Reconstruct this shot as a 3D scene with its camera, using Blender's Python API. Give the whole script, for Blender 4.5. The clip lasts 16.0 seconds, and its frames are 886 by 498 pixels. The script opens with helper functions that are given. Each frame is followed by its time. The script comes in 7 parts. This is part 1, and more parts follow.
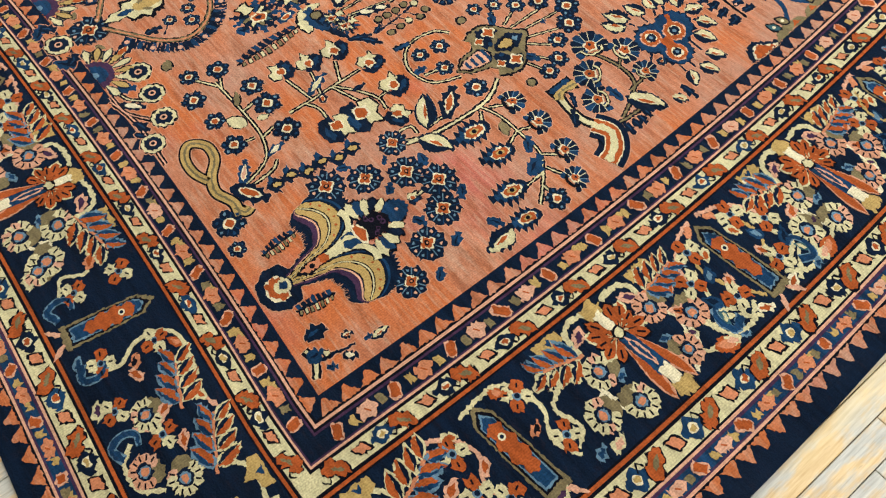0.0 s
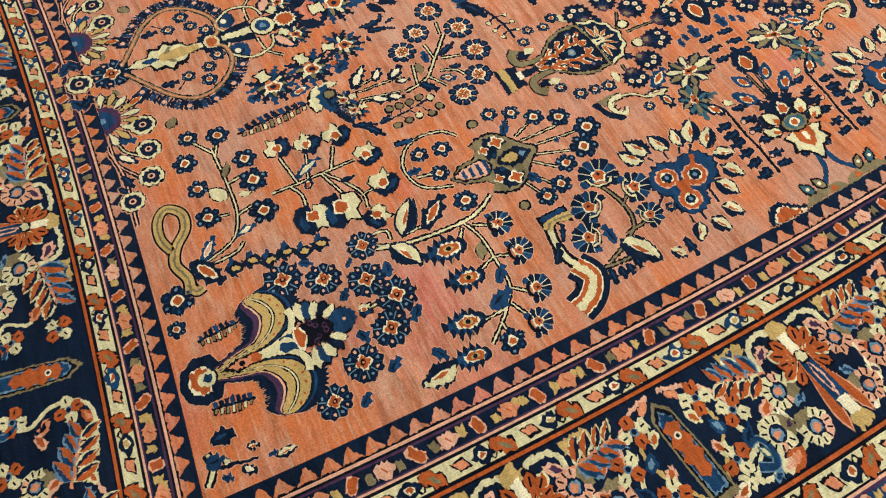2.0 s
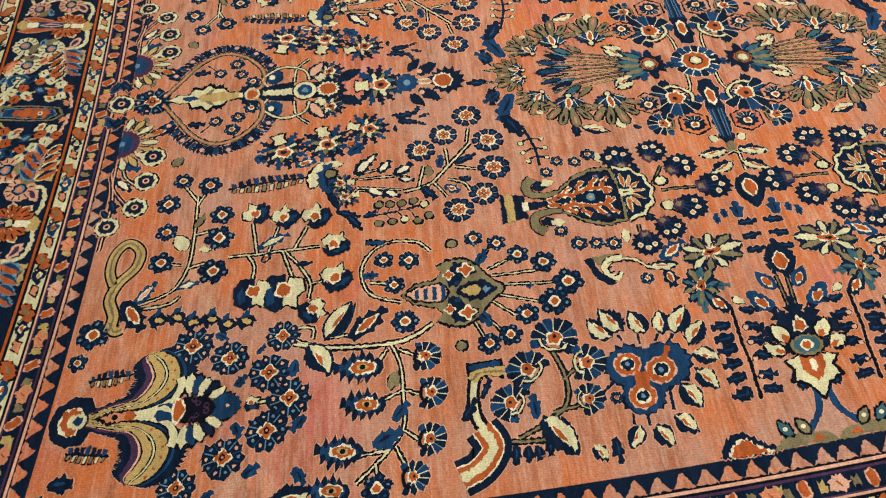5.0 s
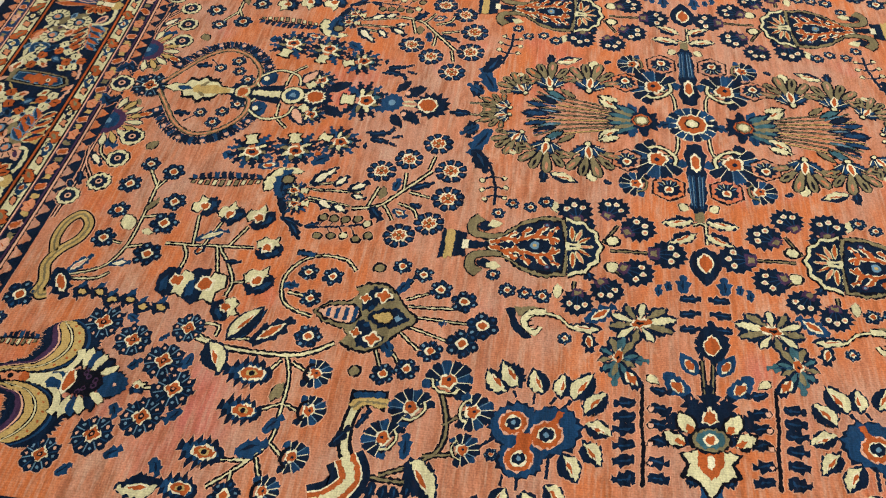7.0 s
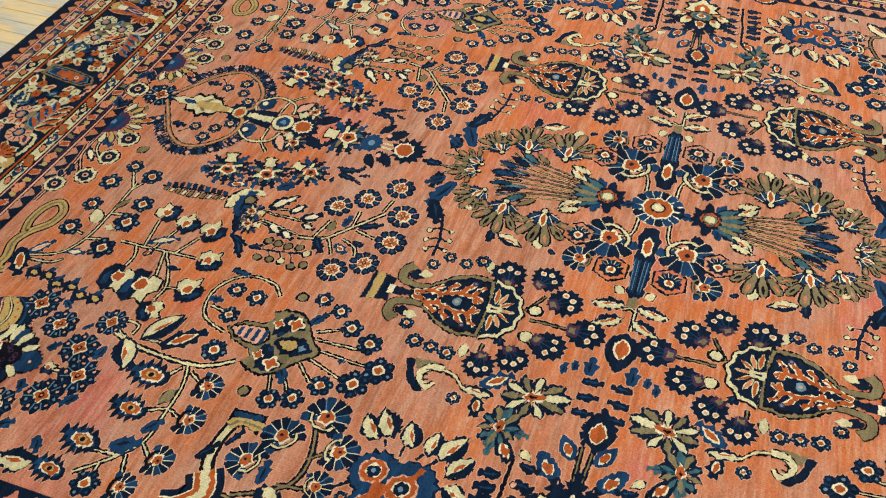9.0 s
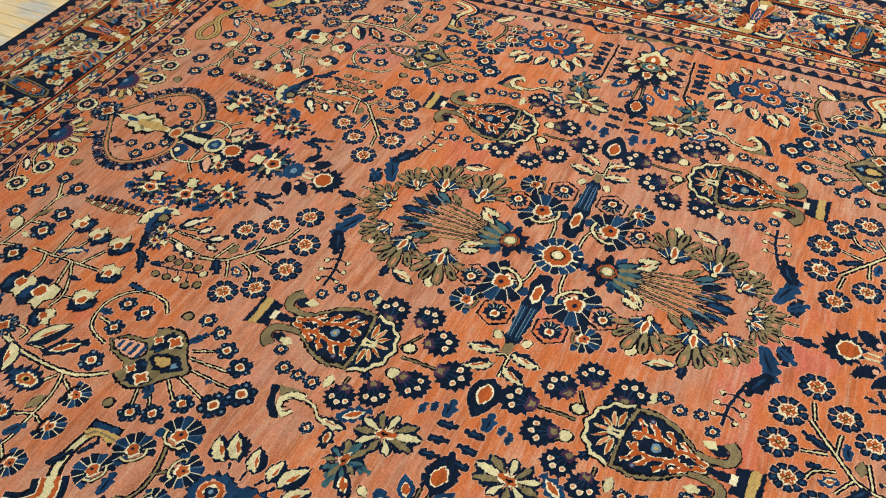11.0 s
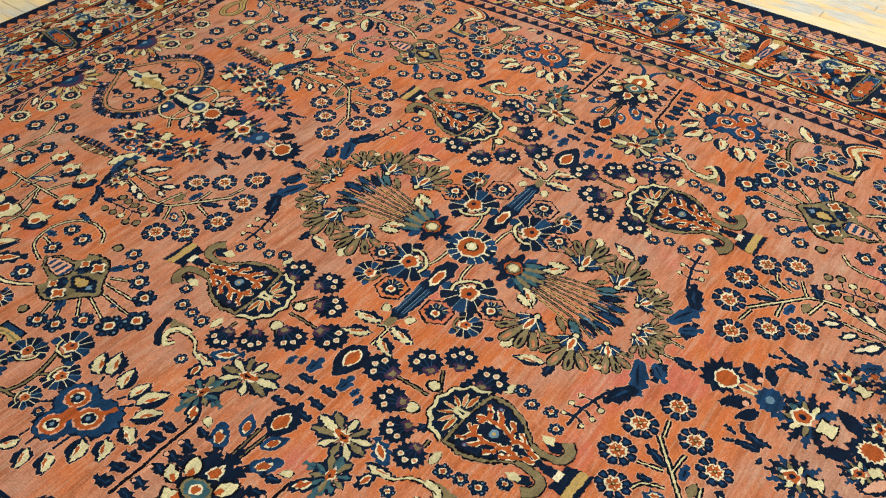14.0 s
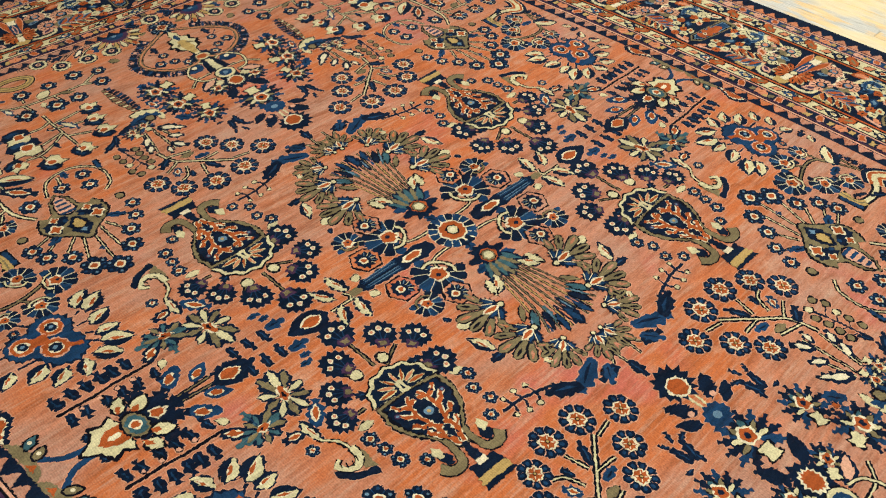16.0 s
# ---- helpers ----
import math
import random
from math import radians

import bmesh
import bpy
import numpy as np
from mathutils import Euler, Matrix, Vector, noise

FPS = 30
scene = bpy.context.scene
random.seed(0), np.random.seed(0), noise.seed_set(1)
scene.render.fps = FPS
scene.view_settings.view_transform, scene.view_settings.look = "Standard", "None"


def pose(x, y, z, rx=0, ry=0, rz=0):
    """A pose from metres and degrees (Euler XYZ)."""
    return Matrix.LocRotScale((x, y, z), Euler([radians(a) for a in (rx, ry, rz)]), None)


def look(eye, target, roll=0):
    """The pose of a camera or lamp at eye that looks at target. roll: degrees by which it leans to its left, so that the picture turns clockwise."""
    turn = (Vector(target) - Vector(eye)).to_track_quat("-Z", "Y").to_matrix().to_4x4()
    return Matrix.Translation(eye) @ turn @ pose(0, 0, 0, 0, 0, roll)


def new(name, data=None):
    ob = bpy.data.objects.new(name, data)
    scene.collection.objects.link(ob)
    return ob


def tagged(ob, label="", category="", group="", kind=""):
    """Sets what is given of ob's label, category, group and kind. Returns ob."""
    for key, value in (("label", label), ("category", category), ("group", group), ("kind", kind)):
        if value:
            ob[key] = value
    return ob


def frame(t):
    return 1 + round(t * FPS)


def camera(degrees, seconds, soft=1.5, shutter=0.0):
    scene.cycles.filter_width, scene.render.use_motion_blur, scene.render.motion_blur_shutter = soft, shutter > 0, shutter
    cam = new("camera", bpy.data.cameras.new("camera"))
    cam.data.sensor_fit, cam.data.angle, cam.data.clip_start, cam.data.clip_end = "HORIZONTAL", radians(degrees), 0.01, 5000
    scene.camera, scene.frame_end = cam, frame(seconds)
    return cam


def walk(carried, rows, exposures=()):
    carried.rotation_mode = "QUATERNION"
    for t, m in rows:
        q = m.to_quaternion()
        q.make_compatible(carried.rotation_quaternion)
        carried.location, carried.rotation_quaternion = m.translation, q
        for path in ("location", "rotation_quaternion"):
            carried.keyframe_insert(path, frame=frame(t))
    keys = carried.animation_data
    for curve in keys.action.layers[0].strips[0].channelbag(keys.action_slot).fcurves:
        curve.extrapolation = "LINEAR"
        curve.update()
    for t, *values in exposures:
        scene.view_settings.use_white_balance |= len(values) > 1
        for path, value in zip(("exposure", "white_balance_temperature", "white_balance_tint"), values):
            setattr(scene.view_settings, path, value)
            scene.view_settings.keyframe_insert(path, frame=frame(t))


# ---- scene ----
cam = camera(57.4, 16.0, soft=1.2)
PATH = [
    (0, (-1.746, -1.755, 1.439), (-1.081, -0.93, -0.257), -0.2),
    (0.5, (-1.609, -1.701, 1.443), (-0.995, -0.839, -0.253), -0.6),
    (1, (-1.517, -1.699, 1.436), (-0.951, -0.795, -0.255), -0.8),
    (1.5, (-1.433, -1.745, 1.459), (-0.917, -0.796, -0.225), -0.9),
    (2, (-1.351, -1.732, 1.48), (-0.887, -0.734, -0.19), -1.1),
    (2.5, (-1.258, -1.654, 1.473), (-0.858, -0.612, -0.187), -1.4),
    (3, (-1.19, -1.62, 1.454), (-0.851, -0.528, -0.187), -1.5),
    (3.5, (-1.123, -1.697, 1.464), (-0.849, -0.561, -0.158), -1.6),
    (4, (-1.027, -1.757, 1.475), (-0.817, -0.584, -0.131), -1.5),
    (4.5, (-0.922, -1.744, 1.482), (-0.78, -0.54, -0.109), -1.7),
    (4.7, (-0.876, -1.698, 1.473), (-0.763, -0.487, -0.114), -1.9),
    (6.8, (-0.454, -1.676, 1.434), (-0.611, -0.415, -0.11), -1.5),
    (7, (-0.416, -1.654, 1.434), (-0.603, -0.393, -0.107), -1.4),
    (7.5, (-0.307, -1.557, 1.427), (-0.572, -0.296, -0.103), -1.1),
    (8, (-0.202, -1.513, 1.436), (-0.549, -0.254, -0.078), -1.0),
    (8.5, (-0.103, -1.54, 1.438), (-0.519, -0.276, -0.055), -0.8),
    (9, (-0.003, -1.561, 1.458), (-0.476, -0.29, -0.013), -0.9),
    (9.5, (0.08, -1.506, 1.46), (-0.434, -0.229, 0.009), -0.8),
    (9.7, (0.111, -1.457, 1.453), (-0.416, -0.178, 0.008), -0.8),
    (11.8, (0.511, -1.407, 1.496), (-0.155, -0.147, 0.093), 0.2),
    (12, (0.545, -1.4, 1.494), (-0.137, -0.141, 0.097), 0.3),
    (12.5, (0.618, -1.329, 1.492), (-0.105, -0.08, 0.107), 0.5),
    (13, (0.691, -1.252, 1.467), (-0.076, -0.022, 0.089), 0.8),
    (13.5, (0.765, -1.224, 1.446), (-0.051, -0.023, 0.071), 0.9),
    (14, (0.855, -1.278, 1.455), (-0.011, -0.11, 0.081), 0.7),
    (14.5, (0.962, -1.326, 1.471), (0.059, -0.189, 0.095), 0.6),
    (15, (1.026, -1.315, 1.487), (0.091, -0.208, 0.108), 0.7),
    (15.5, (1.058, -1.205, 1.467), (0.083, -0.136, 0.087), 0.9),
    (16, (1.094, -1.131, 1.44), (0.071, -0.105, 0.061), 1.2),
]
walk(cam, [(t, look(eye, target, roll)) for t, eye, target, roll in PATH], [(0, 0.20, 5700, 10), (4.5, 0.06, 5700, 10), (9.5, -0.03, 5800, 10), (13, -0.08, 5880, 10), (16, -0.10, 5900, 10)])

# ---------------------------------------------------------------- world and light
world = bpy.data.worlds.new("room_air")
scene.world = world
world.use_nodes = True
world.node_tree.nodes["Background"].inputs["Color"].default_value = (1.0, 0.95, 0.88, 1)
world.node_tree.nodes["Background"].inputs["Strength"].default_value = 0.05
CEIL = 3.3
# Unseen lamps, added for overhead light; places and watts tuned by the rug's brightness.
ADDED_LAMPS = [(-0.6, -2.7, 34), (1.6, -2.7, 46), (-0.4, 0.2, 42), (1.8, 0.2, 48), (-1.2, 2.7, 78), (1.4, 2.7, 62)]      # x, y, watts
for lx, ly, watts in ADDED_LAMPS:
    ld = bpy.data.lights.new("added_ceiling_lamp", "AREA")
    ld.shape, ld.size, ld.size_y, ld.energy, ld.color = "RECTANGLE", 1.2, 0.6, watts, (1.0, 0.975, 0.935)
    lo = new("added_lamp_light", ld)
    lo.location = (lx, ly, CEIL - 0.09)


# ---------------------------------------------------------------- materials
def nodes_of(name):
    m = bpy.data.materials.new(name)
    m.use_nodes = True
    nt = m.node_tree
    return m, nt, nt.nodes["Principled BSDF"]


def link(nt, a, b):
    nt.links.new(a, b)


def noise_node(nt, vec, scale, detail=3.0, rough=0.55):
    n = nt.nodes.new("ShaderNodeTexNoise")
    n.inputs["Scale"].default_value, n.inputs["Detail"].default_value, n.inputs["Roughness"].default_value = scale, detail, rough
    link(nt, vec, n.inputs["Vector"])
    return n.outputs["Fac"]


def ramp(nt, fac, lo, hi, a=0.0, b=1.0):
    n = nt.nodes.new("ShaderNodeMapRange")
    for key, v in (("From Min", lo), ("From Max", hi), ("To Min", a), ("To Max", b)):
        n.inputs[key].default_value = v
    link(nt, fac, n.inputs["Value"])
    return n.outputs["Result"]


def mix(nt, fac, a, b, how="MIX"):
    n = nt.nodes.new("ShaderNodeMix")
    n.data_type, n.blend_type = "RGBA", how
    for sock, v in ((n.inputs[0], fac), (n.inputs[6], a), (n.inputs[7], b)):
        if isinstance(v, (float, int)):
            sock.default_value = v
        elif isinstance(v, tuple):
            sock.default_value = (*v, 1)
        else:
            link(nt, v, sock)
    return n.outputs[2]


def stretched(nt, vec, sx, sy, sz=1.0):
    n = nt.nodes.new("ShaderNodeMapping")
    n.inputs["Scale"].default_value = (sx, sy, sz)
    link(nt, vec, n.inputs["Vector"])
    return n.outputs["Vector"]


def pile(name, base, spread=0.25, field=False):
    """Knotted wool: knots of 3 mm, streaks along the warp, worn and faded patches."""
    m, nt, p = nodes_of(name)
    vec = nt.nodes.new("ShaderNodeNewGeometry").outputs["Position"]
    knots = noise_node(nt, stretched(nt, vec, 1.0, 0.8), 300, 1.0)
    streak = noise_node(nt, stretched(nt, vec, 1.0, 0.10), 62, 4.0, 0.65)
    patch = noise_node(nt, vec, 3.1, 4.0, 0.6)
    dark = tuple(c * (1 - spread) for c in base)
    light = tuple(min(1.0, c * (1 + spread)) for c in base)
    col = mix(nt, ramp(nt, streak, 0.32, 0.68), dark, light)
    if field:
        col = mix(nt, ramp(nt, patch, 0.46, 0.62, 0, 0.80), col, FADED)
        col = mix(nt, ramp(nt, noise_node(nt, stretched(nt, vec, 1.6, 0.7), 1.5, 4.0, 0.6), 0.46, 0.56, 0, 0.95), col, DEEP)
        col = mix(nt, ramp(nt, noise_node(nt, vec, 2.6, 3.0), 0.57, 0.68, 0, 0.65), col, ROSE)
        # abrash: bands and dashes of unevenly dyed yarn along the warp
        dash = noise_node(nt, stretched(nt, vec, 1.0, 0.22), 46, 3.0, 0.6)
        col = mix(nt, ramp(nt, dash, 0.50, 0.66, 0, 0.55), col, tuple(0.52 * c for c in DEEP))
        weft = noise_node(nt, stretched(nt, vec, 1.0, 0.07), 120, 3.0, 0.7)
        col = mix(nt, ramp(nt, weft, 0.48, 0.68, 0, 0.42), col, WARP)
        scuff = noise_node(nt, stretched(nt, vec, 1.0, 0.5), 9.0, 5.0, 0.7)
        col = mix(nt, ramp(nt, scuff, 0.56, 0.72, 0, 0.55), col, WARP)
    else:
        col = mix(nt, ramp(nt, patch, 0.5, 0.75, 0, 0.6), col, tuple(min(1, c * 1.35 + 0.004) for c in base))
        fray = noise_node(nt, stretched(nt, vec, 1.0, 0.3), 110, 3.0, 0.75)
        col = mix(nt, ramp(nt, fray, 0.56, 0.78, 0, 0.55), col, tuple(c * 0.55 + WEAR * w for c, w in zip(base, (0.30, 0.12, 0.07))))
    rowsn = nt.nodes.new("ShaderNodeTexWave")
    rowsn.bands_direction = "Y"
    rowsn.inputs["Scale"].default_value, rowsn.inputs["Distortion"].default_value, rowsn.inputs["Detail"].default_value, rowsn.inputs["Detail Scale"].default_value = 66.0, 2.2, 2.0, 1.5
    link(nt, vec, rowsn.inputs["Vector"])
    both_n = nt.nodes.new("ShaderNodeMath")
    both_n.operation = "MULTIPLY_ADD"
    link(nt, rowsn.outputs["Fac"], both_n.inputs[0])
    both_n.inputs[1].default_value = 0.16
    link(nt, knots, both_n.inputs[2])
    shade = ramp(nt, both_n.outputs[0], 0.34, 0.82, 0.72, 1.16)
    tone = nt.nodes.new("ShaderNodeCombineColor")
    for i in range(3):
        link(nt, shade, tone.inputs[i])
    col = mix(nt, 1.0, col, tone.outputs[0], "MULTIPLY")
    link(nt, col, p.inputs["Base Color"])
    p.inputs["Roughness"].default_value = 0.8
    p.inputs["Specular IOR Level"].default_value = 0.05
    p.inputs["Sheen Weight"].default_value = SHEEN
    p.inputs["Sheen Roughness"].default_value = 0.45
    p.inputs["Sheen Tint"].default_value = (1.0, 0.93, 0.87, 1)
    bump = nt.nodes.new("ShaderNodeBump")
    bump.inputs["Strength"].default_value, bump.inputs["Distance"].default_value = 0.5, 0.003
    ridge = nt.nodes.new("ShaderNodeMath")
    ridge.operation = "MULTIPLY_ADD"
    link(nt, streak, ridge.inputs[0])
    ridge.inputs[1].default_value = 0.8
    link(nt, knots, ridge.inputs[2])
    link(nt, ridge.outputs[0], bump.inputs["Height"])
    link(nt, bump.outputs["Normal"], p.inputs["Normal"])
    return m


SHEEN = 0.012
WEAR = 0.06
FADED, DEEP, ROSE, WARP = (0.370, 0.200, 0.130), (0.440, 0.122, 0.033), (0.43, 0.113, 0.088), (0.49, 0.33, 0.215)
PILE = {
    "F": pile("salmon_wool", (0.390, 0.151, 0.075), 0.27, True),
    "N": pile("navy_wool", (0.0026, 0.0078, 0.0195), 0.45),
    "K": pile("black_navy_wool", (0.0024, 0.0028, 0.0055), 0.3),
    "B": pile("indigo_wool", (0.0080, 0.031, 0.072), 0.5),
    "L": pile("sky_blue_wool", (0.10, 0.17, 0.22), 0.3),
    "T": pile("teal_wool", (0.035, 0.085, 0.095), 0.3),
    "C": pile("cream_wool", (0.49, 0.435, 0.230), 0.20),
    "W": pile("ivory_wool", (0.60, 0.53, 0.33), 0.16),
    "R": pile("rust_wool", (0.300, 0.066, 0.013), 0.26),
    "S": pile("apricot_wool", (0.46, 0.175, 0.078), 0.15),
    "P": pile("peach_wool", (0.52, 0.28, 0.17), 0.14),
    "O": pile("olive_wool", (0.155, 0.122, 0.056), 0.28),
    "G": pile("gold_wool", (0.37, 0.25, 0.078), 0.18),
    "H": pile("pale_salmon_wool", (0.48, 0.235, 0.130), 0.22),
    "U": pile("plum_wool", (0.045, 0.020, 0.045), 0.3),
}


def plain(name, base, rough=0.6, amount=0.12, scale=6.0):
    m, nt, p = nodes_of(name)
    vec = nt.nodes.new("ShaderNodeNewGeometry").outputs["Position"]
    f = noise_node(nt, vec, scale, 5.0)
    link(nt, mix(nt, ramp(nt, f, 0.3, 0.7), tuple(c * (1 - amount) for c in base), tuple(min(1, c * (1 + amount)) for c in base)), p.inputs["Base Color"])
    p.inputs["Roughness"].default_value = rough
    return m


def board_paint():
    """Worn pale paint over yellow softwood, each board in its own tone."""
    m, nt, p = nodes_of("worn_painted_board")
    vec = nt.nodes.new("ShaderNodeNewGeometry").outputs["Position"]
    rnd = nt.nodes.new("ShaderNodeObjectInfo").outputs["Random"]
    shift = nt.nodes.new("ShaderNodeCombineXYZ")
    mul = nt.nodes.new("ShaderNodeMath")
    mul.operation = "MULTIPLY"
    mul.inputs[1].default_value = 37.0
    link(nt, rnd, mul.inputs[0])
    link(nt, mul.outputs[0], shift.inputs[0])
    add = nt.nodes.new("ShaderNodeVectorMath")
    link(nt, vec, add.inputs[0])
    link(nt, shift.outputs[0], add.inputs[1])
    v = add.outputs[0]
    grain = noise_node(nt, stretched(nt, v, 4.0, 60.0), 3.0, 6.0, 0.65)
    wear = noise_node(nt, stretched(nt, v, 5.0, 14.0), 1.0, 4.0, 0.6)
    blot = noise_node(nt, stretched(nt, vec, 1.0, 2.2), 2.1, 3.0)
    paint = mix(nt, ramp(nt, grain, 0.35, 0.7), (0.36, 0.345, 0.28), (0.62, 0.60, 0.50))
    wood = mix(nt, ramp(nt, grain, 0.35, 0.7), (0.58, 0.36, 0.11), (0.76, 0.56, 0.25))
    col = mix(nt, ramp(nt, wear, 0.50, 0.59, 0, 0.85), paint, wood)
    col = mix(nt, ramp(nt, blot, 0.47, 0.56, 0, 0.65), col, mix(nt, 0.6, wood, (0.80, 0.66, 0.33)))
    col = mix(nt, ramp(nt, noise_node(nt, stretched(nt, v, 20.0, 90.0), 1.0, 4.0), 0.66, 0.76, 0, 0.5), col, (0.20, 0.15, 0.10))
    link(nt, col, p.inputs["Base Color"])
    p.inputs["Roughness"].default_value = 0.42
    bump = nt.nodes.new("ShaderNodeBump")
    bump.inputs["Strength"].default_value, bump.inputs["Distance"].default_value = 0.3, 0.002
    link(nt, grain, bump.inputs["Height"])
    link(nt, bump.outputs["Normal"], p.inputs["Normal"])
    return m


BOARD = board_paint()
WALL = plain("off_white_plaster", (0.72, 0.69, 0.62), 0.8, 0.05)
CEILING = plain("white_ceiling_paint", (0.78, 0.77, 0.74), 0.85, 0.04)
GAP = plain("dark_floor_gap", (0.10, 0.08, 0.06), 0.9, 0.3, 20)
STEEL = plain("added_lamp_white_steel", (0.8, 0.8, 0.8), 0.4, 0.03)


def mesh_of(name, verts, faces, mats, index=None):
    me = bpy.data.meshes.new(name)
    me.from_pydata(verts, [], faces)
    for mt in mats:
        me.materials.append(mt)
    if index is not None:
        me.polygons.foreach_set("material_index", index)
    me.update()
    return me


def box(name, x0, x1, y0, y1, z0, z1, mat):
    v = [(x, y, z) for z in (z0, z1) for y in (y0, y1) for x in (x0, x1)]
    f = [(0, 2, 3, 1), (4, 5, 7, 6), (0, 1, 5, 4), (2, 6, 7, 3), (0, 4, 6, 2), (1, 3, 7, 5)]
    return new(name, mesh_of(name, v, f, [mat]))


# ---------------------------------------------------------------- room
X0, X1, Y0, Y1 = -4.6, 4.6, -3.9, 5.2
tagged(box("floor", X0, X1, Y0, Y1, -0.14, -0.019, GAP), "dark gaps between worn pale painted floorboards", "floor", kind="structure")
# Walls and ceiling are unseen, added to enclose the light.
for nm, b in (("unseen_wall_south", (X0, X1, Y0 - 0.15, Y0)), ("unseen_wall_north", (X0, X1, Y1, Y1 + 0.15)), ("unseen_wall_west", (X0 - 0.15, X0, Y0 - 0.15, Y1 + 0.15)), ("unseen_wall_east", (X1, X1 + 0.15, Y0 - 0.15, Y1 + 0.15))):
    tagged(box(nm, *b, -0.14, CEIL + 0.15, WALL), "plain off-white plaster wall, unseen, added to enclose the light", "wall", kind="structure")
tagged(box("ceiling", X0, X1, Y0, Y1, CEIL, CEIL + 0.15, CEILING), "plain white painted ceiling, unseen, added to enclose the light", "ceiling", kind="structure")
# housings for the added lamps, all out of view
for lx, ly, watts in ADDED_LAMPS:
    tagged(box("added_ceiling_lamp", lx - 0.65, lx + 0.65, ly - 0.35, ly + 0.35, CEIL - 0.07, CEIL, STEEL), "white steel housing of an added, unseen ceiling lamp", "ceiling lamp", "ceiling lamps")


# ---------------------------------------------------------------- the rug: plan
# u runs along the rug, v across it, both from the middle of the medallion.
FU, FV = 1.492, 1.137            # half the field
THICK = 0.011
KY = 1.08                        # the end borders are wider than drawn
rug = tagged(new("rug"), "large salmon hand-knotted floral rug with navy borders, lying on worn boards", "rug")


def lay(u, v):
    """From the rug's plan to the floor: the hand-woven field is a little out of square."""
    a, b = max(-FU, min(FU, u)), max(-FV, min(FV, v))
    x = a + 0.0378 * a + 0.0034 * b + 0.0192 * a * b + 0.0076 * a * a - 0.0248 * b * b + 0.0045 * a * a * b + 0.0124 * a * b * b
    c = a if a < 0.6 else 0.6 + 0.2 * (1 - math.exp(-(a - 0.6) / 0.2))      # the skew fades out towards the east side
    y = b + 0.0063 * b - 0.041 * c * b + 0.0302 * b * b - 0.0359 * c * c * b + 0.0416 * c * b * b
    if b > 0.85:
        y -= 0.06 * ((b - 0.85) / 0.287) ** 2      # the far end is woven tighter
    return x + (u - a), y + KY * (v - b)


def q_bl(u, v):
    return lay(u, v)


def q_br(u, v):
    return lay(-u, v)


def q_tl(u, v):
    return lay(u, -v)


def q_tr(u, v):
    return lay(-u, -v)


QUARTERS = (q_bl, q_br, q_tl, q_tr)
ENDS = (q_bl, q_tl)              # things on the long axis u = 0
SIDES = (q_bl, q_br)             # things on the short axis v = 0
rnd = random.Random(7)
LOOKS = {
    "flower_motif": "round navy knotted flower with rust heart", "rosette_motif": "blue petalled rosette with ivory and rust heart", "bud_motif": "small navy flower with ivory-edged heart",
    "round_flower_motif": "pale-rimmed round navy flower", "eye_flower_motif": "pointed indigo flower with gold eye", "half_flower_motif": "indigo half-open blossom on cream calyx",
    "tulip_motif": "cream and navy two-toned tulip", "petal_motif": "cream petal with rust heart and navy edge", "stem_motif": "thin pale stalk between dark lines",
    "grape_flower_motif": "navy toothed blossom with three ivory rings", "fan_palmette_motif": "olive fan of petals over blue tulip", "vase_motif": "olive pitcher with striped body",
    "pitcher_motif": "olive pitcher with striped body", "heart_palmette_motif": "navy heart palmette with rust tree", "corner_palmette_motif": "large gold-winged corner palmette",
    "blue_blossom_motif": "bright indigo three-eyed blossom", "star_flower_motif": "star flower of cream and olive petals", "border_palmette_motif": "rust border palmette with gold tips",
    "border_rosette_motif": "pale scalloped border rosette with dark dashes", "four_petal_motif": "cream and rust four-petalled flower", "cartouche_motif": "blue lozenge with rust zigzag",
    "ivory_stripe_motif": "rust leaf and navy flower on ivory stripe", "guard_flower_motif": "rust leaf and apricot flower on guard stripe", "zigzag_tooth": "salmon tooth of the edge stripe",
    "main_band": "dark navy main border ground", "ivory_band": "ivory border stripe", "rust_band": "narrow rust border line", "rug_body": "thick navy edge and back of the rug",
}
count = [0]


def resample(pts, step):
    out = []
    n = len(pts)
    for i in range(n):
        ax, ay = pts[i]
        bx, by = pts[(i + 1) % n]
        d = math.hypot(bx - ax, by - ay)
        k = max(1, round(d / step))
        out += [(ax + (bx - ax) * j / k, ay + (by - ay) * j / k) for j in range(k)]
    return out


def crosses(pts):
    """Whether an outline cuts itself."""
    a = np.array(pts)
    b = np.roll(a, -1, 0)
    n = len(a)

    def side(p, q, r):
        return (q[..., 0] - p[..., 0]) * (r[..., 1] - p[..., 1]) - (q[..., 1] - p[..., 1]) * (r[..., 0] - p[..., 0])
    A, B, C, D = a[:, None], b[:, None], a[None], b[None]
    hit = (side(A, B, C) * side(A, B, D) < 0) & (side(C, D, A) * side(C, D, B) < 0)
    i = np.arange(n)
    gap = np.abs(i[:, None] - i[None])
    return bool((hit & (gap > 1) & (gap < n - 1)).any())


def jag(pts, amp=0.0011, step=0.0046):
    """The stepped edge that knots give to an outline."""
    amp = 2.0 * amp + 0.0004
    line = resample(pts, step)
    for k in (1.0, 0.5, 0.22):
        out = [(x + rnd.uniform(-amp, amp) * 0.75 * k, y + rnd.uniform(-amp, amp) * 1.5 * k) for x, y in line]
        if not crosses(out):
            return out
    return line


def area(pts):
    return sum(a[0] * b[1] - b[0] * a[1] for a, b in zip(pts, pts[1:] + pts[:1]))


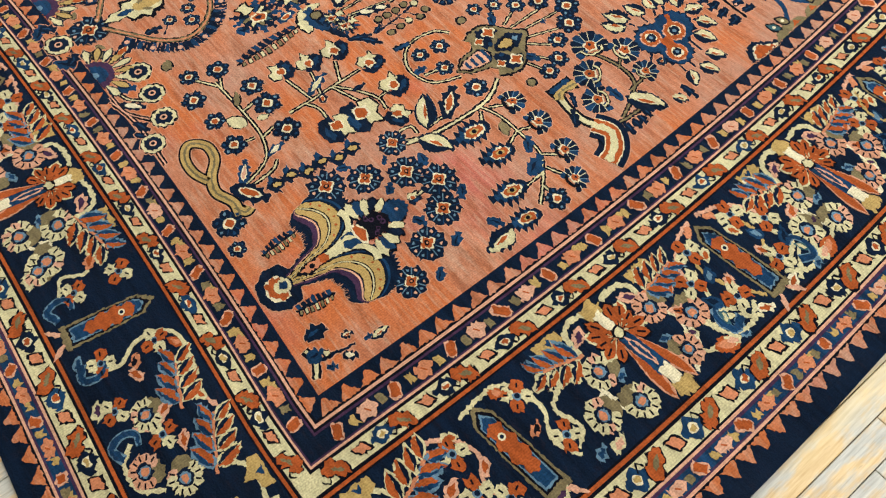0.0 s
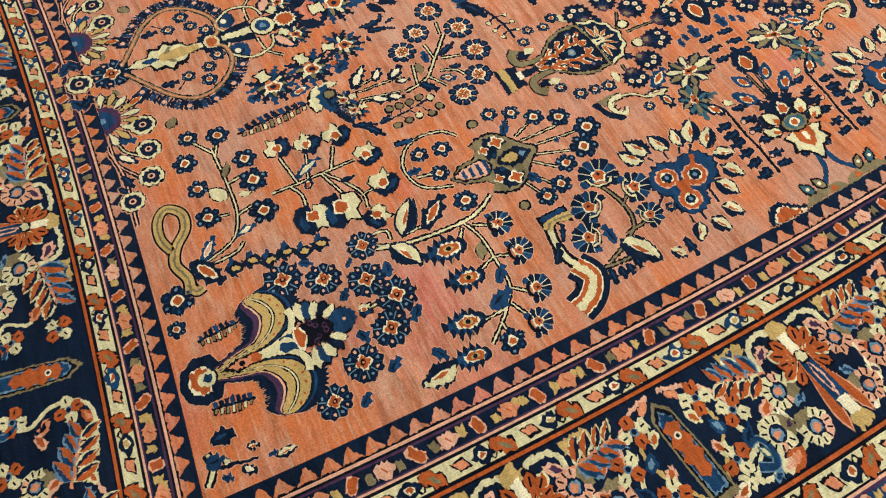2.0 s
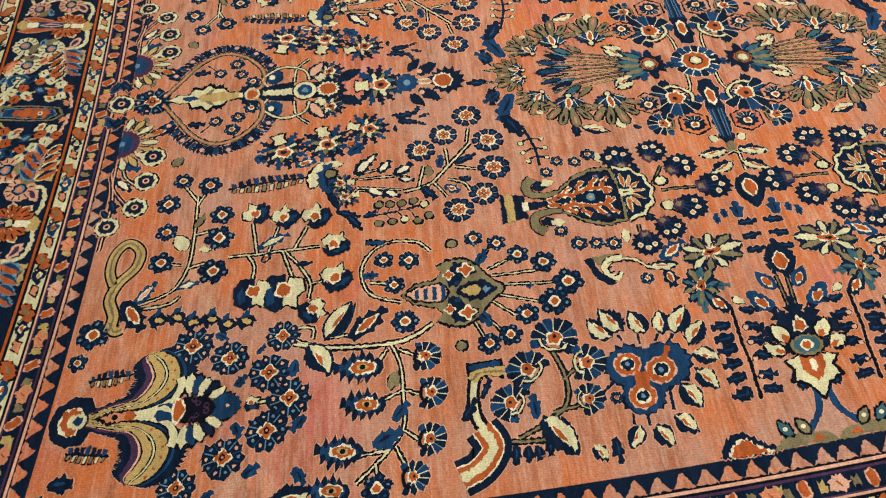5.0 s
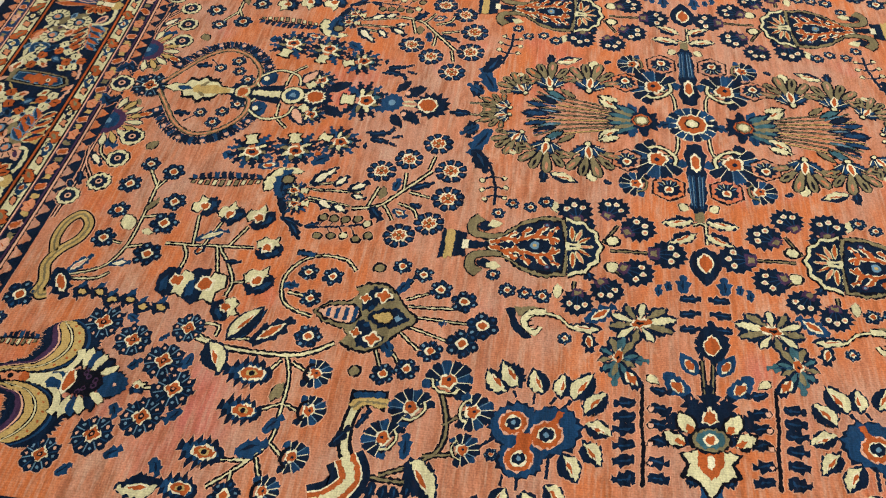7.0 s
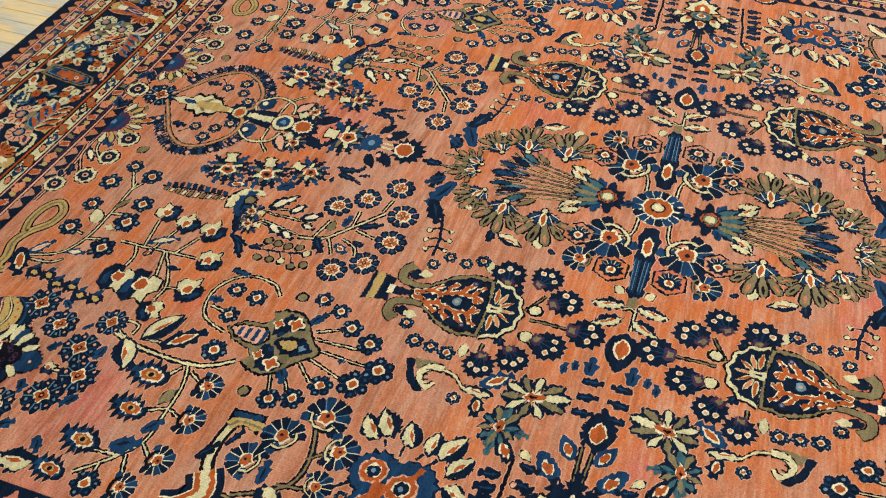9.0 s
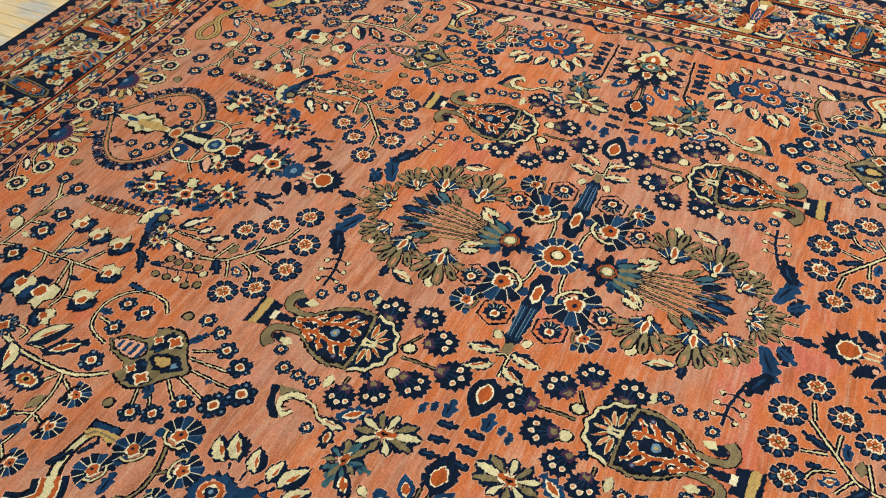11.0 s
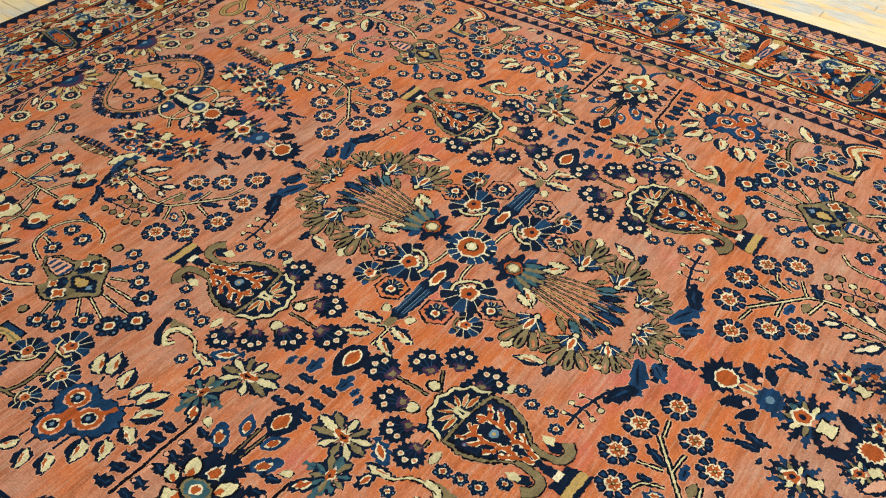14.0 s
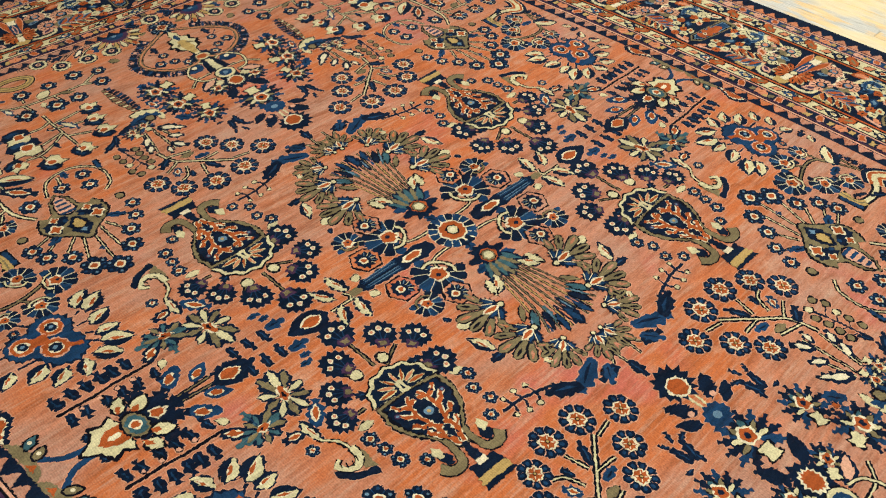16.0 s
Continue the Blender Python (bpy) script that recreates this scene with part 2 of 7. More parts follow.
def emit(name, shapes, maps=QUARTERS, label="", base=THICK, flat=False, rim=0.0021, kind=""):
    """One motif of the pile: each shape is (outline, colour, level); laid once for each map."""
    count[0] += 1
    lift = 0.0 if flat else 0.0005 + 0.0000012 * (count[0] * 37 % 131)
    if rim:
        # pale rim round dark shapes, coloured in to imitate a camera's sharpening halo
        shapes = [(grown(p, rim), "H", 0.0) for p, key, level in shapes if key in "NKB" and level <= 1.3] + list(shapes)
    for mi, fn in enumerate(maps):
        verts, faces, index, mats = [], [], [], []
        for k, (pts, key, level) in enumerate(shapes):
            ring = [fn(u, v) for u, v in pts]
            if area(ring) < 0:
                ring.reverse()
            z = base + 0.0004 * level + lift + 0.000002 * k + 0.000004 * mi
            o, n = len(verts), len(ring)
            verts += [(x, y, z) for x, y in ring] + [(x, y, base - 0.001) for x, y in ring]
            faces.append(tuple(range(o, o + n)))
            faces += [(o + i, o + n + i, o + n + (i + 1) % n, o + (i + 1) % n) for i in range(n)]
            if key not in mats:
                mats.append(key)
            index += [mats.index(key)] * (n + 1)
        ob = new(name, mesh_of(name, verts, faces, [PILE[k] for k in mats], index))
        ob.parent = rug
        if label or name in LOOKS:
            ob["label"] = label or LOOKS[name]
        if kind:
            ob["kind"] = kind


# ---------------------------------------------------------------- outlines
def ring(cx, cy, rx, ry=None, n=24, turn=0.0, lobes=0, deep=0.0):
    ry = rx if ry is None else ry
    out = []
    for i in range(n):
        a = 2 * math.pi * i / n
        k = 1 + deep * math.cos(lobes * a)
        x, y = rx * k * math.cos(a), ry * k * math.sin(a)
        out.append((cx + x * math.cos(turn) - y * math.sin(turn), cy + x * math.sin(turn) + y * math.cos(turn)))
    return out


def spiky(cx, cy, rx, ry=None, n=14, deep=0.16, turn=0.0):
    """A round outline with ragged teeth."""
    ry = rx if ry is None else ry
    n = round(n * 1.35)
    deep *= 0.8
    out = []
    for i in range(2 * n):
        a = math.pi * (i + rnd.uniform(-0.25, 0.25)) / n
        k = (1 + deep if i % 2 else 1 - deep) * rnd.uniform(0.92, 1.08)
        x, y = rx * k * math.cos(a), ry * k * math.sin(a)
        out.append((cx + x * math.cos(turn) - y * math.sin(turn), cy + x * math.sin(turn) + y * math.cos(turn)))
    return out


def grown(pts, by):
    """The outline moved outward by a few millimetres."""
    n = len(pts)
    sg = 1 if area(pts) > 0 else -1
    out = []
    for i, (x, y) in enumerate(pts):
        ax, ay = pts[i - 1]
        bx, by2 = pts[(i + 1) % n]
        d = math.hypot(bx - ax, by2 - ay) or 1.0
        out.append((x + sg * (by2 - ay) / d * by, y - sg * (bx - ax) / d * by))
    return out


def axes(a, b):
    """Local plan of a motif that runs from a to b: (along, across) in parts of its length."""
    ax, ay, bx, by = *a, *b

    def at(t, s):
        return ax + (bx - ax) * t - (by - ay) * s, ay + (by - ay) * t + (bx - ax) * s
    return at, math.hypot(bx - ax, by - ay)


def blade(a, b, w, t0=0.0, t1=1.0, fat=0.45, s0=-1.0, s1=1.0, n=7):
    """A pointed leaf, w wide as a part of its length; s0, s1 keep one half or both."""
    at, _ = axes(a, b)
    up, dn = [], []
    for i in range(n + 1):
        t = i / n
        k = math.sin(math.pi * t ** (math.log(0.5) / math.log(fat))) ** 0.85 if 0 < t < 1 else 0.0
        up.append(at(t0 + (t1 - t0) * t, s1 * k * w / 2))
        dn.append(at(t0 + (t1 - t0) * t, s0 * k * w / 2))
    return up + dn[-2:0:-1]


def toothed(a, b, w, n=4, deep=0.5):
    """A leaf with forward-pointing teeth along both sides."""
    at, _ = axes(a, b)
    up, dn = [], []
    for line, sg in ((up, 1), (dn, -1)):
        for i in range(n):
            t = (i + 0.5) / n
            k = math.sin(math.pi * t ** 0.85) ** 0.7 * w / 2 * rnd.uniform(0.88, 1.12)
            line += [at(t - 0.30 / n, (1.05 - deep) * k * sg), at(t + 0.40 / n, (1.0 + 0.3 * deep) * k * sg)]
    return [at(0, 0), *up, at(1, 0), *dn[::-1]]


def curve(pts, n=6):
    """A smooth line through a few points."""
    p = [pts[0], *pts, pts[-1]]
    out = []
    for i in range(1, len(p) - 2):
        for j in range(n):
            t = j / n
            out.append(tuple(0.5 * (2 * p[i][k] + (p[i + 1][k] - p[i - 1][k]) * t + (2 * p[i - 1][k] - 5 * p[i][k] + 4 * p[i + 1][k] - p[i + 2][k]) * t * t + (3 * p[i][k] - p[i - 1][k] - 3 * p[i + 1][k] + p[i + 2][k]) * t ** 3) for k in (0, 1)))
    return out + [tuple(pts[-1])]


def stroke(line, w, w1=None):
    w1 = w if w1 is None else w1
    lt, rt = [], []
    n = len(line)
    for i, (x, y) in enumerate(line):
        ax, ay = line[max(0, i - 1)]
        bx, by = line[min(n - 1, i + 1)]
        d = math.hypot(bx - ax, by - ay) or 1.0
        h = (w + (w1 - w) * i / (n - 1)) / 2
        lt.append((x - (by - ay) / d * h, y + (bx - ax) / d * h))
        rt.append((x + (by - ay) / d * h, y - (bx - ax) / d * h))
    return lt + rt[::-1]


def local(at, pts):
    return [at(t, s) for t, s in pts]


def both(at, pts):
    """An outline given on one side of the axis, closed with its mirror image."""
    return [at(t, s) for t, s in pts] + [at(t, -s) for t, s in reversed(pts) if abs(s) > 1e-6]


# ---------------------------------------------------------------- motifs of the field
def flower(u, v, r, maps=QUARTERS):
    """Round navy blossom with a lobed edge, pale dots and a rust heart."""
    r *= 0.97
    sh = [(jag(ring(u, v, r, n=50, lobes=10, deep=0.09), 0.0018), "N", 1)]
    for i in range(10):
        a = math.pi / 10 + i * math.pi / 5
        c, e = math.cos(a), math.sin(a)
        sh.append((stroke([(u + 0.46 * r * c, v + 0.46 * r * e), (u + 0.92 * r * c, v + 0.92 * r * e)], 0.0022), "L" if i % 3 else "B", 2))
        a += math.pi / 10
        c, e = math.cos(a), math.sin(a)
        sh.append((jag(ring(u + 0.74 * r * c, v + 0.74 * r * e, 0.085 * r, n=6), 0.0004), "L" if i % 2 else "P", 2.2))
    sh += [(jag(ring(u, v, 0.39 * r, n=32, lobes=4, deep=0.19), 0.0010), "W", 3), (jag(ring(u, v, 0.315 * r, n=28, lobes=4, deep=0.22), 0.0009), "R", 4),
           (jag(ring(u, v, 0.15 * r, n=8), 0.0006), "K", 5), (ring(u, v, 0.07 * r, n=6), "S", 6)]
    emit("flower_motif", sh, maps)


def rosette(u, v, r, maps=QUARTERS, petals=9):
    """Rosette of separate blue petals edged with ivory round a rust heart."""
    sh = [(jag(ring(u, v, 0.93 * r, n=54, lobes=petals, deep=0.07), 0.001), "P", 0.5)]
    for i in range(petals):
        a = (i + 0.5) * 2 * math.pi / petals
        h = math.pi / petals
        for k0, k1, wid, key, lv in ((0.42, 1.04, 0.93, "N", 1), (0.62, 0.88, 0.42, "B", 2)):
            pts = [(u + q * r * math.cos(a + s * h * wid), v + q * r * math.sin(a + s * h * wid)) for q, s in ((k0, -0.9), (k1 * 0.9, -1), (k1, -0.5), (k1, 0.5), (k1 * 0.9, 1), (k0, 0.9))]
            sh.append((jag(pts, 0.0006) if lv == 1 else pts, key, lv))
    sh += [(jag(ring(u, v, 0.50 * r, n=32, lobes=8, deep=0.10), 0.0008), "W", 3), (jag(ring(u, v, 0.40 * r, n=32, lobes=8, deep=0.12), 0.0008), "R", 4)]
    for i in range(4):
        a = math.pi / 4 + i * math.pi / 2
        sh.append((blade((u + 0.14 * r * math.cos(a), v + 0.14 * r * math.sin(a)), (u + 0.38 * r * math.cos(a), v + 0.38 * r * math.sin(a)), 0.3, n=3), "W", 5))
    sh += [(ring(u, v, 0.13 * r, n=8), "K", 6), (ring(u, v, 0.08 * r, n=8), "G", 7)]
    emit("rosette_motif", sh, maps)


def bud(u, v, r, maps=QUARTERS, core="R"):
    """Small navy flower with six blunt petals and an ivory-edged heart."""
    k = rnd.uniform(0, 3)
    am = min(0.0014, 0.035 * r)
    sh = [(jag(ring(u, v, 0.62 * r, n=14), am), "N", 1)]
    for i in range(6):
        a = k + i * math.pi / 3
        c, e = math.cos(a), math.sin(a)
        sh.append((jag(ring(u + 0.66 * r * c, v + 0.66 * r * e, 0.38 * r, n=9), am, 0.003), "N", 1.1))
        sh.append((jag(ring(u + 0.74 * r * c, v + 0.74 * r * e, 0.12 * r, n=5), 0.0003), "L" if i % 2 else "B", 2))
        a += math.pi / 6
        sh.append((stroke([(u + 0.40 * r * math.cos(a), v + 0.40 * r * math.sin(a)), (u + 0.80 * r * math.cos(a), v + 0.80 * r * math.sin(a))], 0.0016), "B", 2))
    sh += [(jag(ring(u, v, 0.38 * r, n=14, lobes=4, deep=0.1), 0.0006), "W", 3), (jag(ring(u, v, 0.26 * r, n=12, lobes=4, deep=0.1), 0.0005), core, 4)]
    emit("bud_motif", sh, maps)


def round_flower(u, v, r, maps=QUARTERS):
    """Round flower with a pale olive rim, navy disc and dotted heart."""
    sh = [(jag(ring(u, v, r, n=40, lobes=9, deep=0.04), 0.001), "K", 1), (jag(ring(u, v, 0.90 * r, n=40, lobes=9, deep=0.05), 0.001), "C", 2),
          (jag(ring(u, v, 0.66 * r, n=32, lobes=9, deep=0.06), 0.001), "N", 3), (ring(u, v, 0.28 * r, n=10), "P", 4), (ring(u, v, 0.15 * r, n=8), "K", 5)]
    emit("round_flower_motif", sh, maps)


def eye_flower(au, av, bu, bv, w=0.8, maps=QUARTERS):
    """Toothed indigo leaf with a gold ring and a rust eye, pointed at b."""
    at, d = axes((au, av), (bu, bv))
    c = at(0.42, 0)
    t = math.atan2(bv - av, bu - au)
    sh = [(jag(toothed((au, av), (bu, bv), 1.16 * w, 6), 0.0007, 0.006), "N", 1), (jag(toothed(at(0.10, 0), at(0.88, 0), 0.92 * w, 5), 0.0006, 0.006), "B", 2),
          (jag(ring(*c, 0.27 * d, 0.25 * d * w, 20, t), 0.0012), "W", 3), (jag(ring(*c, 0.225 * d, 0.20 * d * w, 18, t), 0.0010), "R", 4),
          (jag(ring(*c, 0.12 * d, 0.11 * d * w, 10, t), 0.0006), "G", 5), (ring(*c, 0.06 * d, 0.06 * d, 8, t), "K", 6)]
    emit("eye_flower_motif", sh, maps)


def half_flower(au, av, bu, bv, maps=QUARTERS, cup="C", core="R"):
    """Indigo half-blossom of blunt petals that opens from its calyx a towards b."""
    at, d = axes((au, av), (bu, bv))
    sh = []
    for i in range(9):
        a = (i - 4) * 0.50
        p0, p1 = at(0.40 + 0.08 * math.cos(a), 0.08 * math.sin(a)), at(0.42 + 0.62 * math.cos(a), 0.58 * math.sin(a))
        q, e = axes(p0, p1)
        sh.append((jag(local(q, [(0, -0.08), (0.78, -0.27), (1, -0.20), (1.04, 0), (1, 0.20), (0.78, 0.27), (0, 0.08)]), 0.0010), ("N", "N", "B")[i % 3], 1 + 0.1 * (i % 2)))
        if i:
            m = a - 0.25
            sh.append((stroke([at(0.42 + 0.24 * math.cos(m), 0.24 * math.sin(m)), at(0.42 + 0.58 * math.cos(m), 0.55 * math.sin(m))], 0.0015), "W" if i % 3 else "L", 2))
    sh += [(jag(ring(*at(0.46, 0), 0.21 * d, n=18, lobes=5, deep=0.14), 0.001), "W", 3), (jag(ring(*at(0.47, 0), 0.165 * d, n=16, lobes=5, deep=0.14), 0.001), core, 4),
           (jag(ring(*at(0.50, 0), 0.055 * d, n=8), 0.0004), "N", 5)]
    cupline = curve([at(0.36, 0.36), at(0.18, 0.24), at(0.12, 0.0), at(0.18, -0.24), at(0.36, -0.36)], 4)
    sh += [(jag(stroke(cupline, 0.12 * d), 0.0008), "K", 2.6), (jag(stroke(cupline, 0.055 * d), 0.0006), cup, 3.4)]
    emit("half_flower_motif", sh, maps)


def tulip(au, av, bu, bv, maps=QUARTERS):
    """Two-toned tulip: a pale toothed petal against a navy one, with a rust heart."""
    at, d = axes((au, av), (bu, bv))
    sh = [(jag(local(at, [(0.05, 0.05), (0.10, 0.42), (0.45, 0.52), (0.62, 0.34), (0.98, 0.40), (0.86, 0.10), (0.95, -0.02), (0.40, 0.0)]), 0.0012), "K", 1),
          (jag(local(at, [(0.10, 0.08), (0.15, 0.37), (0.45, 0.46), (0.60, 0.29), (0.90, 0.34), (0.80, 0.10), (0.86, 0.02), (0.40, 0.03)]), 0.001), "C", 2),
          (jag(local(at, [(0.0, -0.02), (0.05, -0.40), (0.40, -0.55), (0.85, -0.45), (1.02, -0.12), (0.85, 0.03), (0.4, 0.02)]), 0.0014), "N", 1.5),
          (jag(local(at, [(0.30, -0.30), (0.55, -0.42), (0.85, -0.30), (0.75, -0.15)]), 0.001), "B", 2.2),
          (jag(local(at, [(0.22, -0.16), (0.30, 0.18), (0.55, 0.20), (0.66, -0.02), (0.55, -0.20)]), 0.001), "W", 3),
          (jag(local(at, [(0.27, -0.12), (0.33, 0.13), (0.53, 0.15), (0.61, -0.02), (0.52, -0.15)]), 0.001), "R", 4)]
    emit("tulip_motif", sh, maps)


def links_of_vine(au, av, bu, bv, n=6):
    """A row of overlapping small navy leaves with gold hearts, like a garland."""
    at, d = axes((au, av), (bu, bv))
    for i in range(n):
        t = i / n
        up = 0.03 * (1 if i % 2 else -1)
        a, b = at(t, up), at(t + 1.25 / n, up * 0.4)
        q, e = axes(a, b)
        sh = [(jag(blade(a, b, 0.72), 0.0016), "N", 1), (jag(blade(q(0.25, 0.1), q(0.5, 0.62), 0.5), 0.0012), "B", 1.1), (jag(blade(q(0.25, -0.1), q(0.5, -0.5), 0.5), 0.0012), "N", 1.05), (jag(blade(a, b, 0.40, 0.25, 0.80), 0.0009), "K", 1.8), (jag(blade(a, b, 0.30, 0.30, 0.76), 0.0008), "G", 2.2)]
        emit("garland_leaf_motif", sh)


def leaf(au, av, bu, bv, w=0.45, key="N", core="", maps=QUARTERS):
    """A jagged leaf, plain and toothed or with an ivory-edged heart."""
    a, b = (au, av), (bu, bv)
    d = math.hypot(bu - au, bv - av)
    if key in "NBT" and w >= 0.3:
        sh = [(jag(toothed(a, b, 1.12 * w, 3 if d < 0.06 else 4, 0.30), 0.0009, 0.005), key, 1)]
        if not core:
            sh.append((jag(blade(a, b, 0.30 * w, 0.15, 0.75, s0=-0.2, s1=1), 0.0005), "N" if key == "B" else "B", 1.6))
    else:
        sh = [(jag(blade(a, b, 1.25 * w, -0.05, 1.06), 0.0010), "K", 0.8), (jag(blade(a, b, w), min(0.0016, 0.03 * d)), key, 1)]
    if core:
        sh += [(jag(blade(a, b, 0.5 * w, 0.18, 0.82), 0.0007), "W", 2), (jag(blade(a, b, 0.34 * w, 0.24, 0.74), 0.0006), core, 3)]
    emit("leaf_motif", sh, maps)


def petal(au, av, bu, bv, w=0.55, side=1, maps=QUARTERS, dark="N", core="R"):
    """A petal half cream, half navy, with a rust heart."""
    a, b = (au, av), (bu, bv)
    sh = [(jag(blade(a, b, w * 1.25, -0.05, 1.08), 0.0015), dark, 1), (jag(blade(a, b, w * 1.0, 0.02, 1.0, s0=-0.25 if side > 0 else -1, s1=1 if side > 0 else 0.25), 0.0013), "C", 2),
          (jag(blade(a, b, w * 0.5, 0.22, 0.80, s0=-0.5, s1=0.5), 0.0007), "W", 2.6), (jag(blade(a, b, w * 0.38, 0.26, 0.75, s0=-0.5, s1=0.5), 0.0007), core, 3)]
    emit("petal_motif", sh, maps)


def stem(*p, w=0.0055, key="C", maps=QUARTERS):
    """A stalk: a thin pale line between two dark ones."""
    line = curve([(p[i], p[i + 1]) for i in range(0, len(p), 2)])
    emit("stem_motif", [(jag(stroke(line, 0.95 * w + 0.0065), 0.0006), "K", 0.4), (jag(stroke(line, 0.58 * w), 0.0004), key, 0.8)], maps)


def twig(*p, w=0.006, key="N", maps=QUARTERS):
    line = curve([(p[i], p[i + 1]) for i in range(0, len(p), 2)])
    emit("twig_motif", [(jag(stroke(line, w), 0.0007), key, 0.6)], maps)


def pod(u, v, r, key="O", maps=QUARTERS):
    emit("berry_motif", [(jag(ring(u, v, r, n=12), 0.001), "K", 1), (jag(ring(u, v, 0.68 * r, n=10), 0.0007), key, 2)], maps)


def bar(au, av, bu, bv, w=0.4, key="N", rim="P", maps=QUARTERS):
    at, d = axes((au, av), (bu, bv))
    sh = [(jag(local(at, [(0, -w / 2), (1, -w / 2), (1, w / 2), (0, w / 2)]), 0.0009), rim, 1),
          (jag(local(at, [(0.08, -w / 2 + 0.07), (0.92, -w / 2 + 0.07), (0.92, w / 2 - 0.07), (0.08, w / 2 - 0.07)]), 0.0008), key, 2)]
    emit("bar_motif", sh, maps)


def comb(au, av, bu, bv, n=7, tooth=0.19, maps=QUARTERS):
    """A row of pale and dark upright teeth on a spine, like a feather."""
    at, d = axes((au, av), (bu, bv))
    sh = [(jag(stroke([at(-0.05, 0), at(0.5, 0.02), at(1.05, 0)], 0.006), 0.0006), "K", 1)]
    for i in range(n):
        t = (i + 0.5) / n
        h = tooth * (0.65 + 0.5 * math.sin(math.pi * t))
        for s, key in ((1, "N" if i % 3 else "B"), (-1, "C" if i % 2 else "O")):
            w = 0.36 / n
            sh.append((jag(local(at, [(t - w, 0.01 * s), (t - w - 0.02, h * s), (t + w - 0.02, h * s * 1.05), (t + w, 0.01 * s)]), 0.0008), "K" if s < 0 else key, 1.5))
            if s < 0:
                w *= 0.6
                sh.append((local(at, [(t - w, 0.03 * s), (t - w - 0.02, h * s * 0.9), (t + w - 0.02, h * s * 0.95), (t + w, 0.03 * s)]), key, 2.2))
    emit("feather_motif", sh, maps)


def grape_flower(u, v, r, ang=0.0, maps=QUARTERS):
    """Navy toothed blossom with three ivory rings, on a plum calyx."""
    at, _ = axes((u, v), (u + r * math.cos(math.radians(ang)), v + r * math.sin(math.radians(ang))))
    sh = [(spiky(u, v, r, n=11, deep=0.13), "N", 1), (jag(local(at, [(-1.05, -0.35), (-0.45, -0.4), (-0.45, 0.4), (-1.05, 0.35)]), 0.001), "U", 2),
          (jag(local(at, [(-0.92, -0.2), (-0.6, -0.22), (-0.6, 0.22), (-0.92, 0.2)]), 0.0008), "O", 3)]
    for t, s in ((0.15, -0.48), (0.42, 0.0), (0.15, 0.48)):
        c = at(t, s)
        sh += [(local(at, [(-0.5, s * 0.3 - 0.03), (t, s - 0.03), (t, s + 0.03), (-0.5, s * 0.3 + 0.03)]), "B", 2.4), (jag(ring(*c, 0.19 * r, n=8), 0.0005), "W", 3), (ring(*c, 0.11 * r, n=7), "S" if s else "P", 4)]
    emit("grape_flower_motif", sh, maps)


def fan(au, av, bu, bv, maps=QUARTERS, core="B"):
    """Fan of six slim olive loops with dark slits over a navy tulip edged with ivory; from its foot a to its crown b."""
    at, d = axes((au, av), (bu, bv))
    sh = []
    for i in (0, 5, 1, 4, 2, 3):
        a = (i - 2.5) * 0.56
        far_r = 0.62 + 0.05 * (i % 2)
        p0, p1 = at(0.24 + 0.10 * math.cos(a), 0.12 * math.sin(a)), at(0.30 + far_r * math.cos(a), 0.56 * math.sin(a))
        q, e = axes(p0, p1)
        for k, key, lv in ((1.0, "K", 1), (0.68, "O", 2)):
            sh.append((jag(local(q, [(0.1, -0.07 * k), (0.55, -0.185 * k), (0.84, -0.19 * k), (0.92 + 0.08 * k, -0.08 * k), (0.92 + 0.08 * k, 0.08 * k), (0.84, 0.19 * k), (0.55, 0.185 * k), (0.1, 0.07 * k)]), 0.0006), key, lv + 0.1 * i))
        sh.append((jag(blade(q(0.50, 0), q(0.90, 0), 0.26, n=4), 0.0004), "F" if i % 2 else "K", 3 + 0.1 * i))
    for a in (-1.05, 1.05, -0.45, 0.45):
        p0, p1 = at(0.10, 0.04 * math.sin(a)), at(0.12 + 0.34 * math.cos(a), 0.34 * math.sin(a))
        sh += [(jag(toothed(p0, p1, 0.62, 4), 0.0005, 0.006), "N", 3.8 + 0.1 * (a > 0)), (jag(blade(p0, p1, 0.22, 0.25, 0.92), 0.0005), core, 4.2), (stroke([axes(p0, p1)[0](0.25, 0.13), axes(p0, p1)[0](0.85, 0.16)], 0.0018), "W", 4.4)]
    sh += [(jag(blade(at(0.10, 0), at(0.48, 0), 0.40, n=5), 0.0006), "W", 4.7), (jag(blade(at(0.13, 0), at(0.44, 0), 0.27, n=5), 0.0006), "R", 5.0),
           (jag(ring(*at(0.05, 0), 0.085 * d, n=8), 0.0006), "K", 4.6), (jag(ring(*at(0.05, 0), 0.055 * d, n=7), 0.0005), "C", 5)]
    emit("fan_palmette_motif", sh, maps)


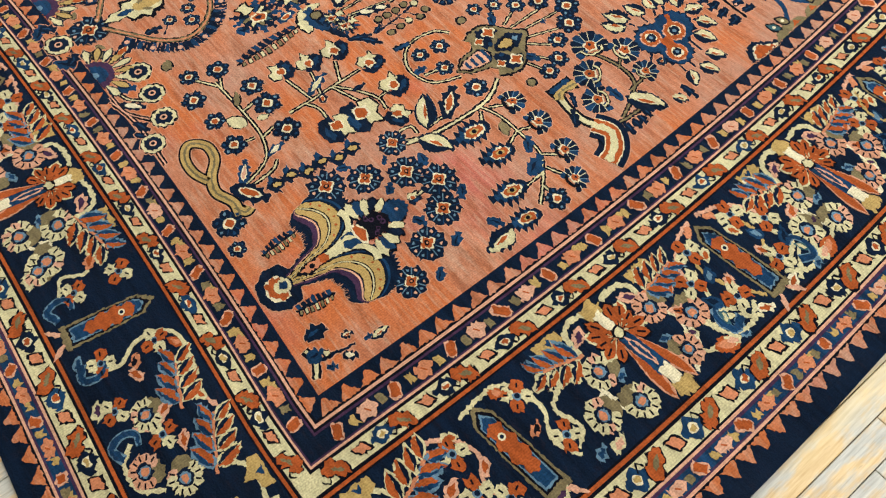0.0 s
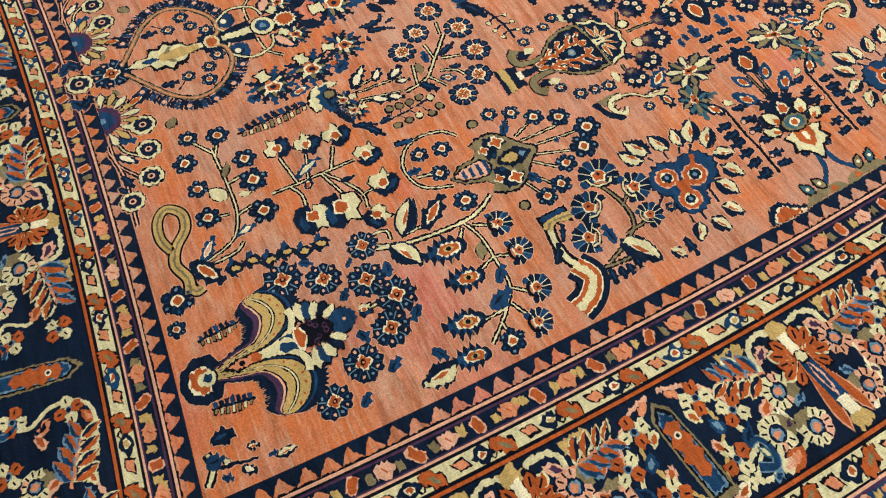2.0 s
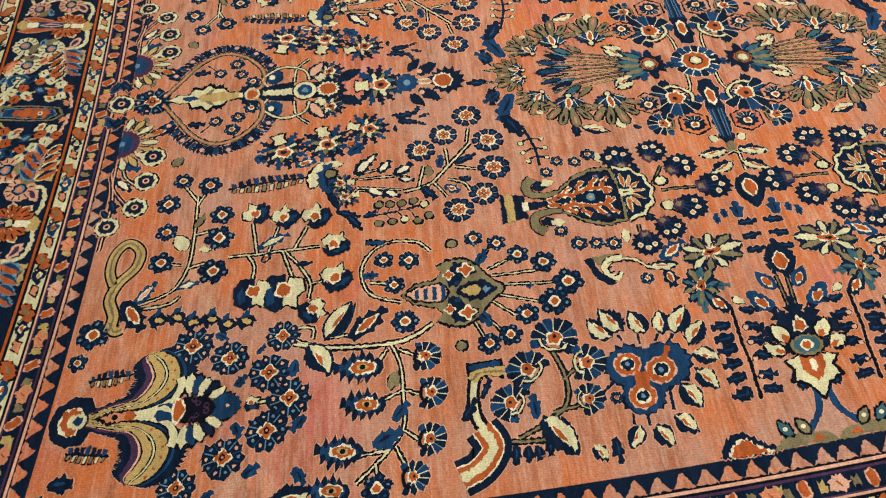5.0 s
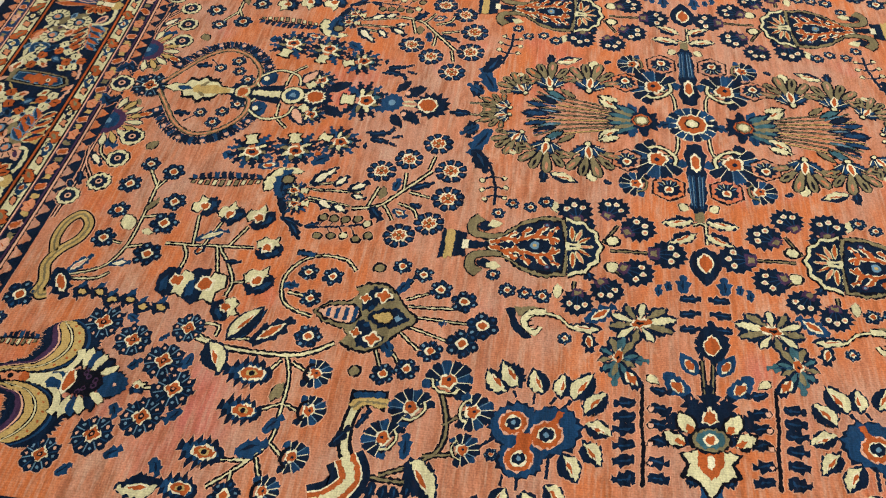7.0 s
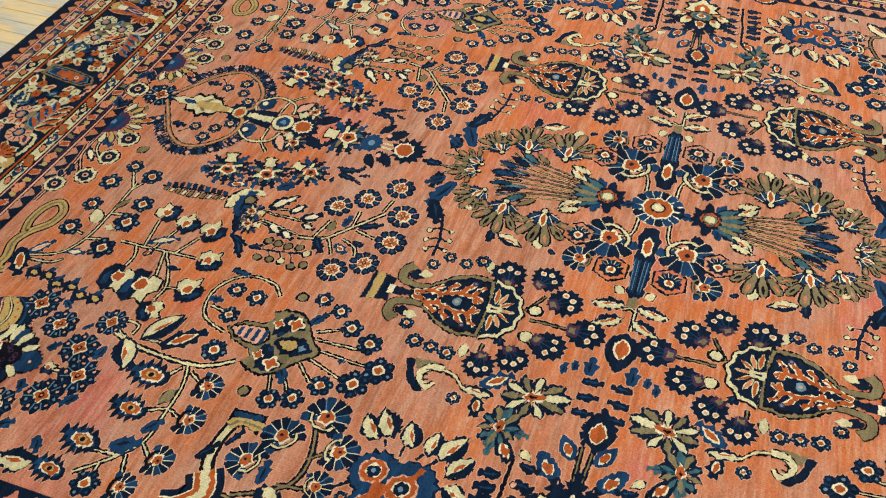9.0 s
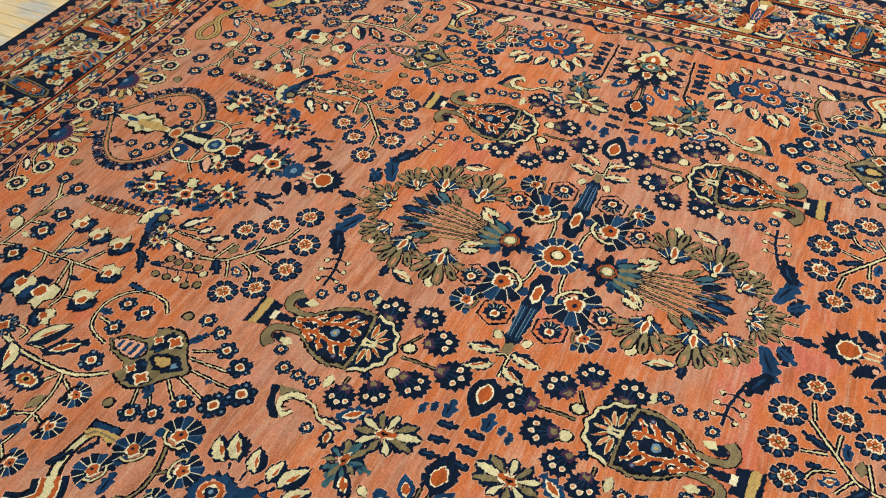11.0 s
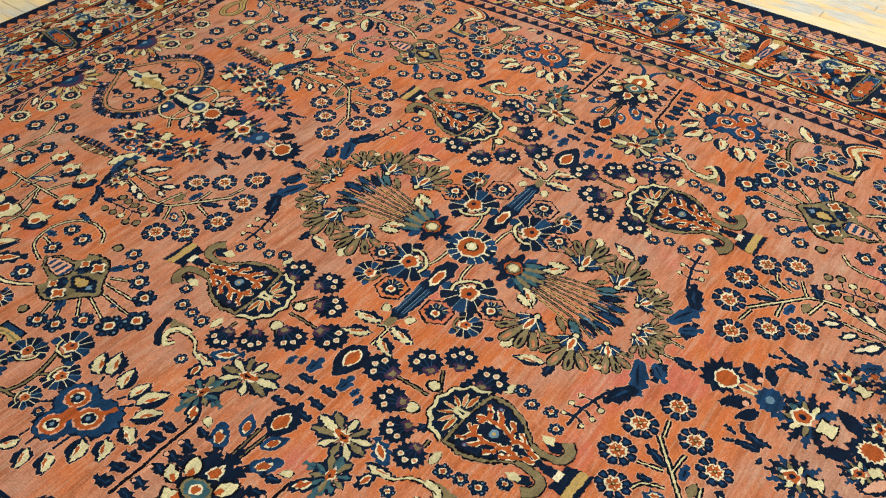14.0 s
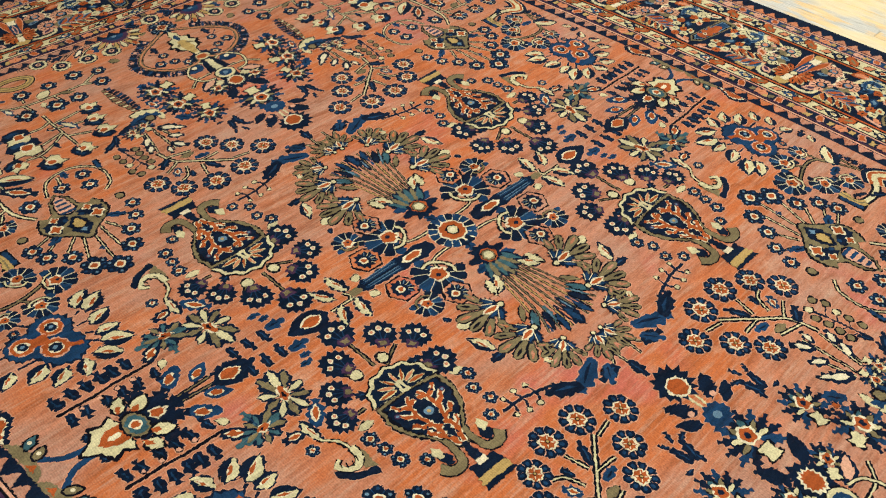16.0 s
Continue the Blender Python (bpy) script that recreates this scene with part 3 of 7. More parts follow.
def hexring(u, v, r, maps=QUARTERS):
    """Small fan blossom inside a thin dark six-sided ring."""
    sh = [(jag(ring(u, v, r, n=6, turn=0.5), 0.0008), "K", 1), (jag(ring(u, v, r * 0.87, n=6, turn=0.5), 0.0008), "F", 1.5),
          (spiky(u, v, 0.62 * r, n=8, deep=0.16), "N", 2), (jag(ring(u, v - 0.12 * r, 0.26 * r, n=10), 0.0008), "W", 3), (jag(ring(u, v - 0.12 * r, 0.17 * r, n=8), 0.0006), "R", 4)]
    for i in range(6):
        a = 0.5 + i * 0.42
        sh.append((stroke([(u + 0.34 * r * math.cos(a), v + 0.30 * r * math.sin(a)), (u + 0.60 * r * math.cos(a), v + 0.60 * r * math.sin(a))], 0.0018), "L" if i % 2 else "C", 2.6))
    emit("ringed_flower_motif", sh, maps)


def arc_band(at, c, r0, r1, a0, a1, n=10):
    """A slice of a ring, in a local plan."""
    return [at(c[0] + r * math.cos(a), c[1] + r * math.sin(a)) for r, g in ((r1, range(n + 1)), (r0, range(n, -1, -1))) for a in (a0 + (a1 - a0) * i / n for i in g)]


# ---------------------------------------------------------------- large motifs
def corner_palmette(au, av, bu, bv):
    """Great palmette with two gold horn-shaped wings that stands across each corner of the field."""
    at, d = axes((au, av), (bu, bv))
    # the dark heart at its foot
    sh = [(jag(both(at, [(-0.25, 0.0), (-0.22, 0.11), (-0.12, 0.18), (0.0, 0.17), (0.04, 0.08), (0.05, 0.0)]), 0.003), "N", 1), (jag(both(at, [(-0.19, 0.0), (-0.17, 0.07), (-0.11, 0.105), (-0.05, 0.10), (-0.045, 0.07), (-0.02, 0.0)]), 0.0016), "W", 2),
          (jag(both(at, [(-0.177, 0.0), (-0.16, 0.06), (-0.105, 0.09), (-0.06, 0.086), (-0.055, 0.06), (-0.03, 0.0)]), 0.0016), "R", 3), (jag(both(at, [(-0.125, 0.0), (-0.11, 0.045), (-0.02, 0.06), (0.0, 0.0)]), 0.001), "C", 4), (jag(ring(*at(-0.055, 0), 0.032 * d, n=10), 0.001), "B", 5)]
    outer = curve([(0.02, -0.012), (0.28, 0.022), (0.45, 0.065), (0.59, 0.16), (0.63, 0.29), (0.57, 0.42), (0.46, 0.485), (0.39, 0.475)], 5)
    inner = curve([(0.0, 0.05), (0.15, 0.105), (0.26, 0.13), (0.315, 0.20), (0.335, 0.28), (0.31, 0.35), (0.29, 0.41), (0.33, 0.46)], 5)
    for s in (1, -1):
        def q(t, k, s=s):
            return at(t, k * s)

        def between(f, s=s):
            return [q(a + (c - a) * f, b + (e - b) * f) for (a, b), (c, e) in zip(inner, outer)]
        for f0, f1, key, lv, amp in ((-0.14, 1.15, "N", 1.1, 0.0008), (0.02, 0.16, "U", 1.4, 0.0006), (0.17, 0.22, "P", 1.6, 0.0006), (0.24, 0.84, "K", 1.8, 0.0006), (0.265, 0.46, "G", 2.2, 0.0006), (0.49, 0.53, "C", 2.3, 0.0003), (0.56, 0.82, "G", 2.2, 0.0006), (0.90, 0.97, "B", 1.7, 0.0012)):
            sh.append((jag(between(f0) + between(f1)[::-1], amp), key, lv))
        for f0, f1, key in ((1.08, 1.27, "N"), (-0.06, -0.28, "N")):
            lo, hi = between(f0), between(f1)
            for i in range(7, len(lo) - 2):
                sh.append((jag([lo[i - 1], hi[i], lo[i + 1]], 0.0004), key, 1.15))
        mid = between(0.70)
        for i in range(12, len(mid) - 6, 3):
            sh.append((jag(ring(*mid[i], 0.0105 * d, n=5), 0.0005), "R", 3))
        # cream arm of the head, and rose line along the wing
        arm = curve([q(0.26, 0.012), q(0.42, 0.03), q(0.55, 0.085), q(0.60, 0.18), q(0.585, 0.25)])
        sh += [(jag(stroke(arm, 0.045 * d, 0.075 * d), 0.0008), "K", 3.0), (jag(stroke(arm, 0.028 * d, 0.055 * d), 0.0008), "C", 3.3)]
        # petals round the head
        for i, (t0, k0, t1, k1, key) in enumerate(((0.66, 0.09, 0.66, 0.28, "C"), (0.69, 0.09, 0.73, 0.27, "B"), (0.72, 0.085, 0.79, 0.24, "C"), (0.75, 0.08, 0.86, 0.20, "N"), (0.78, 0.06, 0.91, 0.145, "C"), (0.80, 0.03, 0.97, 0.08, "B"))):
            sh.append((jag(blade(q(t0, k0), q(t1, k1), 0.52, fat=0.6), 0.0012), "K", 2.8 + 0.1 * i))
            sh.append((jag(blade(q(t0, k0), q(t1, k1), 0.40, 0.04, 0.95, fat=0.6), 0.001), key, 3.6 + 0.1 * i))
        sh += [(jag(blade(q(0.44, 0.012), q(0.60, 0.045), 0.5), 0.001), "B", 3.9)]
        for t, k in ((0.73, 0.045), (0.79, 0.02), (0.70, 0.075)):
            sh += [(jag(ring(*q(t, k), 0.020 * d, n=8), 0.0006), "U", 5.2), (ring(*q(t, k), 0.012 * d, n=6), "K", 5.5)]
    sh += [(jag(both(at, [(0.05, 0.0), (0.15, 0.05), (0.30, 0.045), (0.33, 0.0)]), 0.001), "K", 3.2), (jag(both(at, [(0.09, 0.0), (0.16, 0.034), (0.26, 0.03), (0.27, 0.0)]), 0.001), "S", 3.6),
           (ring(*at(0.185, 0), 0.022 * d, n=7), "K", 4), (jag(both(at, [(0.25, 0.0), (0.26, 0.035), (0.31, 0.035), (0.32, 0.0)]), 0.0008), "R", 4),
           (jag(both(at, [(0.32, 0.0), (0.36, 0.02), (0.52, 0.05), (0.58, 0.0)]), 0.001), "C", 3.8),
           (jag(both(at, [(0.60, 0.0), (0.62, 0.09), (0.78, 0.10), (0.86, 0.0)]), 0.002), "K", 4.3),
           (jag(both(at, [(0.555, 0.0), (0.57, 0.085), (0.61, 0.10), (0.64, 0.05), (0.66, 0.0)]), 0.0018), "W", 4.6), (jag(both(at, [(0.57, 0.0), (0.58, 0.07), (0.605, 0.085), (0.63, 0.04), (0.65, 0.0)]), 0.0016), "R", 4.9),
           (spiky(*at(0.93, 0), 0.085 * d, n=9, deep=0.13), "B", 4.4), (jag(ring(*at(0.93, 0), 0.014 * d, n=6), 0.0004), "P", 5)]
    emit("corner_palmette_motif", sh)


def vase(au, av, bu, bv):
    """Olive pitcher with a striped body and two dark, rust-flowered cheeks."""
    at, d = axes((au, av), (bu, bv))
    rim = [(0.0, 0.0), (0.12, 0.12), (0.34, 0.17), (0.40, 0.26), (0.34, 0.33), (0.46, 0.40), (0.60, 0.42), (0.72, 0.36), (0.80, 0.26), (0.90, 0.12), (1.0, 0.05), (1.02, 0.0)]
    sh = [(jag(both(at, rim), 0.002), "K", 1), (jag(both(at, [(0.02 + 0.955 * t, 0.92 * s) for t, s in rim]), 0.0018), "O", 2),
          (jag(both(at, [(0.03, 0.0), (0.14, 0.085), (0.38, 0.125), (0.46, 0.06), (0.48, 0.0)]), 0.0008), "K", 3), (jag(both(at, [(0.06, 0.0), (0.16, 0.065), (0.37, 0.10), (0.43, 0.05), (0.45, 0.0)]), 0.0008), "P", 3.4)]
    for i in range(4):
        t = 0.14 + 0.085 * i
        h = 0.05 + 0.013 * i
        sh.append((jag(local(at, [(t, -h), (t + 0.04, -h - 0.005), (t + 0.04, h + 0.005), (t, h)]), 0.0006), "B", 4))
    for s in (1, -1):
        cheek = [(0.46, 0.05), (0.44, 0.20), (0.52, 0.34), (0.66, 0.34), (0.76, 0.22), (0.62, 0.16), (0.56, 0.06)]
        sh.append((jag(local(at, [(t, k * s) for t, k in cheek]), 0.0014), "N", 3.2))
        for t, k, r in ((0.64, 0.25, 0.062), (0.47, 0.20, 0.042)):
            sh += [(jag(ring(*at(t, k * s), 1.2 * r * d, n=24, lobes=4, deep=0.24), 0.0005), "W", 4), (jag(ring(*at(t, k * s), 0.9 * r * d, n=24, lobes=4, deep=0.24), 0.0005), "R", 4.5)]
        sh.append((jag(ring(*at(0.55, 0.10 * s), 0.03 * d, n=8), 0.0006), "B", 4))
    sh += [(jag(both(at, [(0.52, 0.0), (0.66, 0.12), (0.80, 0.11), (0.94, 0.0)]), 0.001), "N", 3.8), (jag(both(at, [(0.56, 0.0), (0.67, 0.085), (0.75, 0.075), (0.80, 0.0)]), 0.001), "K", 4.2),
           (jag(both(at, [(0.575, 0.0), (0.67, 0.065), (0.74, 0.06), (0.78, 0.0)]), 0.001), "G", 4.6), (jag(both(at, [(0.78, 0.0), (0.82, 0.035), (0.87, 0.0)]), 0.001), "L", 4.6)]
    emit("pitcher_motif", sh)


def heart_palmette(au, av, bu, bv):
    """Navy heart with a rust tree in it and a scalloped navy crown, bound by olive tendrils."""
    at, d = axes((au, av), (bu, bv))
    heart = [(0.10, 0.0), (0.26, 0.10), (0.42, 0.225), (0.56, 0.27), (0.68, 0.25), (0.71, 0.0)]
    sh = [(jag(both(at, [(0.06, 0.0), (0.25, 0.13), (0.41, 0.265), (0.56, 0.31), (0.71, 0.29), (0.745, 0.0)]), 0.001), "K", 1), (jag(both(at, [(0.08, 0.0), (0.255, 0.118), (0.415, 0.25), (0.56, 0.297), (0.70, 0.275), (0.735, 0.0)]), 0.001), "O", 1.6), (jag(both(at, heart), 0.001), "K", 2),
          (jag(both(at, [(0.13, 0.0), (0.27, 0.09), (0.42, 0.21), (0.56, 0.25), (0.67, 0.23), (0.70, 0.0)]), 0.001), "N", 2.4)]
    for sg in (1, -1):
        for limb in (((0.15, 0.012), (0.26, 0.055), (0.36, 0.05), (0.46, 0.085), (0.57, 0.085), (0.66, 0.045)), ((0.25, 0.05), (0.31, 0.105), (0.35, 0.13)), ((0.38, 0.055), (0.40, 0.125), (0.45, 0.175)),
                     ((0.49, 0.085), (0.52, 0.15), (0.57, 0.195)), ((0.58, 0.085), (0.61, 0.15), (0.66, 0.185)), ((0.33, 0.05), (0.35, 0.015)), ((0.60, 0.07), (0.615, 0.015))):
            line = [at(t, k * sg) for t, k in limb]
            sh += [(jag(stroke(line, 0.046 * d, 0.036 * d), 0.0012, 0.006), "W", 3), (jag(stroke(line, 0.034 * d, 0.026 * d), 0.0010, 0.006), "R", 3.6)]
    sh += [(jag(ring(*at(0.47, 0), 0.085 * d, 0.05 * d, n=14, turn=math.atan2(bv - av, bu - au)), 0.001), "N", 4), (jag(ring(*at(0.48, 0), 0.035 * d, n=10), 0.0008), "L", 4.4), (ring(*at(0.48, 0), 0.016 * d, n=7), "G", 5)]
    for s in (1, -1):
        for t, k, r in ((0.24, 0.035, 0.014), (0.38, 0.105, 0.011), (0.61, 0.145, 0.011)):
            sh.append((jag(ring(*at(t, k * s), r * d, n=7), 0.0006), "N", 4.1))
        sh.append((ring(*at(0.57, 0.205 * s), 0.022 * d, n=8), "U", 4))
        sh.append((ring(*at(0.57, 0.205 * s), 0.012 * d, n=6), "L", 4.4))
    # the scalloped crown
    for k, key, lv in ((1.0, "K", 2.6), (0.95, "C", 3.0), (0.86, "N", 3.4)):
        pts = []
        for i in range(25):
            a = -math.pi / 2 + math.pi * i / 24
            w = k * (1 + 0.05 * math.cos(i * math.pi / 2))
            pts.append(at(0.715 + 0.26 * w * math.cos(a), 0.29 * w * math.sin(a)))
        sh.append((jag(pts, 0.001), key, lv))
    for i in range(7):
        a = (i - 3) * 0.47
        p0, p1 = at(0.75 + 0.04 * math.cos(a), 0.05 * math.sin(a)), at(0.72 + 0.19 * math.cos(a), 0.215 * math.sin(a))
        sh += [(jag(blade(p0, p1, 0.27), 0.0006), "C", 4), (jag(blade(p0, p1, 0.17, 0.08, 0.94), 0.0005), "S" if i % 2 else "R", 4.4)]
    sh += [(jag(both(at, [(0.70, 0.0), (0.71, 0.035), (0.80, 0.03), (0.82, 0.0)]), 0.0006), "C", 4.8), (both(at, [(0.73, 0.0), (0.735, 0.012), (0.79, 0.0)]), "N", 5)]
    # foot: blue and gold pot, and two olive hooks
    sh += [(jag(local(at, [(-0.22, -0.14), (-0.02, -0.11), (-0.02, 0.11), (-0.20, 0.15)]), 0.001), "N", 1.5), (jag(local(at, [(-0.18, -0.14), (-0.12, -0.13), (-0.10, 0.13), (-0.17, 0.14)]), 0.001), "G", 2.2),
           (jag(local(at, [(-0.05, -0.05), (0.02, -0.03), (0.02, 0.03), (-0.05, 0.05)]), 0.0008), "W", 2.4), (jag(local(at, [(0.0, -0.035), (0.14, -0.03), (0.14, 0.03), (0.0, 0.035)]), 0.001), "N", 2.6)]
    for s in (1, -1):
        hook = curve([at(0.24, 0.09 * s), at(0.12, 0.085 * s), at(0.03, 0.12 * s), at(0.02, 0.21 * s), at(0.08, 0.27 * s)])
        sh += [(jag(stroke(hook, 0.055 * d, 0.10 * d), 0.001), "K", 2), (jag(stroke(hook, 0.04 * d, 0.08 * d), 0.001), "O", 2.5)]
        sh.append((jag(blade(at(0.06, 0.17 * s), at(0.20, 0.20 * s), 0.6), 0.001), "N", 2.8))
        sh.append((jag(blade(at(0.13, 0.19 * s), at(0.24, 0.22 * s), 0.65), 0.001), "C", 3.1))
    emit("heart_palmette_motif", sh)


def blue_eye(au, av, bu, bv):
    """Three-lobed bright indigo blossom with rust-ringed eyes."""
    at, d = axes((au, av), (bu, bv))
    lobes = ((0.26, 0.0, 0.24), (0.62, 0.22, 0.27), (0.70, -0.20, 0.30), (0.52, 0.0, 0.30))
    sh = []
    for t, s, r in lobes:
        sh.append((spiky(*at(t, s), 1.10 * r * d, n=13, deep=0.08), "N", 1))
    for t, s, r in lobes:
        sh.append((spiky(*at(t, s), r * d, n=13, deep=0.06), "B", 1.6 + 0.1 * s))
    for t, s, r in ((0.24, 0.01, 0.15), (0.64, 0.24, 0.15), (0.62, -0.16, 0.17)):
        for k, key, lv in ((1.12, "P", 2.5), (1.0, "R", 3), (0.62, "W", 3.5), (0.50, "N", 4), (0.18, "L", 5)):
            sh.append((jag(ring(*at(t, s), k * r * d, n=18), 0.0009), key, lv))
    sh += [(jag(local(at, [(0.30, 0.10), (0.34, -0.06), (0.58, -0.04), (0.56, 0.14)]), 0.001), "R", 2.8), (jag(local(at, [(0.72, -0.14), (0.98, -0.18), (0.98, -0.24), (0.72, -0.22)]), 0.001), "R", 2.9)]
    emit("blue_blossom_motif", sh)


def star_flower(u, v, r, ang, tones=("C", "O"), maps=QUARTERS):
    """Star of cream and olive petals round a long rust diamond."""
    t = math.radians(ang)
    at, _ = axes((u, v), (u + r * math.cos(t), v + r * math.sin(t)))
    sh = []
    for i in range(10):
        a = 2 * math.pi * i / 10
        p0, p1 = at(0.15 * math.cos(a), 0.12 * math.sin(a)), at((1.0 + 0.25 * (i in (0, 1, 9))) * math.cos(a), 0.85 * math.sin(a))
        key = tones[i % 2]
        sh += [(jag(blade(p0, p1, 0.56, fat=0.6), 0.0016), "N", 1 + 0.1 * (i % 2)), (jag(blade(p0, p1, 0.27, 0.05, 0.94, fat=0.6), 0.0009), key, 2 + 0.1 * (i % 2))]
    sh += [(jag(both(at, [(-0.28, 0.0), (-0.05, 0.20), (0.25, 0.16), (0.5, 0.0)]), 0.001), "W", 3), (jag(both(at, [(-0.23, 0.0), (-0.04, 0.16), (0.23, 0.12), (0.45, 0.0)]), 0.001), "R", 3.5), (jag(both(at, [(-0.12, 0.0), (0.0, 0.07), (0.16, 0.0)]), 0.0006), "K", 4)]
    emit("star_flower_motif", sh, maps)


def olive_flower(au, av, bu, bv, maps=QUARTERS):
    """Fringed blossom of navy blades, olive petals, a pale collar and a ringed rust heart."""
    at, d = axes((au, av), (bu, bv))
    sh = []
    for i in range(11):
        a = (i - 5) * 0.46
        p0, p1 = at(0.46 + 0.10 * math.cos(a), 0.12 * math.sin(a)), at(0.48 + 0.64 * math.cos(a), 0.58 * math.sin(a))
        sh.append((jag(toothed(p0, p1, 0.40, 4, 0.4), 0.0006, 0.006), "B" if i % 3 == 1 else "N", 1 + 0.04 * i))
    for i in range(6):
        a = (i - 2.5) * 0.72
        p0, p1 = at(0.48 + 0.12 * math.cos(a), 0.12 * math.sin(a)), at(0.50 + 0.42 * math.cos(a), 0.38 * math.sin(a))
        sh += [(jag(blade(p0, p1, 0.56), 0.0008), "K", 1.9), (jag(blade(p0, p1, 0.38, 0.05, 0.95), 0.0008), ("O", "C", "O", "T")[i % 4], 2.1)]
    sh += [(jag(both(at, [(-0.06, 0.0), (-0.02, 0.20), (0.12, 0.14), (0.30, 0.20), (0.32, 0.0)]), 0.0012), "K", 2.4), (jag(both(at, [(-0.02, 0.0), (0.0, 0.15), (0.13, 0.10), (0.28, 0.15), (0.30, 0.0)]), 0.0010), "C", 2.6),
           (jag(ring(*at(0.58, 0), 0.20 * d, 0.17 * d, 16, lobes=5, deep=0.12), 0.001), "W", 3), (jag(ring(*at(0.58, 0), 0.155 * d, 0.13 * d, 16, lobes=5, deep=0.12), 0.001), "R", 3.5),
           (jag(ring(*at(0.58, 0), 0.075 * d, 0.06 * d, 10), 0.0006), "N", 4)]
    emit("olive_flower_motif", sh, maps)


def bird(au, av, bu, bv):
    """Curled cream and navy bird-like leaf."""
    at, d = axes((au, av), (bu, bv))
    sh = [(jag(local(at, [(-0.20, 0.22), (0.0, 0.26), (0.05, 0.05), (0.20, -0.22), (0.48, -0.42), (0.30, -0.46), (0.05, -0.30), (-0.08, -0.02)]), 0.0015), "N", 1),
          (jag(local(at, [(-0.02, 0.28), (0.30, 0.34), (0.60, 0.34), (0.66, 0.24), (0.30, 0.22), (0.10, 0.05)]), 0.0014), "O", 1.5)]
    body = curve([at(0.62, 0.24), at(0.38, 0.20), at(0.24, 0.02), at(0.30, -0.20), at(0.48, -0.30), at(0.58, -0.14)])
    for w, key, lv in ((0.22, "K", 2), (0.17, "C", 2.5)):
        sh.append((jag(stroke(body, w * d, w * 0.5 * d), 0.001), key, lv))
    for t, s in ((0.36, 0.12), (0.33, -0.02), (0.38, -0.14), (0.47, -0.22)):
        sh.append((stroke([at(t - 0.06, s - 0.03), at(t + 0.06, s + 0.03)], 0.025 * d), "K", 3))
    neck = curve([at(0.60, 0.22), at(0.90, 0.16), at(1.15, -0.04), at(1.30, -0.08)])
    sh += [(jag(stroke(neck, 0.11 * d, 0.06 * d), 0.001), "K", 1.8), (jag(stroke(neck, 0.06 * d, 0.025 * d), 0.001), "C", 2.6)]
    emit("bird_motif", sh)


def curl(*p):
    """Olive curled tendril with dark edges and a hooked crest."""
    line = curve([(p[i], p[i + 1]) for i in range(0, len(p), 2)])
    emit("curl_motif", [(jag(stroke(line, 0.030, 0.026), 0.0014), "K", 1), (jag(stroke(line, 0.021, 0.018), 0.001), "G", 1.6), (jag(stroke(line, 0.0050, 0.0040), 0.0006), "O", 2.2)])


def spur(*p, key="R"):
    """Boot-shaped leaf with navy teeth, a rust band and a cream one."""
    line = curve([(p[i], p[i + 1]) for i in range(0, len(p), 2)])
    n = len(line)
    sh = [(jag(stroke(line, 0.070, 0.075), 0.0045, 0.008), "N", 1), (jag(stroke(line, 0.042, 0.046), 0.001), "W", 2), (jag(stroke(line, 0.036, 0.040), 0.001), key, 2.5), (jag(stroke(line, 0.016, 0.018), 0.001), "C", 3)]
    emit("boot_leaf_motif", sh)


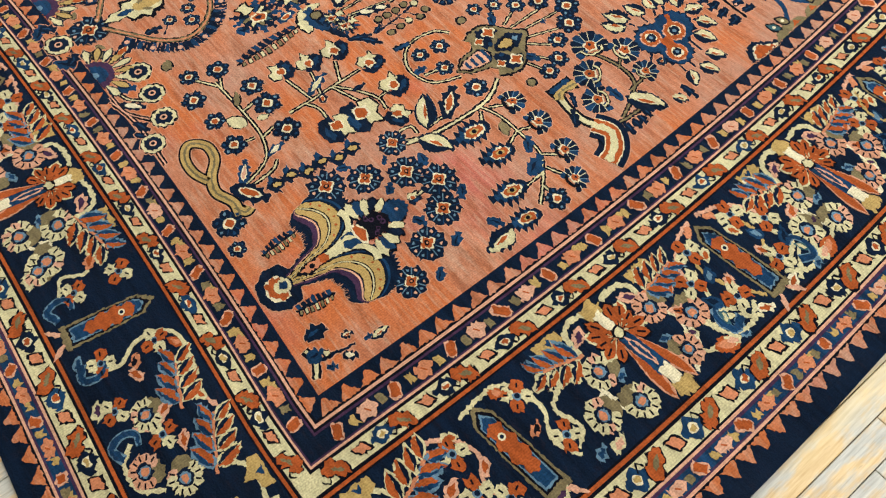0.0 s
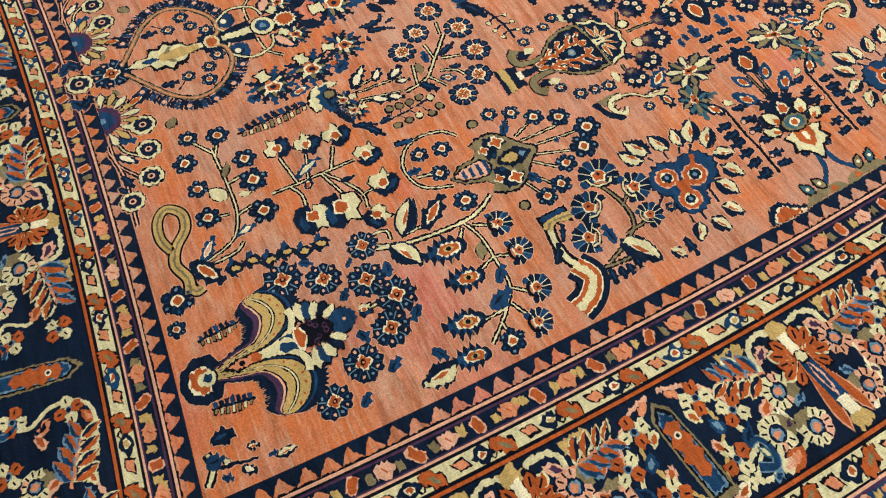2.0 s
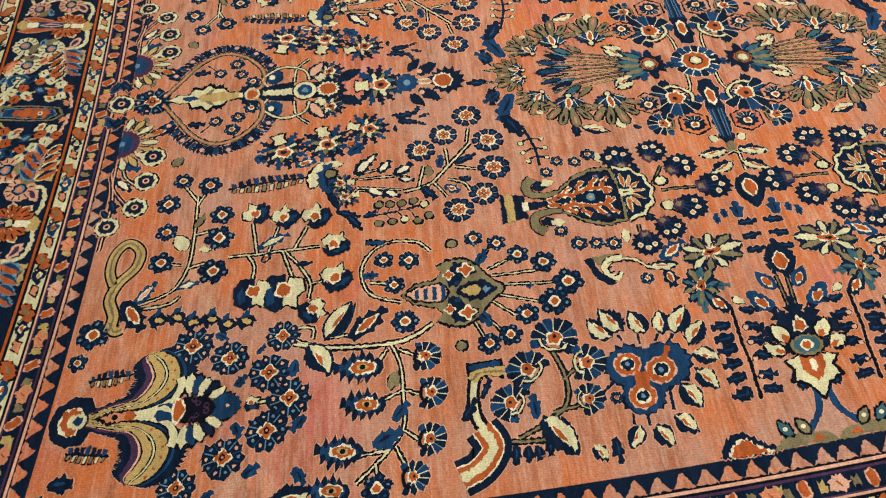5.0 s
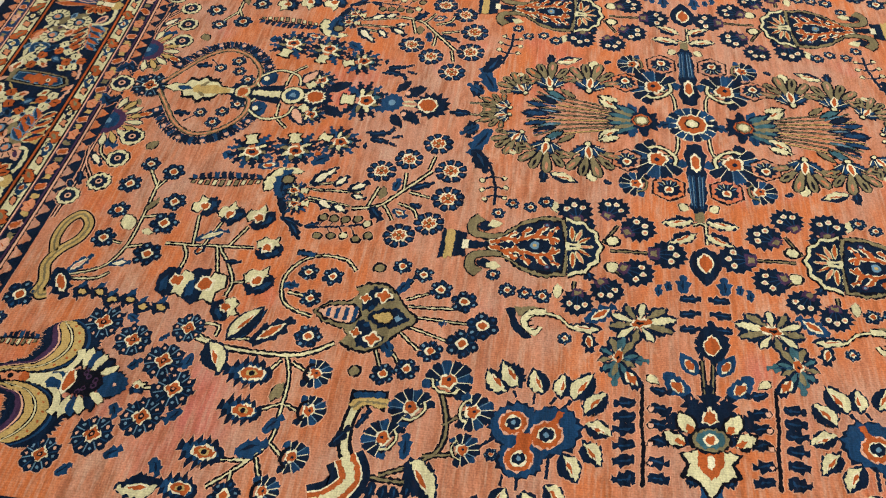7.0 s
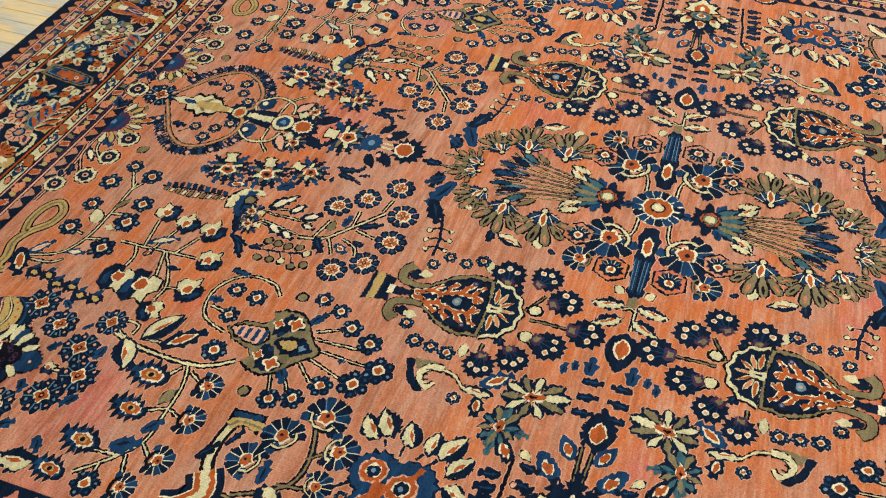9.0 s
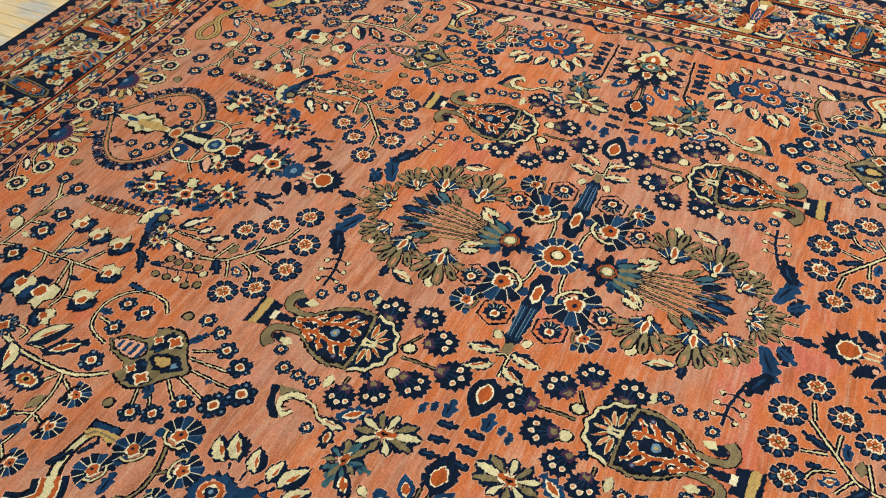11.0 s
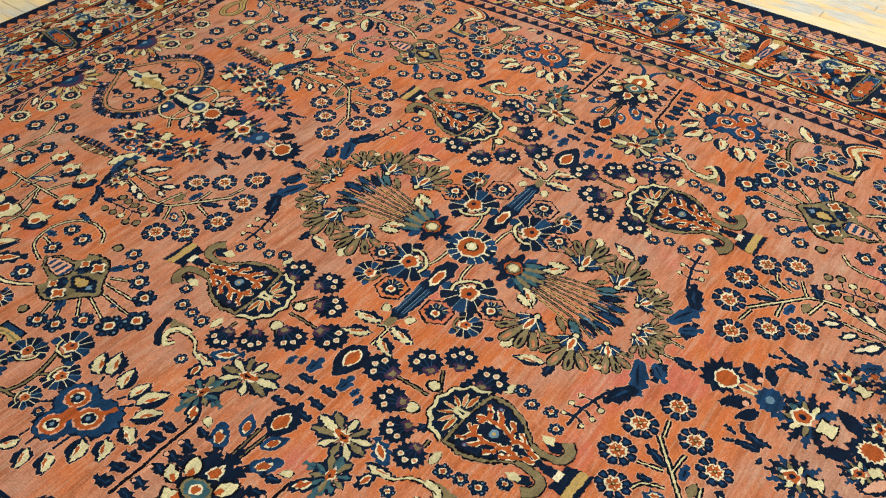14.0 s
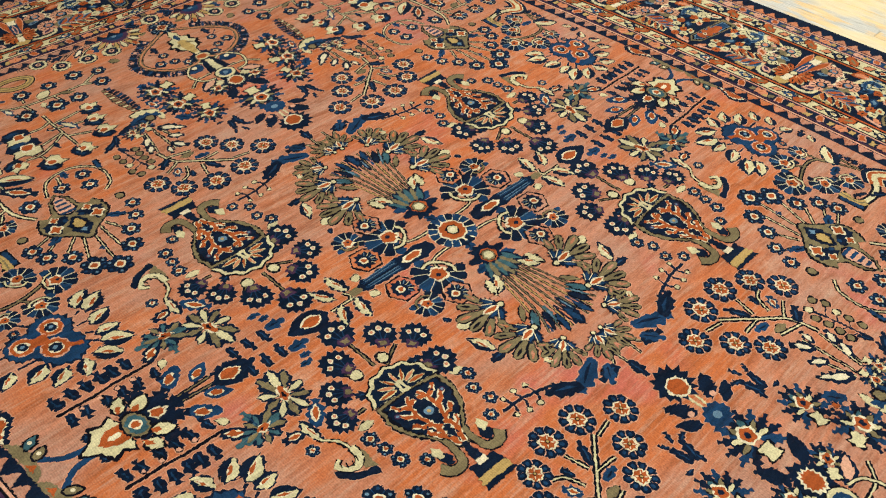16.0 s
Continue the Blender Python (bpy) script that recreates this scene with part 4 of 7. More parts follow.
def pot_flower():
    """Tall pot-shaped blossom on the long axis, with two-toned leaves above."""
    at, d = axes((0.0, -1.02), (0.0, -0.80))
    sh = []
    for t0, k0, t1, k1 in ((0.55, 0.0, 1.02, 0.0), (0.55, 0.05, 0.92, 0.20), (0.55, -0.05, 0.92, -0.20), (0.50, 0.10, 0.72, 0.40), (0.50, -0.10, 0.72, -0.40), (0.45, 0.12, 0.46, 0.44), (0.45, -0.12, 0.46, -0.44)):
        sh.append((jag(toothed(at(t0, k0), at(t1, k1), 0.50, 5), 0.0008, 0.007), "N", 1.0 + 0.05 * len(sh)))
    sh += [(jag(both(at, [(-0.14, 0.0), (0.02, 0.10), (0.10, 0.25), (0.22, 0.20), (0.32, 0.26), (0.40, 0.0)]), 0.002), "K", 1.8), (jag(both(at, [(-0.10, 0.0), (0.04, 0.08), (0.12, 0.205), (0.22, 0.165), (0.31, 0.22), (0.40, 0.0)]), 0.002), "C", 2.2),
           (jag(both(at, [(0.06, 0.0), (0.20, 0.11), (0.36, 0.10), (0.40, 0.0)]), 0.0012), "R", 3), (jag(both(at, [(0.17, 0.0), (0.19, 0.028), (0.29, 0.028), (0.31, 0.0)]), 0.0008), "W", 3.4),
           (jag(both(at, [(0.60, 0.0), (0.65, 0.075), (0.74, 0.05), (0.80, 0.0)]), 0.001), "W", 2.4), (jag(both(at, [(0.62, 0.0), (0.66, 0.055), (0.73, 0.04), (0.77, 0.0)]), 0.001), "R", 2.8)]
    for s in (1, -1):
        for t0, k0, t1, k1 in ((0.50, 0.14, 0.74, 0.26), (0.40, 0.20, 0.52, 0.40)):
            a, b = at(t0, k0 * s), at(t1, k1 * s)
            sh += [(jag(blade(a, b, 0.72), 0.0014), "K", 2.3), (jag(blade(a, b, 0.52, 0.06, 0.94), 0.0012), "C", 2.6), (jag(blade(a, b, 0.24, 0.0, 0.5), 0.001), "R", 3)]
    for k, key, lv in ((1.18, "K", 3.1), (1.0, "O", 3.2), (0.80, "T", 3.6)):
        sh.append((jag(ring(*at(0.46, 0), 0.155 * d * k, 0.115 * d * k, 20), 0.001), key, lv))
    sh += [(jag(ring(*at(0.46, 0), 0.065 * d, n=6), 0.0008), "W", 4), (jag(ring(*at(0.46, 0), 0.045 * d, n=6), 0.0006), "R", 4.4)]
    emit("pot_flower_motif", sh, ENDS)


def drop(au, av, bu, bv, w=0.8, maps=ENDS, key="N"):
    """Navy drop-shaped leaf with an ivory-edged rust heart."""
    a, b = (au, av), (bu, bv)
    sh = [(jag(blade(a, b, w, fat=0.42), 0.0035, 0.006), key, 1), (jag(blade(a, b, 0.52 * w, 0.18, 0.70), 0.001), "W", 2), (jag(blade(a, b, 0.42 * w, 0.22, 0.66), 0.001), "R", 3)]
    emit("drop_leaf_motif", sh, maps)


def blossom_bar():
    """Tall navy blossom with a rust panel between the medallion and the drop."""
    at, d = axes((0.0, -0.315), (0.0, -0.07))
    sh = [(jag(both(at, [(-0.05, 0.0), (0.0, 0.05), (0.10, 0.085), (0.16, 0.065), (0.30, 0.095), (0.38, 0.075), (0.55, 0.10), (0.64, 0.08), (0.82, 0.12), (0.88, 0.085), (0.97, 0.07), (0.98, 0.0)]), 0.0022, 0.006), "N", 1)]
    for s in (0.030, -0.030, 0.065, -0.065):
        sh += [(jag(stroke([at(0.06, s * 0.6), at(0.35, s * 0.9), at(0.52, s)], 0.012 * d), 0.0006), "B", 2), (stroke([at(0.10, s * 0.8 + 0.010), at(0.50, s + 0.014)], 0.0016), "L", 2.2)]
    for k, key, lv in ((1.0, "W", 2.5), (0.72, "R", 3)):
        sh.append((jag(ring(*at(0.70, 0), 0.145 * d * k, 0.058 * d * k, 6, math.pi / 2), 0.0008), key, lv))
    sh.append((jag(both(at, [(-0.12, 0.0), (-0.10, 0.045), (0.0, 0.04), (0.02, 0.0)]), 0.001), "O", 2))
    emit("bar_blossom_motif", sh, ENDS)


def bouquet():
    """Sheaf of long parallel stalks from a leafy calyx at the medallion to the fans, on the short axis."""
    sh = []
    for i in range(9):
        f = (i - 4) / 4
        line = curve([(-0.17, 0.036 * f), (-0.25, 0.054 * f), (-0.33, 0.076 * f), (-0.425 + 0.045 * abs(f), 0.116 * f)])
        sh += [(jag(stroke(line, 0.0088, 0.0064), 0.0004), "K", 0.6 + 0.05 * i), (jag(stroke(line, 0.0034, 0.0026), 0.0002), "O" if i % 3 else "G", 1.2 + 0.02 * i)]
    for i in range(8):
        f = (i - 3.5) / 3.5
        p0, p1 = (-0.325 - 0.015 * (i % 2), 0.074 * f), (-0.400 + 0.035 * abs(f) - 0.02 * (i % 2), 0.110 * f)
        sh += [(jag(toothed(p0, p1, 0.21, 4, 0.3), 0.0005, 0.006), ("N", "B", "T", "N")[i % 4], 1.3), (jag(blade(p0, p1, 0.07, 0.2, 0.8), 0.0004), "S" if i % 2 else "L", 1.9)]
    # calyx of olive and navy leaves
    for k in (-3, 3, -2, 2, -1, 1, 0):
        e = (-0.222 + 0.010 * abs(k), 0.019 * k)
        for w, key, lv, t0, t1 in ((0.44, "N", 1.6, 0.0, 1.0), (0.22, "O" if k % 2 == 0 else "T", 2.2, 0.04, 0.94)):
            sh.append((jag(blade((-0.132, 0.005 * k), e, w, t0, t1), 0.0008), key, lv + 0.06 * k))
    for s in (1, -1):
        for t0, y0, t1, y1 in ((-0.125, 0.02, -0.115, 0.062), (-0.14, 0.024, -0.155, 0.066), (-0.105, 0.012, -0.085, 0.034)):
            sh.append((jag(blade((t0, y0 * s), (t1, y1 * s), 0.55), 0.001), "N" if t0 > -0.13 else "B", 1.5))
        sh += [(jag(blade((-0.18, 0.068 * s), (-0.238, 0.088 * s), 0.48), 0.0014), "K", 2.0), (jag(blade((-0.184, 0.069 * s), (-0.234, 0.087 * s), 0.36), 0.0014), "C", 2.4)]
        for k, (t0, y0, t1, y1, key) in enumerate(((-0.315, 0.062, -0.375, 0.100, "T"), (-0.335, 0.045, -0.395, 0.070, "N"), (-0.36, 0.03, -0.42, 0.044, "B"), (-0.29, 0.07, -0.335, 0.108, "O"))):
            sh += [(jag(blade((t0, y0 * s), (t1, y1 * s), 0.36), 0.001), "K", 1.4 + 0.1 * k), (jag(blade((t0, y0 * s), (t1, y1 * s), 0.24, 0.05, 0.94), 0.001), key, 2 + 0.1 * k)]
    sh += [(jag(blade((-0.355, 0.0), (-0.43, 0.0), 0.5), 0.001), "N", 1.6), (jag(blade((-0.365, 0.0), (-0.42, 0.0), 0.25), 0.001), "B", 2.2)]
    sh += [(spiky(-0.118, 0, 0.036, 0.034, 9, 0.12), "N", 2.5)]
    for k, key, lv in ((1.0, "R", 3), (0.86, "K", 3.3), (0.74, "O", 3.6), (0.50, "C", 4)):
        sh.append((jag(ring(-0.125, 0, 0.025 * k, 0.024 * k, 8), 0.0007), key, lv))
    emit("sheaf_motif", sh, SIDES)


def heart_ring():
    """Heart-shaped ring fringed with navy teeth, a gold palmette inside, on the short axis."""
    sh = []
    for s in (1, -1):
        half = curve([(-1.40, 0.014 * s), (-1.36, 0.075 * s), (-1.31, 0.145 * s), (-1.25, 0.178 * s), (-1.19, 0.155 * s), (-1.145, 0.095 * s), (-1.145, 0.03 * s), (-1.18, 0.014 * s)], 8)
        for w, key, lv in ((0.017, "K", 1.0), (0.011, "O", 1.5), (0.0045, "S", 1.8)):
            sh.append((jag(stroke(half, w), 0.0006), key, lv))
        n = len(half)
        for i in range(8, n - 13):
            x, y = half[i]
            ax, ay = half[i - 1]
            bx, by = half[i + 1]
            d = math.hypot(bx - ax, by - ay)
            nx, ny = -(by - ay) / d * s, (bx - ax) / d * s
            sh.append((jag([(x + nx * 0.010 - ny * 0.006, y + ny * 0.010 + nx * 0.006), (x + nx * 0.043 - ny * 0.009, y + ny * 0.043 + nx * 0.009), (x + nx * 0.036 + ny * 0.003, y + ny * 0.036 - nx * 0.003), (x + nx * 0.010 + ny * 0.004, y + ny * 0.010 - nx * 0.004)], 0.0012), "N" if i % 3 else "B", 0.5 + 0.02 * (i % 5)))
            if i % 6 == 3:
                sh.append((ring(x + nx * 0.027, y + ny * 0.027, 0.007, n=6), "P", 1.2))
    at, d = axes((-1.395, 0.0), (-1.205, 0.0))
    sh += [(jag(both(at, [(0.0, 0.0), (0.18, 0.10), (0.30, 0.09), (0.36, 0.24), (0.50, 0.22), (0.58, 0.33), (0.68, 0.24), (0.78, 0.26), (0.86, 0.10), (1.05, 0.07), (1.06, 0.0)]), 0.003), "K", 1), (jag(both(at, [(0.03, 0.0), (0.19, 0.08), (0.32, 0.07), (0.38, 0.18), (0.50, 0.16), (0.58, 0.25), (0.67, 0.16), (0.77, 0.17), (0.85, 0.07), (1.05, 0.05), (1.06, 0.0)]), 0.0026), "C", 1.8), (jag(both(at, [(0.45, 0.0), (0.50, 0.10), (0.80, 0.09), (1.0, 0.03), (1.0, 0.0)]), 0.002), "G", 2.2),
           (jag(both(at, [(0.22, 0.0), (0.30, 0.05), (0.42, 0.04), (0.46, 0.0)]), 0.001), "B", 2.6)]
    for s in (1, -1):
        sh.append((jag(blade(at(0.55, 0.05 * s), at(0.66, 0.16 * s), 0.4), 0.001), "O", 2.5))
    emit("heart_ring_motif", sh, SIDES)


def axis_chain():
    """Chain of ringed blossoms on the short axis between the heart ring and the sheaf."""
    def link_l(u, v):
        return q_bl(-0.66 + 0.81 * (u + 0.405), v)

    def link_r(u, v):
        return q_br(-0.66 + 0.81 * (u + 0.405), v)
    links = (link_l, link_r)
    sh = [(spiky(-1.035, 0, 0.045, n=9, deep=0.12), "N", 1), (jag(ring(-1.035, 0, 0.026, n=9), 0.001), "C", 2), (jag(ring(-1.035, 0, 0.018, n=8), 0.001), "R", 3),
          (jag([(-1.00, -0.026), (-0.90, -0.040), (-0.90, 0.040), (-1.00, 0.026)], 0.002), "N", 1.0), (jag([(-1.00, -0.009), (-0.90, -0.013), (-0.90, 0.013), (-1.00, 0.009)], 0.001), "C", 1.5)]
    for k, key, lv in ((1.25, "K", 2.0), (1.1, "C", 2.5), (0.72, "B", 3), (0.30, "L", 4)):
        sh.append((jag(ring(-0.865, 0, 0.034 * k, 0.030 * k, 16), 0.001), key, lv))
    for k, key, lv in ((1.0, "N", 1.6), (0.62, "W", 2.2), (0.50, "R", 2.8)):
        sh.append((spiky(-0.79, 0, 0.055 * k, 0.044 * k, 10, 0.14), key, lv))
    for s in (1, -1):
        loop = curve([(-0.985, 0.025 * s), (-1.0, 0.06 * s), (-0.94, 0.10 * s), (-0.87, 0.085 * s), (-0.85, 0.045 * s)])
        sh += [(jag(ring(-0.965, 0.064 * s, 0.032, n=14), 0.001), "B", 1.0), (jag(ring(-0.918, 0.068 * s, 0.020, n=12), 0.001), "F", 1.2), (ring(-0.972, 0.062 * s, 0.010, n=7), "W", 2),
               (jag(stroke(loop, 0.012), 0.0006), "K", 1.4), (jag(stroke(loop, 0.006), 0.0004), "C", 1.8)]
        sh += [(jag(blade((-0.86, 0.04 * s), (-0.80, 0.115 * s), 0.5), 0.001), "N", 1.3), (jag(blade((-0.86, 0.04 * s), (-0.80, 0.115 * s), 0.28, 0.2, 0.9), 0.001), "P", 2.1), (jag(blade((-0.76, 0.03 * s), (-0.68, 0.07 * s), 0.45), 0.0014), "N", 1.3)]
    emit("axis_chain_motif", sh, links)
    olive_flower(-0.70, 0, -0.56, 0, links)
    sh = [(spiky(-0.535, 0, 0.036, n=9, deep=0.1), "B", 1.2), (ring(-0.535, 0, 0.012, n=7), "L", 2), (spiky(-0.405, 0, 0.055, 0.05, 10, 0.18), "N", 1), (jag(ring(-0.418, 0, 0.034, 0.030, 8), 0.001), "W", 2), (jag(ring(-0.418, 0, 0.028, 0.025, 8), 0.001), "R", 3)]
    for s in (1, -1):
        sh += [(jag(stroke([(-0.51, 0.006 * s), (-0.455, 0.010 * s)], 0.006), 0.0004), "C", 0.9), (jag(blade((-0.50, 0.03 * s), (-0.43, 0.075 * s), 0.5), 0.002), "N", 1), (jag(blade((-0.53, 0.045 * s), (-0.485, 0.095 * s), 0.5), 0.002), "N", 1.1), (ring(-0.49, 0.042 * s, 0.009, n=6), "P", 2)]
    emit("axis_tip_motif", sh, links)


def centre():
    """The rosette in the middle of the rug."""
    sh = []
    for i in range(16):
        a = (i + 0.5) * math.pi / 8
        h = math.pi / 16
        pts = [(q * 0.062 * math.cos(a + s * h), q * 0.062 * math.sin(a + s * h)) for q, s in ((0.5, -0.85), (1.02, -0.9), (1.06, 0), (1.02, 0.9), (0.5, 0.85))]
        sh.append((jag(pts, 0.0006), "B" if i % 3 else "N", 1))
    sh.insert(0, (jag(ring(0, 0, 0.063, n=30), 0.001), "W", 0.6))
    for k, key, lv in ((0.62, "W", 2), (0.55, "R", 3), (0.30, "K", 4), (0.24, "C", 5), (0.12, "W", 6)):
        sh.append((jag(ring(0, 0, 0.062 * k, n=20, lobes=8, deep=0.05), 0.0007), key, lv))
    emit("centre_rosette_motif", sh, (q_bl,))


def half_sun(v0, r, maps=QUARTERS):
    """Half flower of gold and black rays that grows out of the field's short edge."""
    sh = []
    for i in range(9):
        a = -1.35 + i * 2.7 / 8
        p0, p1 = (-FU + 0.4 * r * math.cos(a), v0 + 0.4 * r * math.sin(a)), (-FU + r * math.cos(a), v0 + r * math.sin(a))
        sh += [(jag(blade(p0, p1, 0.42, fat=0.65), 0.0012), "K" if i % 2 else "N", 1), (jag(blade(p0, p1, 0.26, 0.05, 0.95, fat=0.65), 0.001), "G" if i % 2 else "C", 2)]
    for k, key, lv in ((0.50, "U", 2.5), (0.34, "B", 3), (0.12, "L", 3.5)):
        sh.append((jag([(-FU + 0.001, v0 - k * r)] + [(-FU + k * r * math.cos(a), v0 + k * r * math.sin(a)) for a in (-1.2, -0.8, -0.4, 0, 0.4, 0.8, 1.2)] + [(-FU + 0.001, v0 + k * r)], 0.001), key, lv))
    emit("half_sun_motif", sh, maps)


def edge_bloom(u0, r, maps=QUARTERS):
    """Half diamond of navy and rust on the field's long edge."""
    sh = []
    for k, key, lv in ((1.0, "N", 1), (0.70, "W", 2), (0.62, "R", 3)):
        sh.append((jag([(u0 - r * k, -FV), (u0 - 0.7 * r * k, -FV + 0.7 * r * k), (u0, -FV + 0.95 * r * k), (u0 + r * 0.5 * k, -FV + 0.45 * r * k), (u0 + 1.2 * r * k, -FV)], 0.0014), key, lv))
    emit("edge_bloom_motif", sh, maps)


def edge_bird(u0, maps=QUARTERS):
    """Small olive bird with a blue wing, perched on the field's long edge."""
    sh = [(jag([(u0 - 0.062, -FV), (u0 - 0.045, -FV + 0.022), (u0, -FV + 0.030), (u0 + 0.045, -FV + 0.020), (u0 + 0.062, -FV)], 0.0012), "O", 1)]
    for k in (-0.035, 0.0):
        sh += [(jag(blade((u0 + k + 0.012, -FV + 0.020), (u0 + k - 0.010, -FV + 0.062), 0.6), 0.0012), "K", 1.5), (jag(blade((u0 + k + 0.012, -FV + 0.020), (u0 + k - 0.010, -FV + 0.062), 0.40, 0.08, 0.9), 0.001), "T" if k else "O", 2), (ring(u0 + k + 0.001, -FV + 0.040, 0.005, n=7), "W", 3)]
    sh.append((jag([(u0 + 0.008, -FV + 0.005), (u0 + 0.038, -FV + 0.008), (u0 + 0.026, -FV + 0.020)], 0.001), "R", 2.5))
    emit("edge_bird_motif", sh, maps)


# ---------------------------------------------------------------- the borders
KX = 0.905                       # the side borders are narrower than the end ones


def near(s, d):
    return lay(s, -FV - d)


def far(s, d):
    return lay(s, FV + d)


def west(s, d):
    return lay(-FU - KX * d, s)


def east(s, d):
    return lay(FU + KX * d, s)


def frame_band(name, d0, d1, key, level, label=""):
    """One flat band all round the rug, mitred at the corners, a part for each side."""
    for fn, half, k in ((near, FU, KX), (far, FU, KX), (west, FV, 1.0), (east, FV, 1.0)):
        a, b = half + k * d0, half + k * d1
        emit(name, [(resample([(-a, d0), (a, d0), (b, d1), (-b, d1)], 0.06), key, level)], (fn,), label, flat=True, rim=0)


# body of the rug and its field
def rug_body():
    hu, hv = FU + KX * 0.583, FV + 0.583
    edge = resample([(-hu, -hv), (hu, -hv), (hu, hv), (-hu, hv)], 0.05)
    pts = [lay(u, v) for u, v in edge]
    wob = [(x + 0.004 * noise.noise((x * 3, y * 3, 0)), y + 0.004 * noise.noise((x * 3, y * 3, 5))) for x, y in pts]
    n = len(wob)
    verts = [(x, y, 0.0) for x, y in wob] + [(x, y, THICK - 0.0012) for x, y in wob]
    faces = [tuple(range(n, 2 * n))] + [(i, (i + 1) % n, n + (i + 1) % n, n + i) for i in range(n)]
    ob = new("rug_body", mesh_of("rug_body", verts, faces, [PILE["N"]]))
    ob.parent = rug
    for s in (1, -1):
        emit("field", [(resample([(-FU, 0.0), (FU, 0.0), (FU, s * FV), (-FU, s * FV)], 0.06), "F", 0)], (lay,), "worn salmon field of the rug", flat=True, rim=0)


rug_body()
for nm, d0, d1, key, lv in (
        ("edge_band", 0.0, 0.036, "N", 0.2), ("line_band", 0.035, 0.052, "K", 0.3), ("line_band", 0.0405, 0.0465, "P", 0.6), ("line_band", 0.0515, 0.0565, "U", 0.5),
        ("guard_band", 0.056, 0.0925, "N", 0.3), ("line_band", 0.0920, 0.0960, "U", 0.5), ("line_band", 0.0955, 0.1000, "P", 0.7), ("line_band", 0.0995, 0.106, "K", 0.5),
        ("ivory_band", 0.1055, 0.143, "C", 0.3), ("line_band", 0.1425, 0.148, "K", 0.5), ("line_band", 0.1475, 0.1500, "K", 0.5), ("rust_band", 0.1495, 0.1570, "R", 0.6), ("line_band", 0.1565, 0.1600, "K", 0.7),
        ("main_band", 0.1595, 0.405, "N", 0.15), ("line_band", 0.4045, 0.409, "K", 0.7), ("rust_band", 0.4085, 0.4165, "R", 0.6), ("line_band", 0.4175, 0.423, "K", 0.5),
        ("ivory_band", 0.4225, 0.472, "C", 0.3), ("line_band", 0.4715, 0.476, "K", 0.5), ("line_band", 0.4755, 0.481, "P", 0.7), ("line_band", 0.4805, 0.487, "U", 0.5),
        ("guard_band", 0.4865, 0.514, "B", 0.3), ("line_band", 0.5135, 0.518, "U", 0.5), ("line_band", 0.5175, 0.523, "P", 0.7), ("line_band", 0.5225, 0.528, "K", 0.5),
        ("edge_band", 0.5275, 0.583, "N", 0.2)):
    frame_band(nm, d0, d1, key, lv)

SIDES4 = ((near, FU, KX, 1.0), (far, FU, KX, 1.0), (west, FV, 1.0, 1.0), (east, FV, 1.0, 1.0))


def zigzag(fn, half, base, tip, key, period):
    """A row of teeth along one side."""
    n = round(2 * half / period)
    sh = []
    for i in range(n):
        s = -half + (i + 0.5) * 2 * half / n
        w = half / n * 0.96
        j = rnd.uniform(-0.003, 0.003)
        sh.append((jag([(s - w, base), (s - 0.55 * w + j, base + 0.45 * (tip - base)), (s - 0.2 * w + j, tip - 0.1 * (tip - base)), (s + 0.1 * w + j, tip), (s + 0.5 * w + j, base + 0.5 * (tip - base)), (s + w, base)], 0.0006), key, 0.8))
    if fn in (near, west):
        for one in sh:
            emit("zigzag_tooth", [one], (fn,), rim=0)
    else:
        emit("zigzag_edge", sh, (fn,), rim=0, kind="stuff", label="row of small salmon teeth on navy")


def guard_unit(fn, s, d0, d1, k):
    """One repeat of a guard stripe: slanting rust leaf, gold patch, apricot flower, gold patch."""
    m, h = (d0 + d1) / 2, (d1 - d0) / 2
    x = rnd.uniform(-0.003, 0.003)
    sl = rnd.uniform(-0.012, 0.016)
    a, b = (s + x - sl, m - 0.88 * h), (s + x + sl, m + 0.88 * h)
    q, e = axes(a, b)
    w = 0.011 / e
    sh = [(jag(local(q, [(0, -0.4 * w), (0.12, -w), (0.85, -w), (1, -0.3 * w), (1, 0.4 * w), (0.85, w), (0.12, w), (0, 0.4 * w)]), 0.0008), "P", 1), (jag(local(q, [(0.07, -0.4 * w), (0.16, -0.75 * w), (0.85, -0.75 * w), (0.93, 0.0), (0.85, 0.75 * w), (0.16, 0.75 * w)]), 0.0008), "R", 1.5)]
    for off, key in ((0.034, "G"), (0.094, "G")):
        c = s + k * off + rnd.uniform(-0.003, 0.003)
        y = m + rnd.uniform(-0.25, 0.25) * h
        sh.append((jag([(c - 0.008, y - 0.5 * h), (c + 0.006, y - 0.55 * h), (c + 0.009, y + 0.5 * h), (c - 0.006, y + 0.55 * h)], 0.0014), key if rnd.random() < 0.75 else "O", 1.2))
    c = s + k * 0.064
    sh += [(jag(ring(c, m, 0.020, 0.85 * h, 18, lobes=5, deep=0.14), 0.0012), "S" if rnd.random() < 0.7 else "P", 1.3), (stroke([(c - 0.004, m - 0.3 * h), (c + 0.004, m + 0.3 * h)], 0.003), "R", 1.8)]
    if rnd.random() < 0.5:
        sh.append((jag([(c + 0.010, m - 0.8 * h), (c + 0.026, m - 0.7 * h), (c + 0.024, m + 0.1 * h), (c + 0.013, m)], 0.001), "G", 1.1))
    emit("guard_flower_motif", sh, (fn,), rim=0)


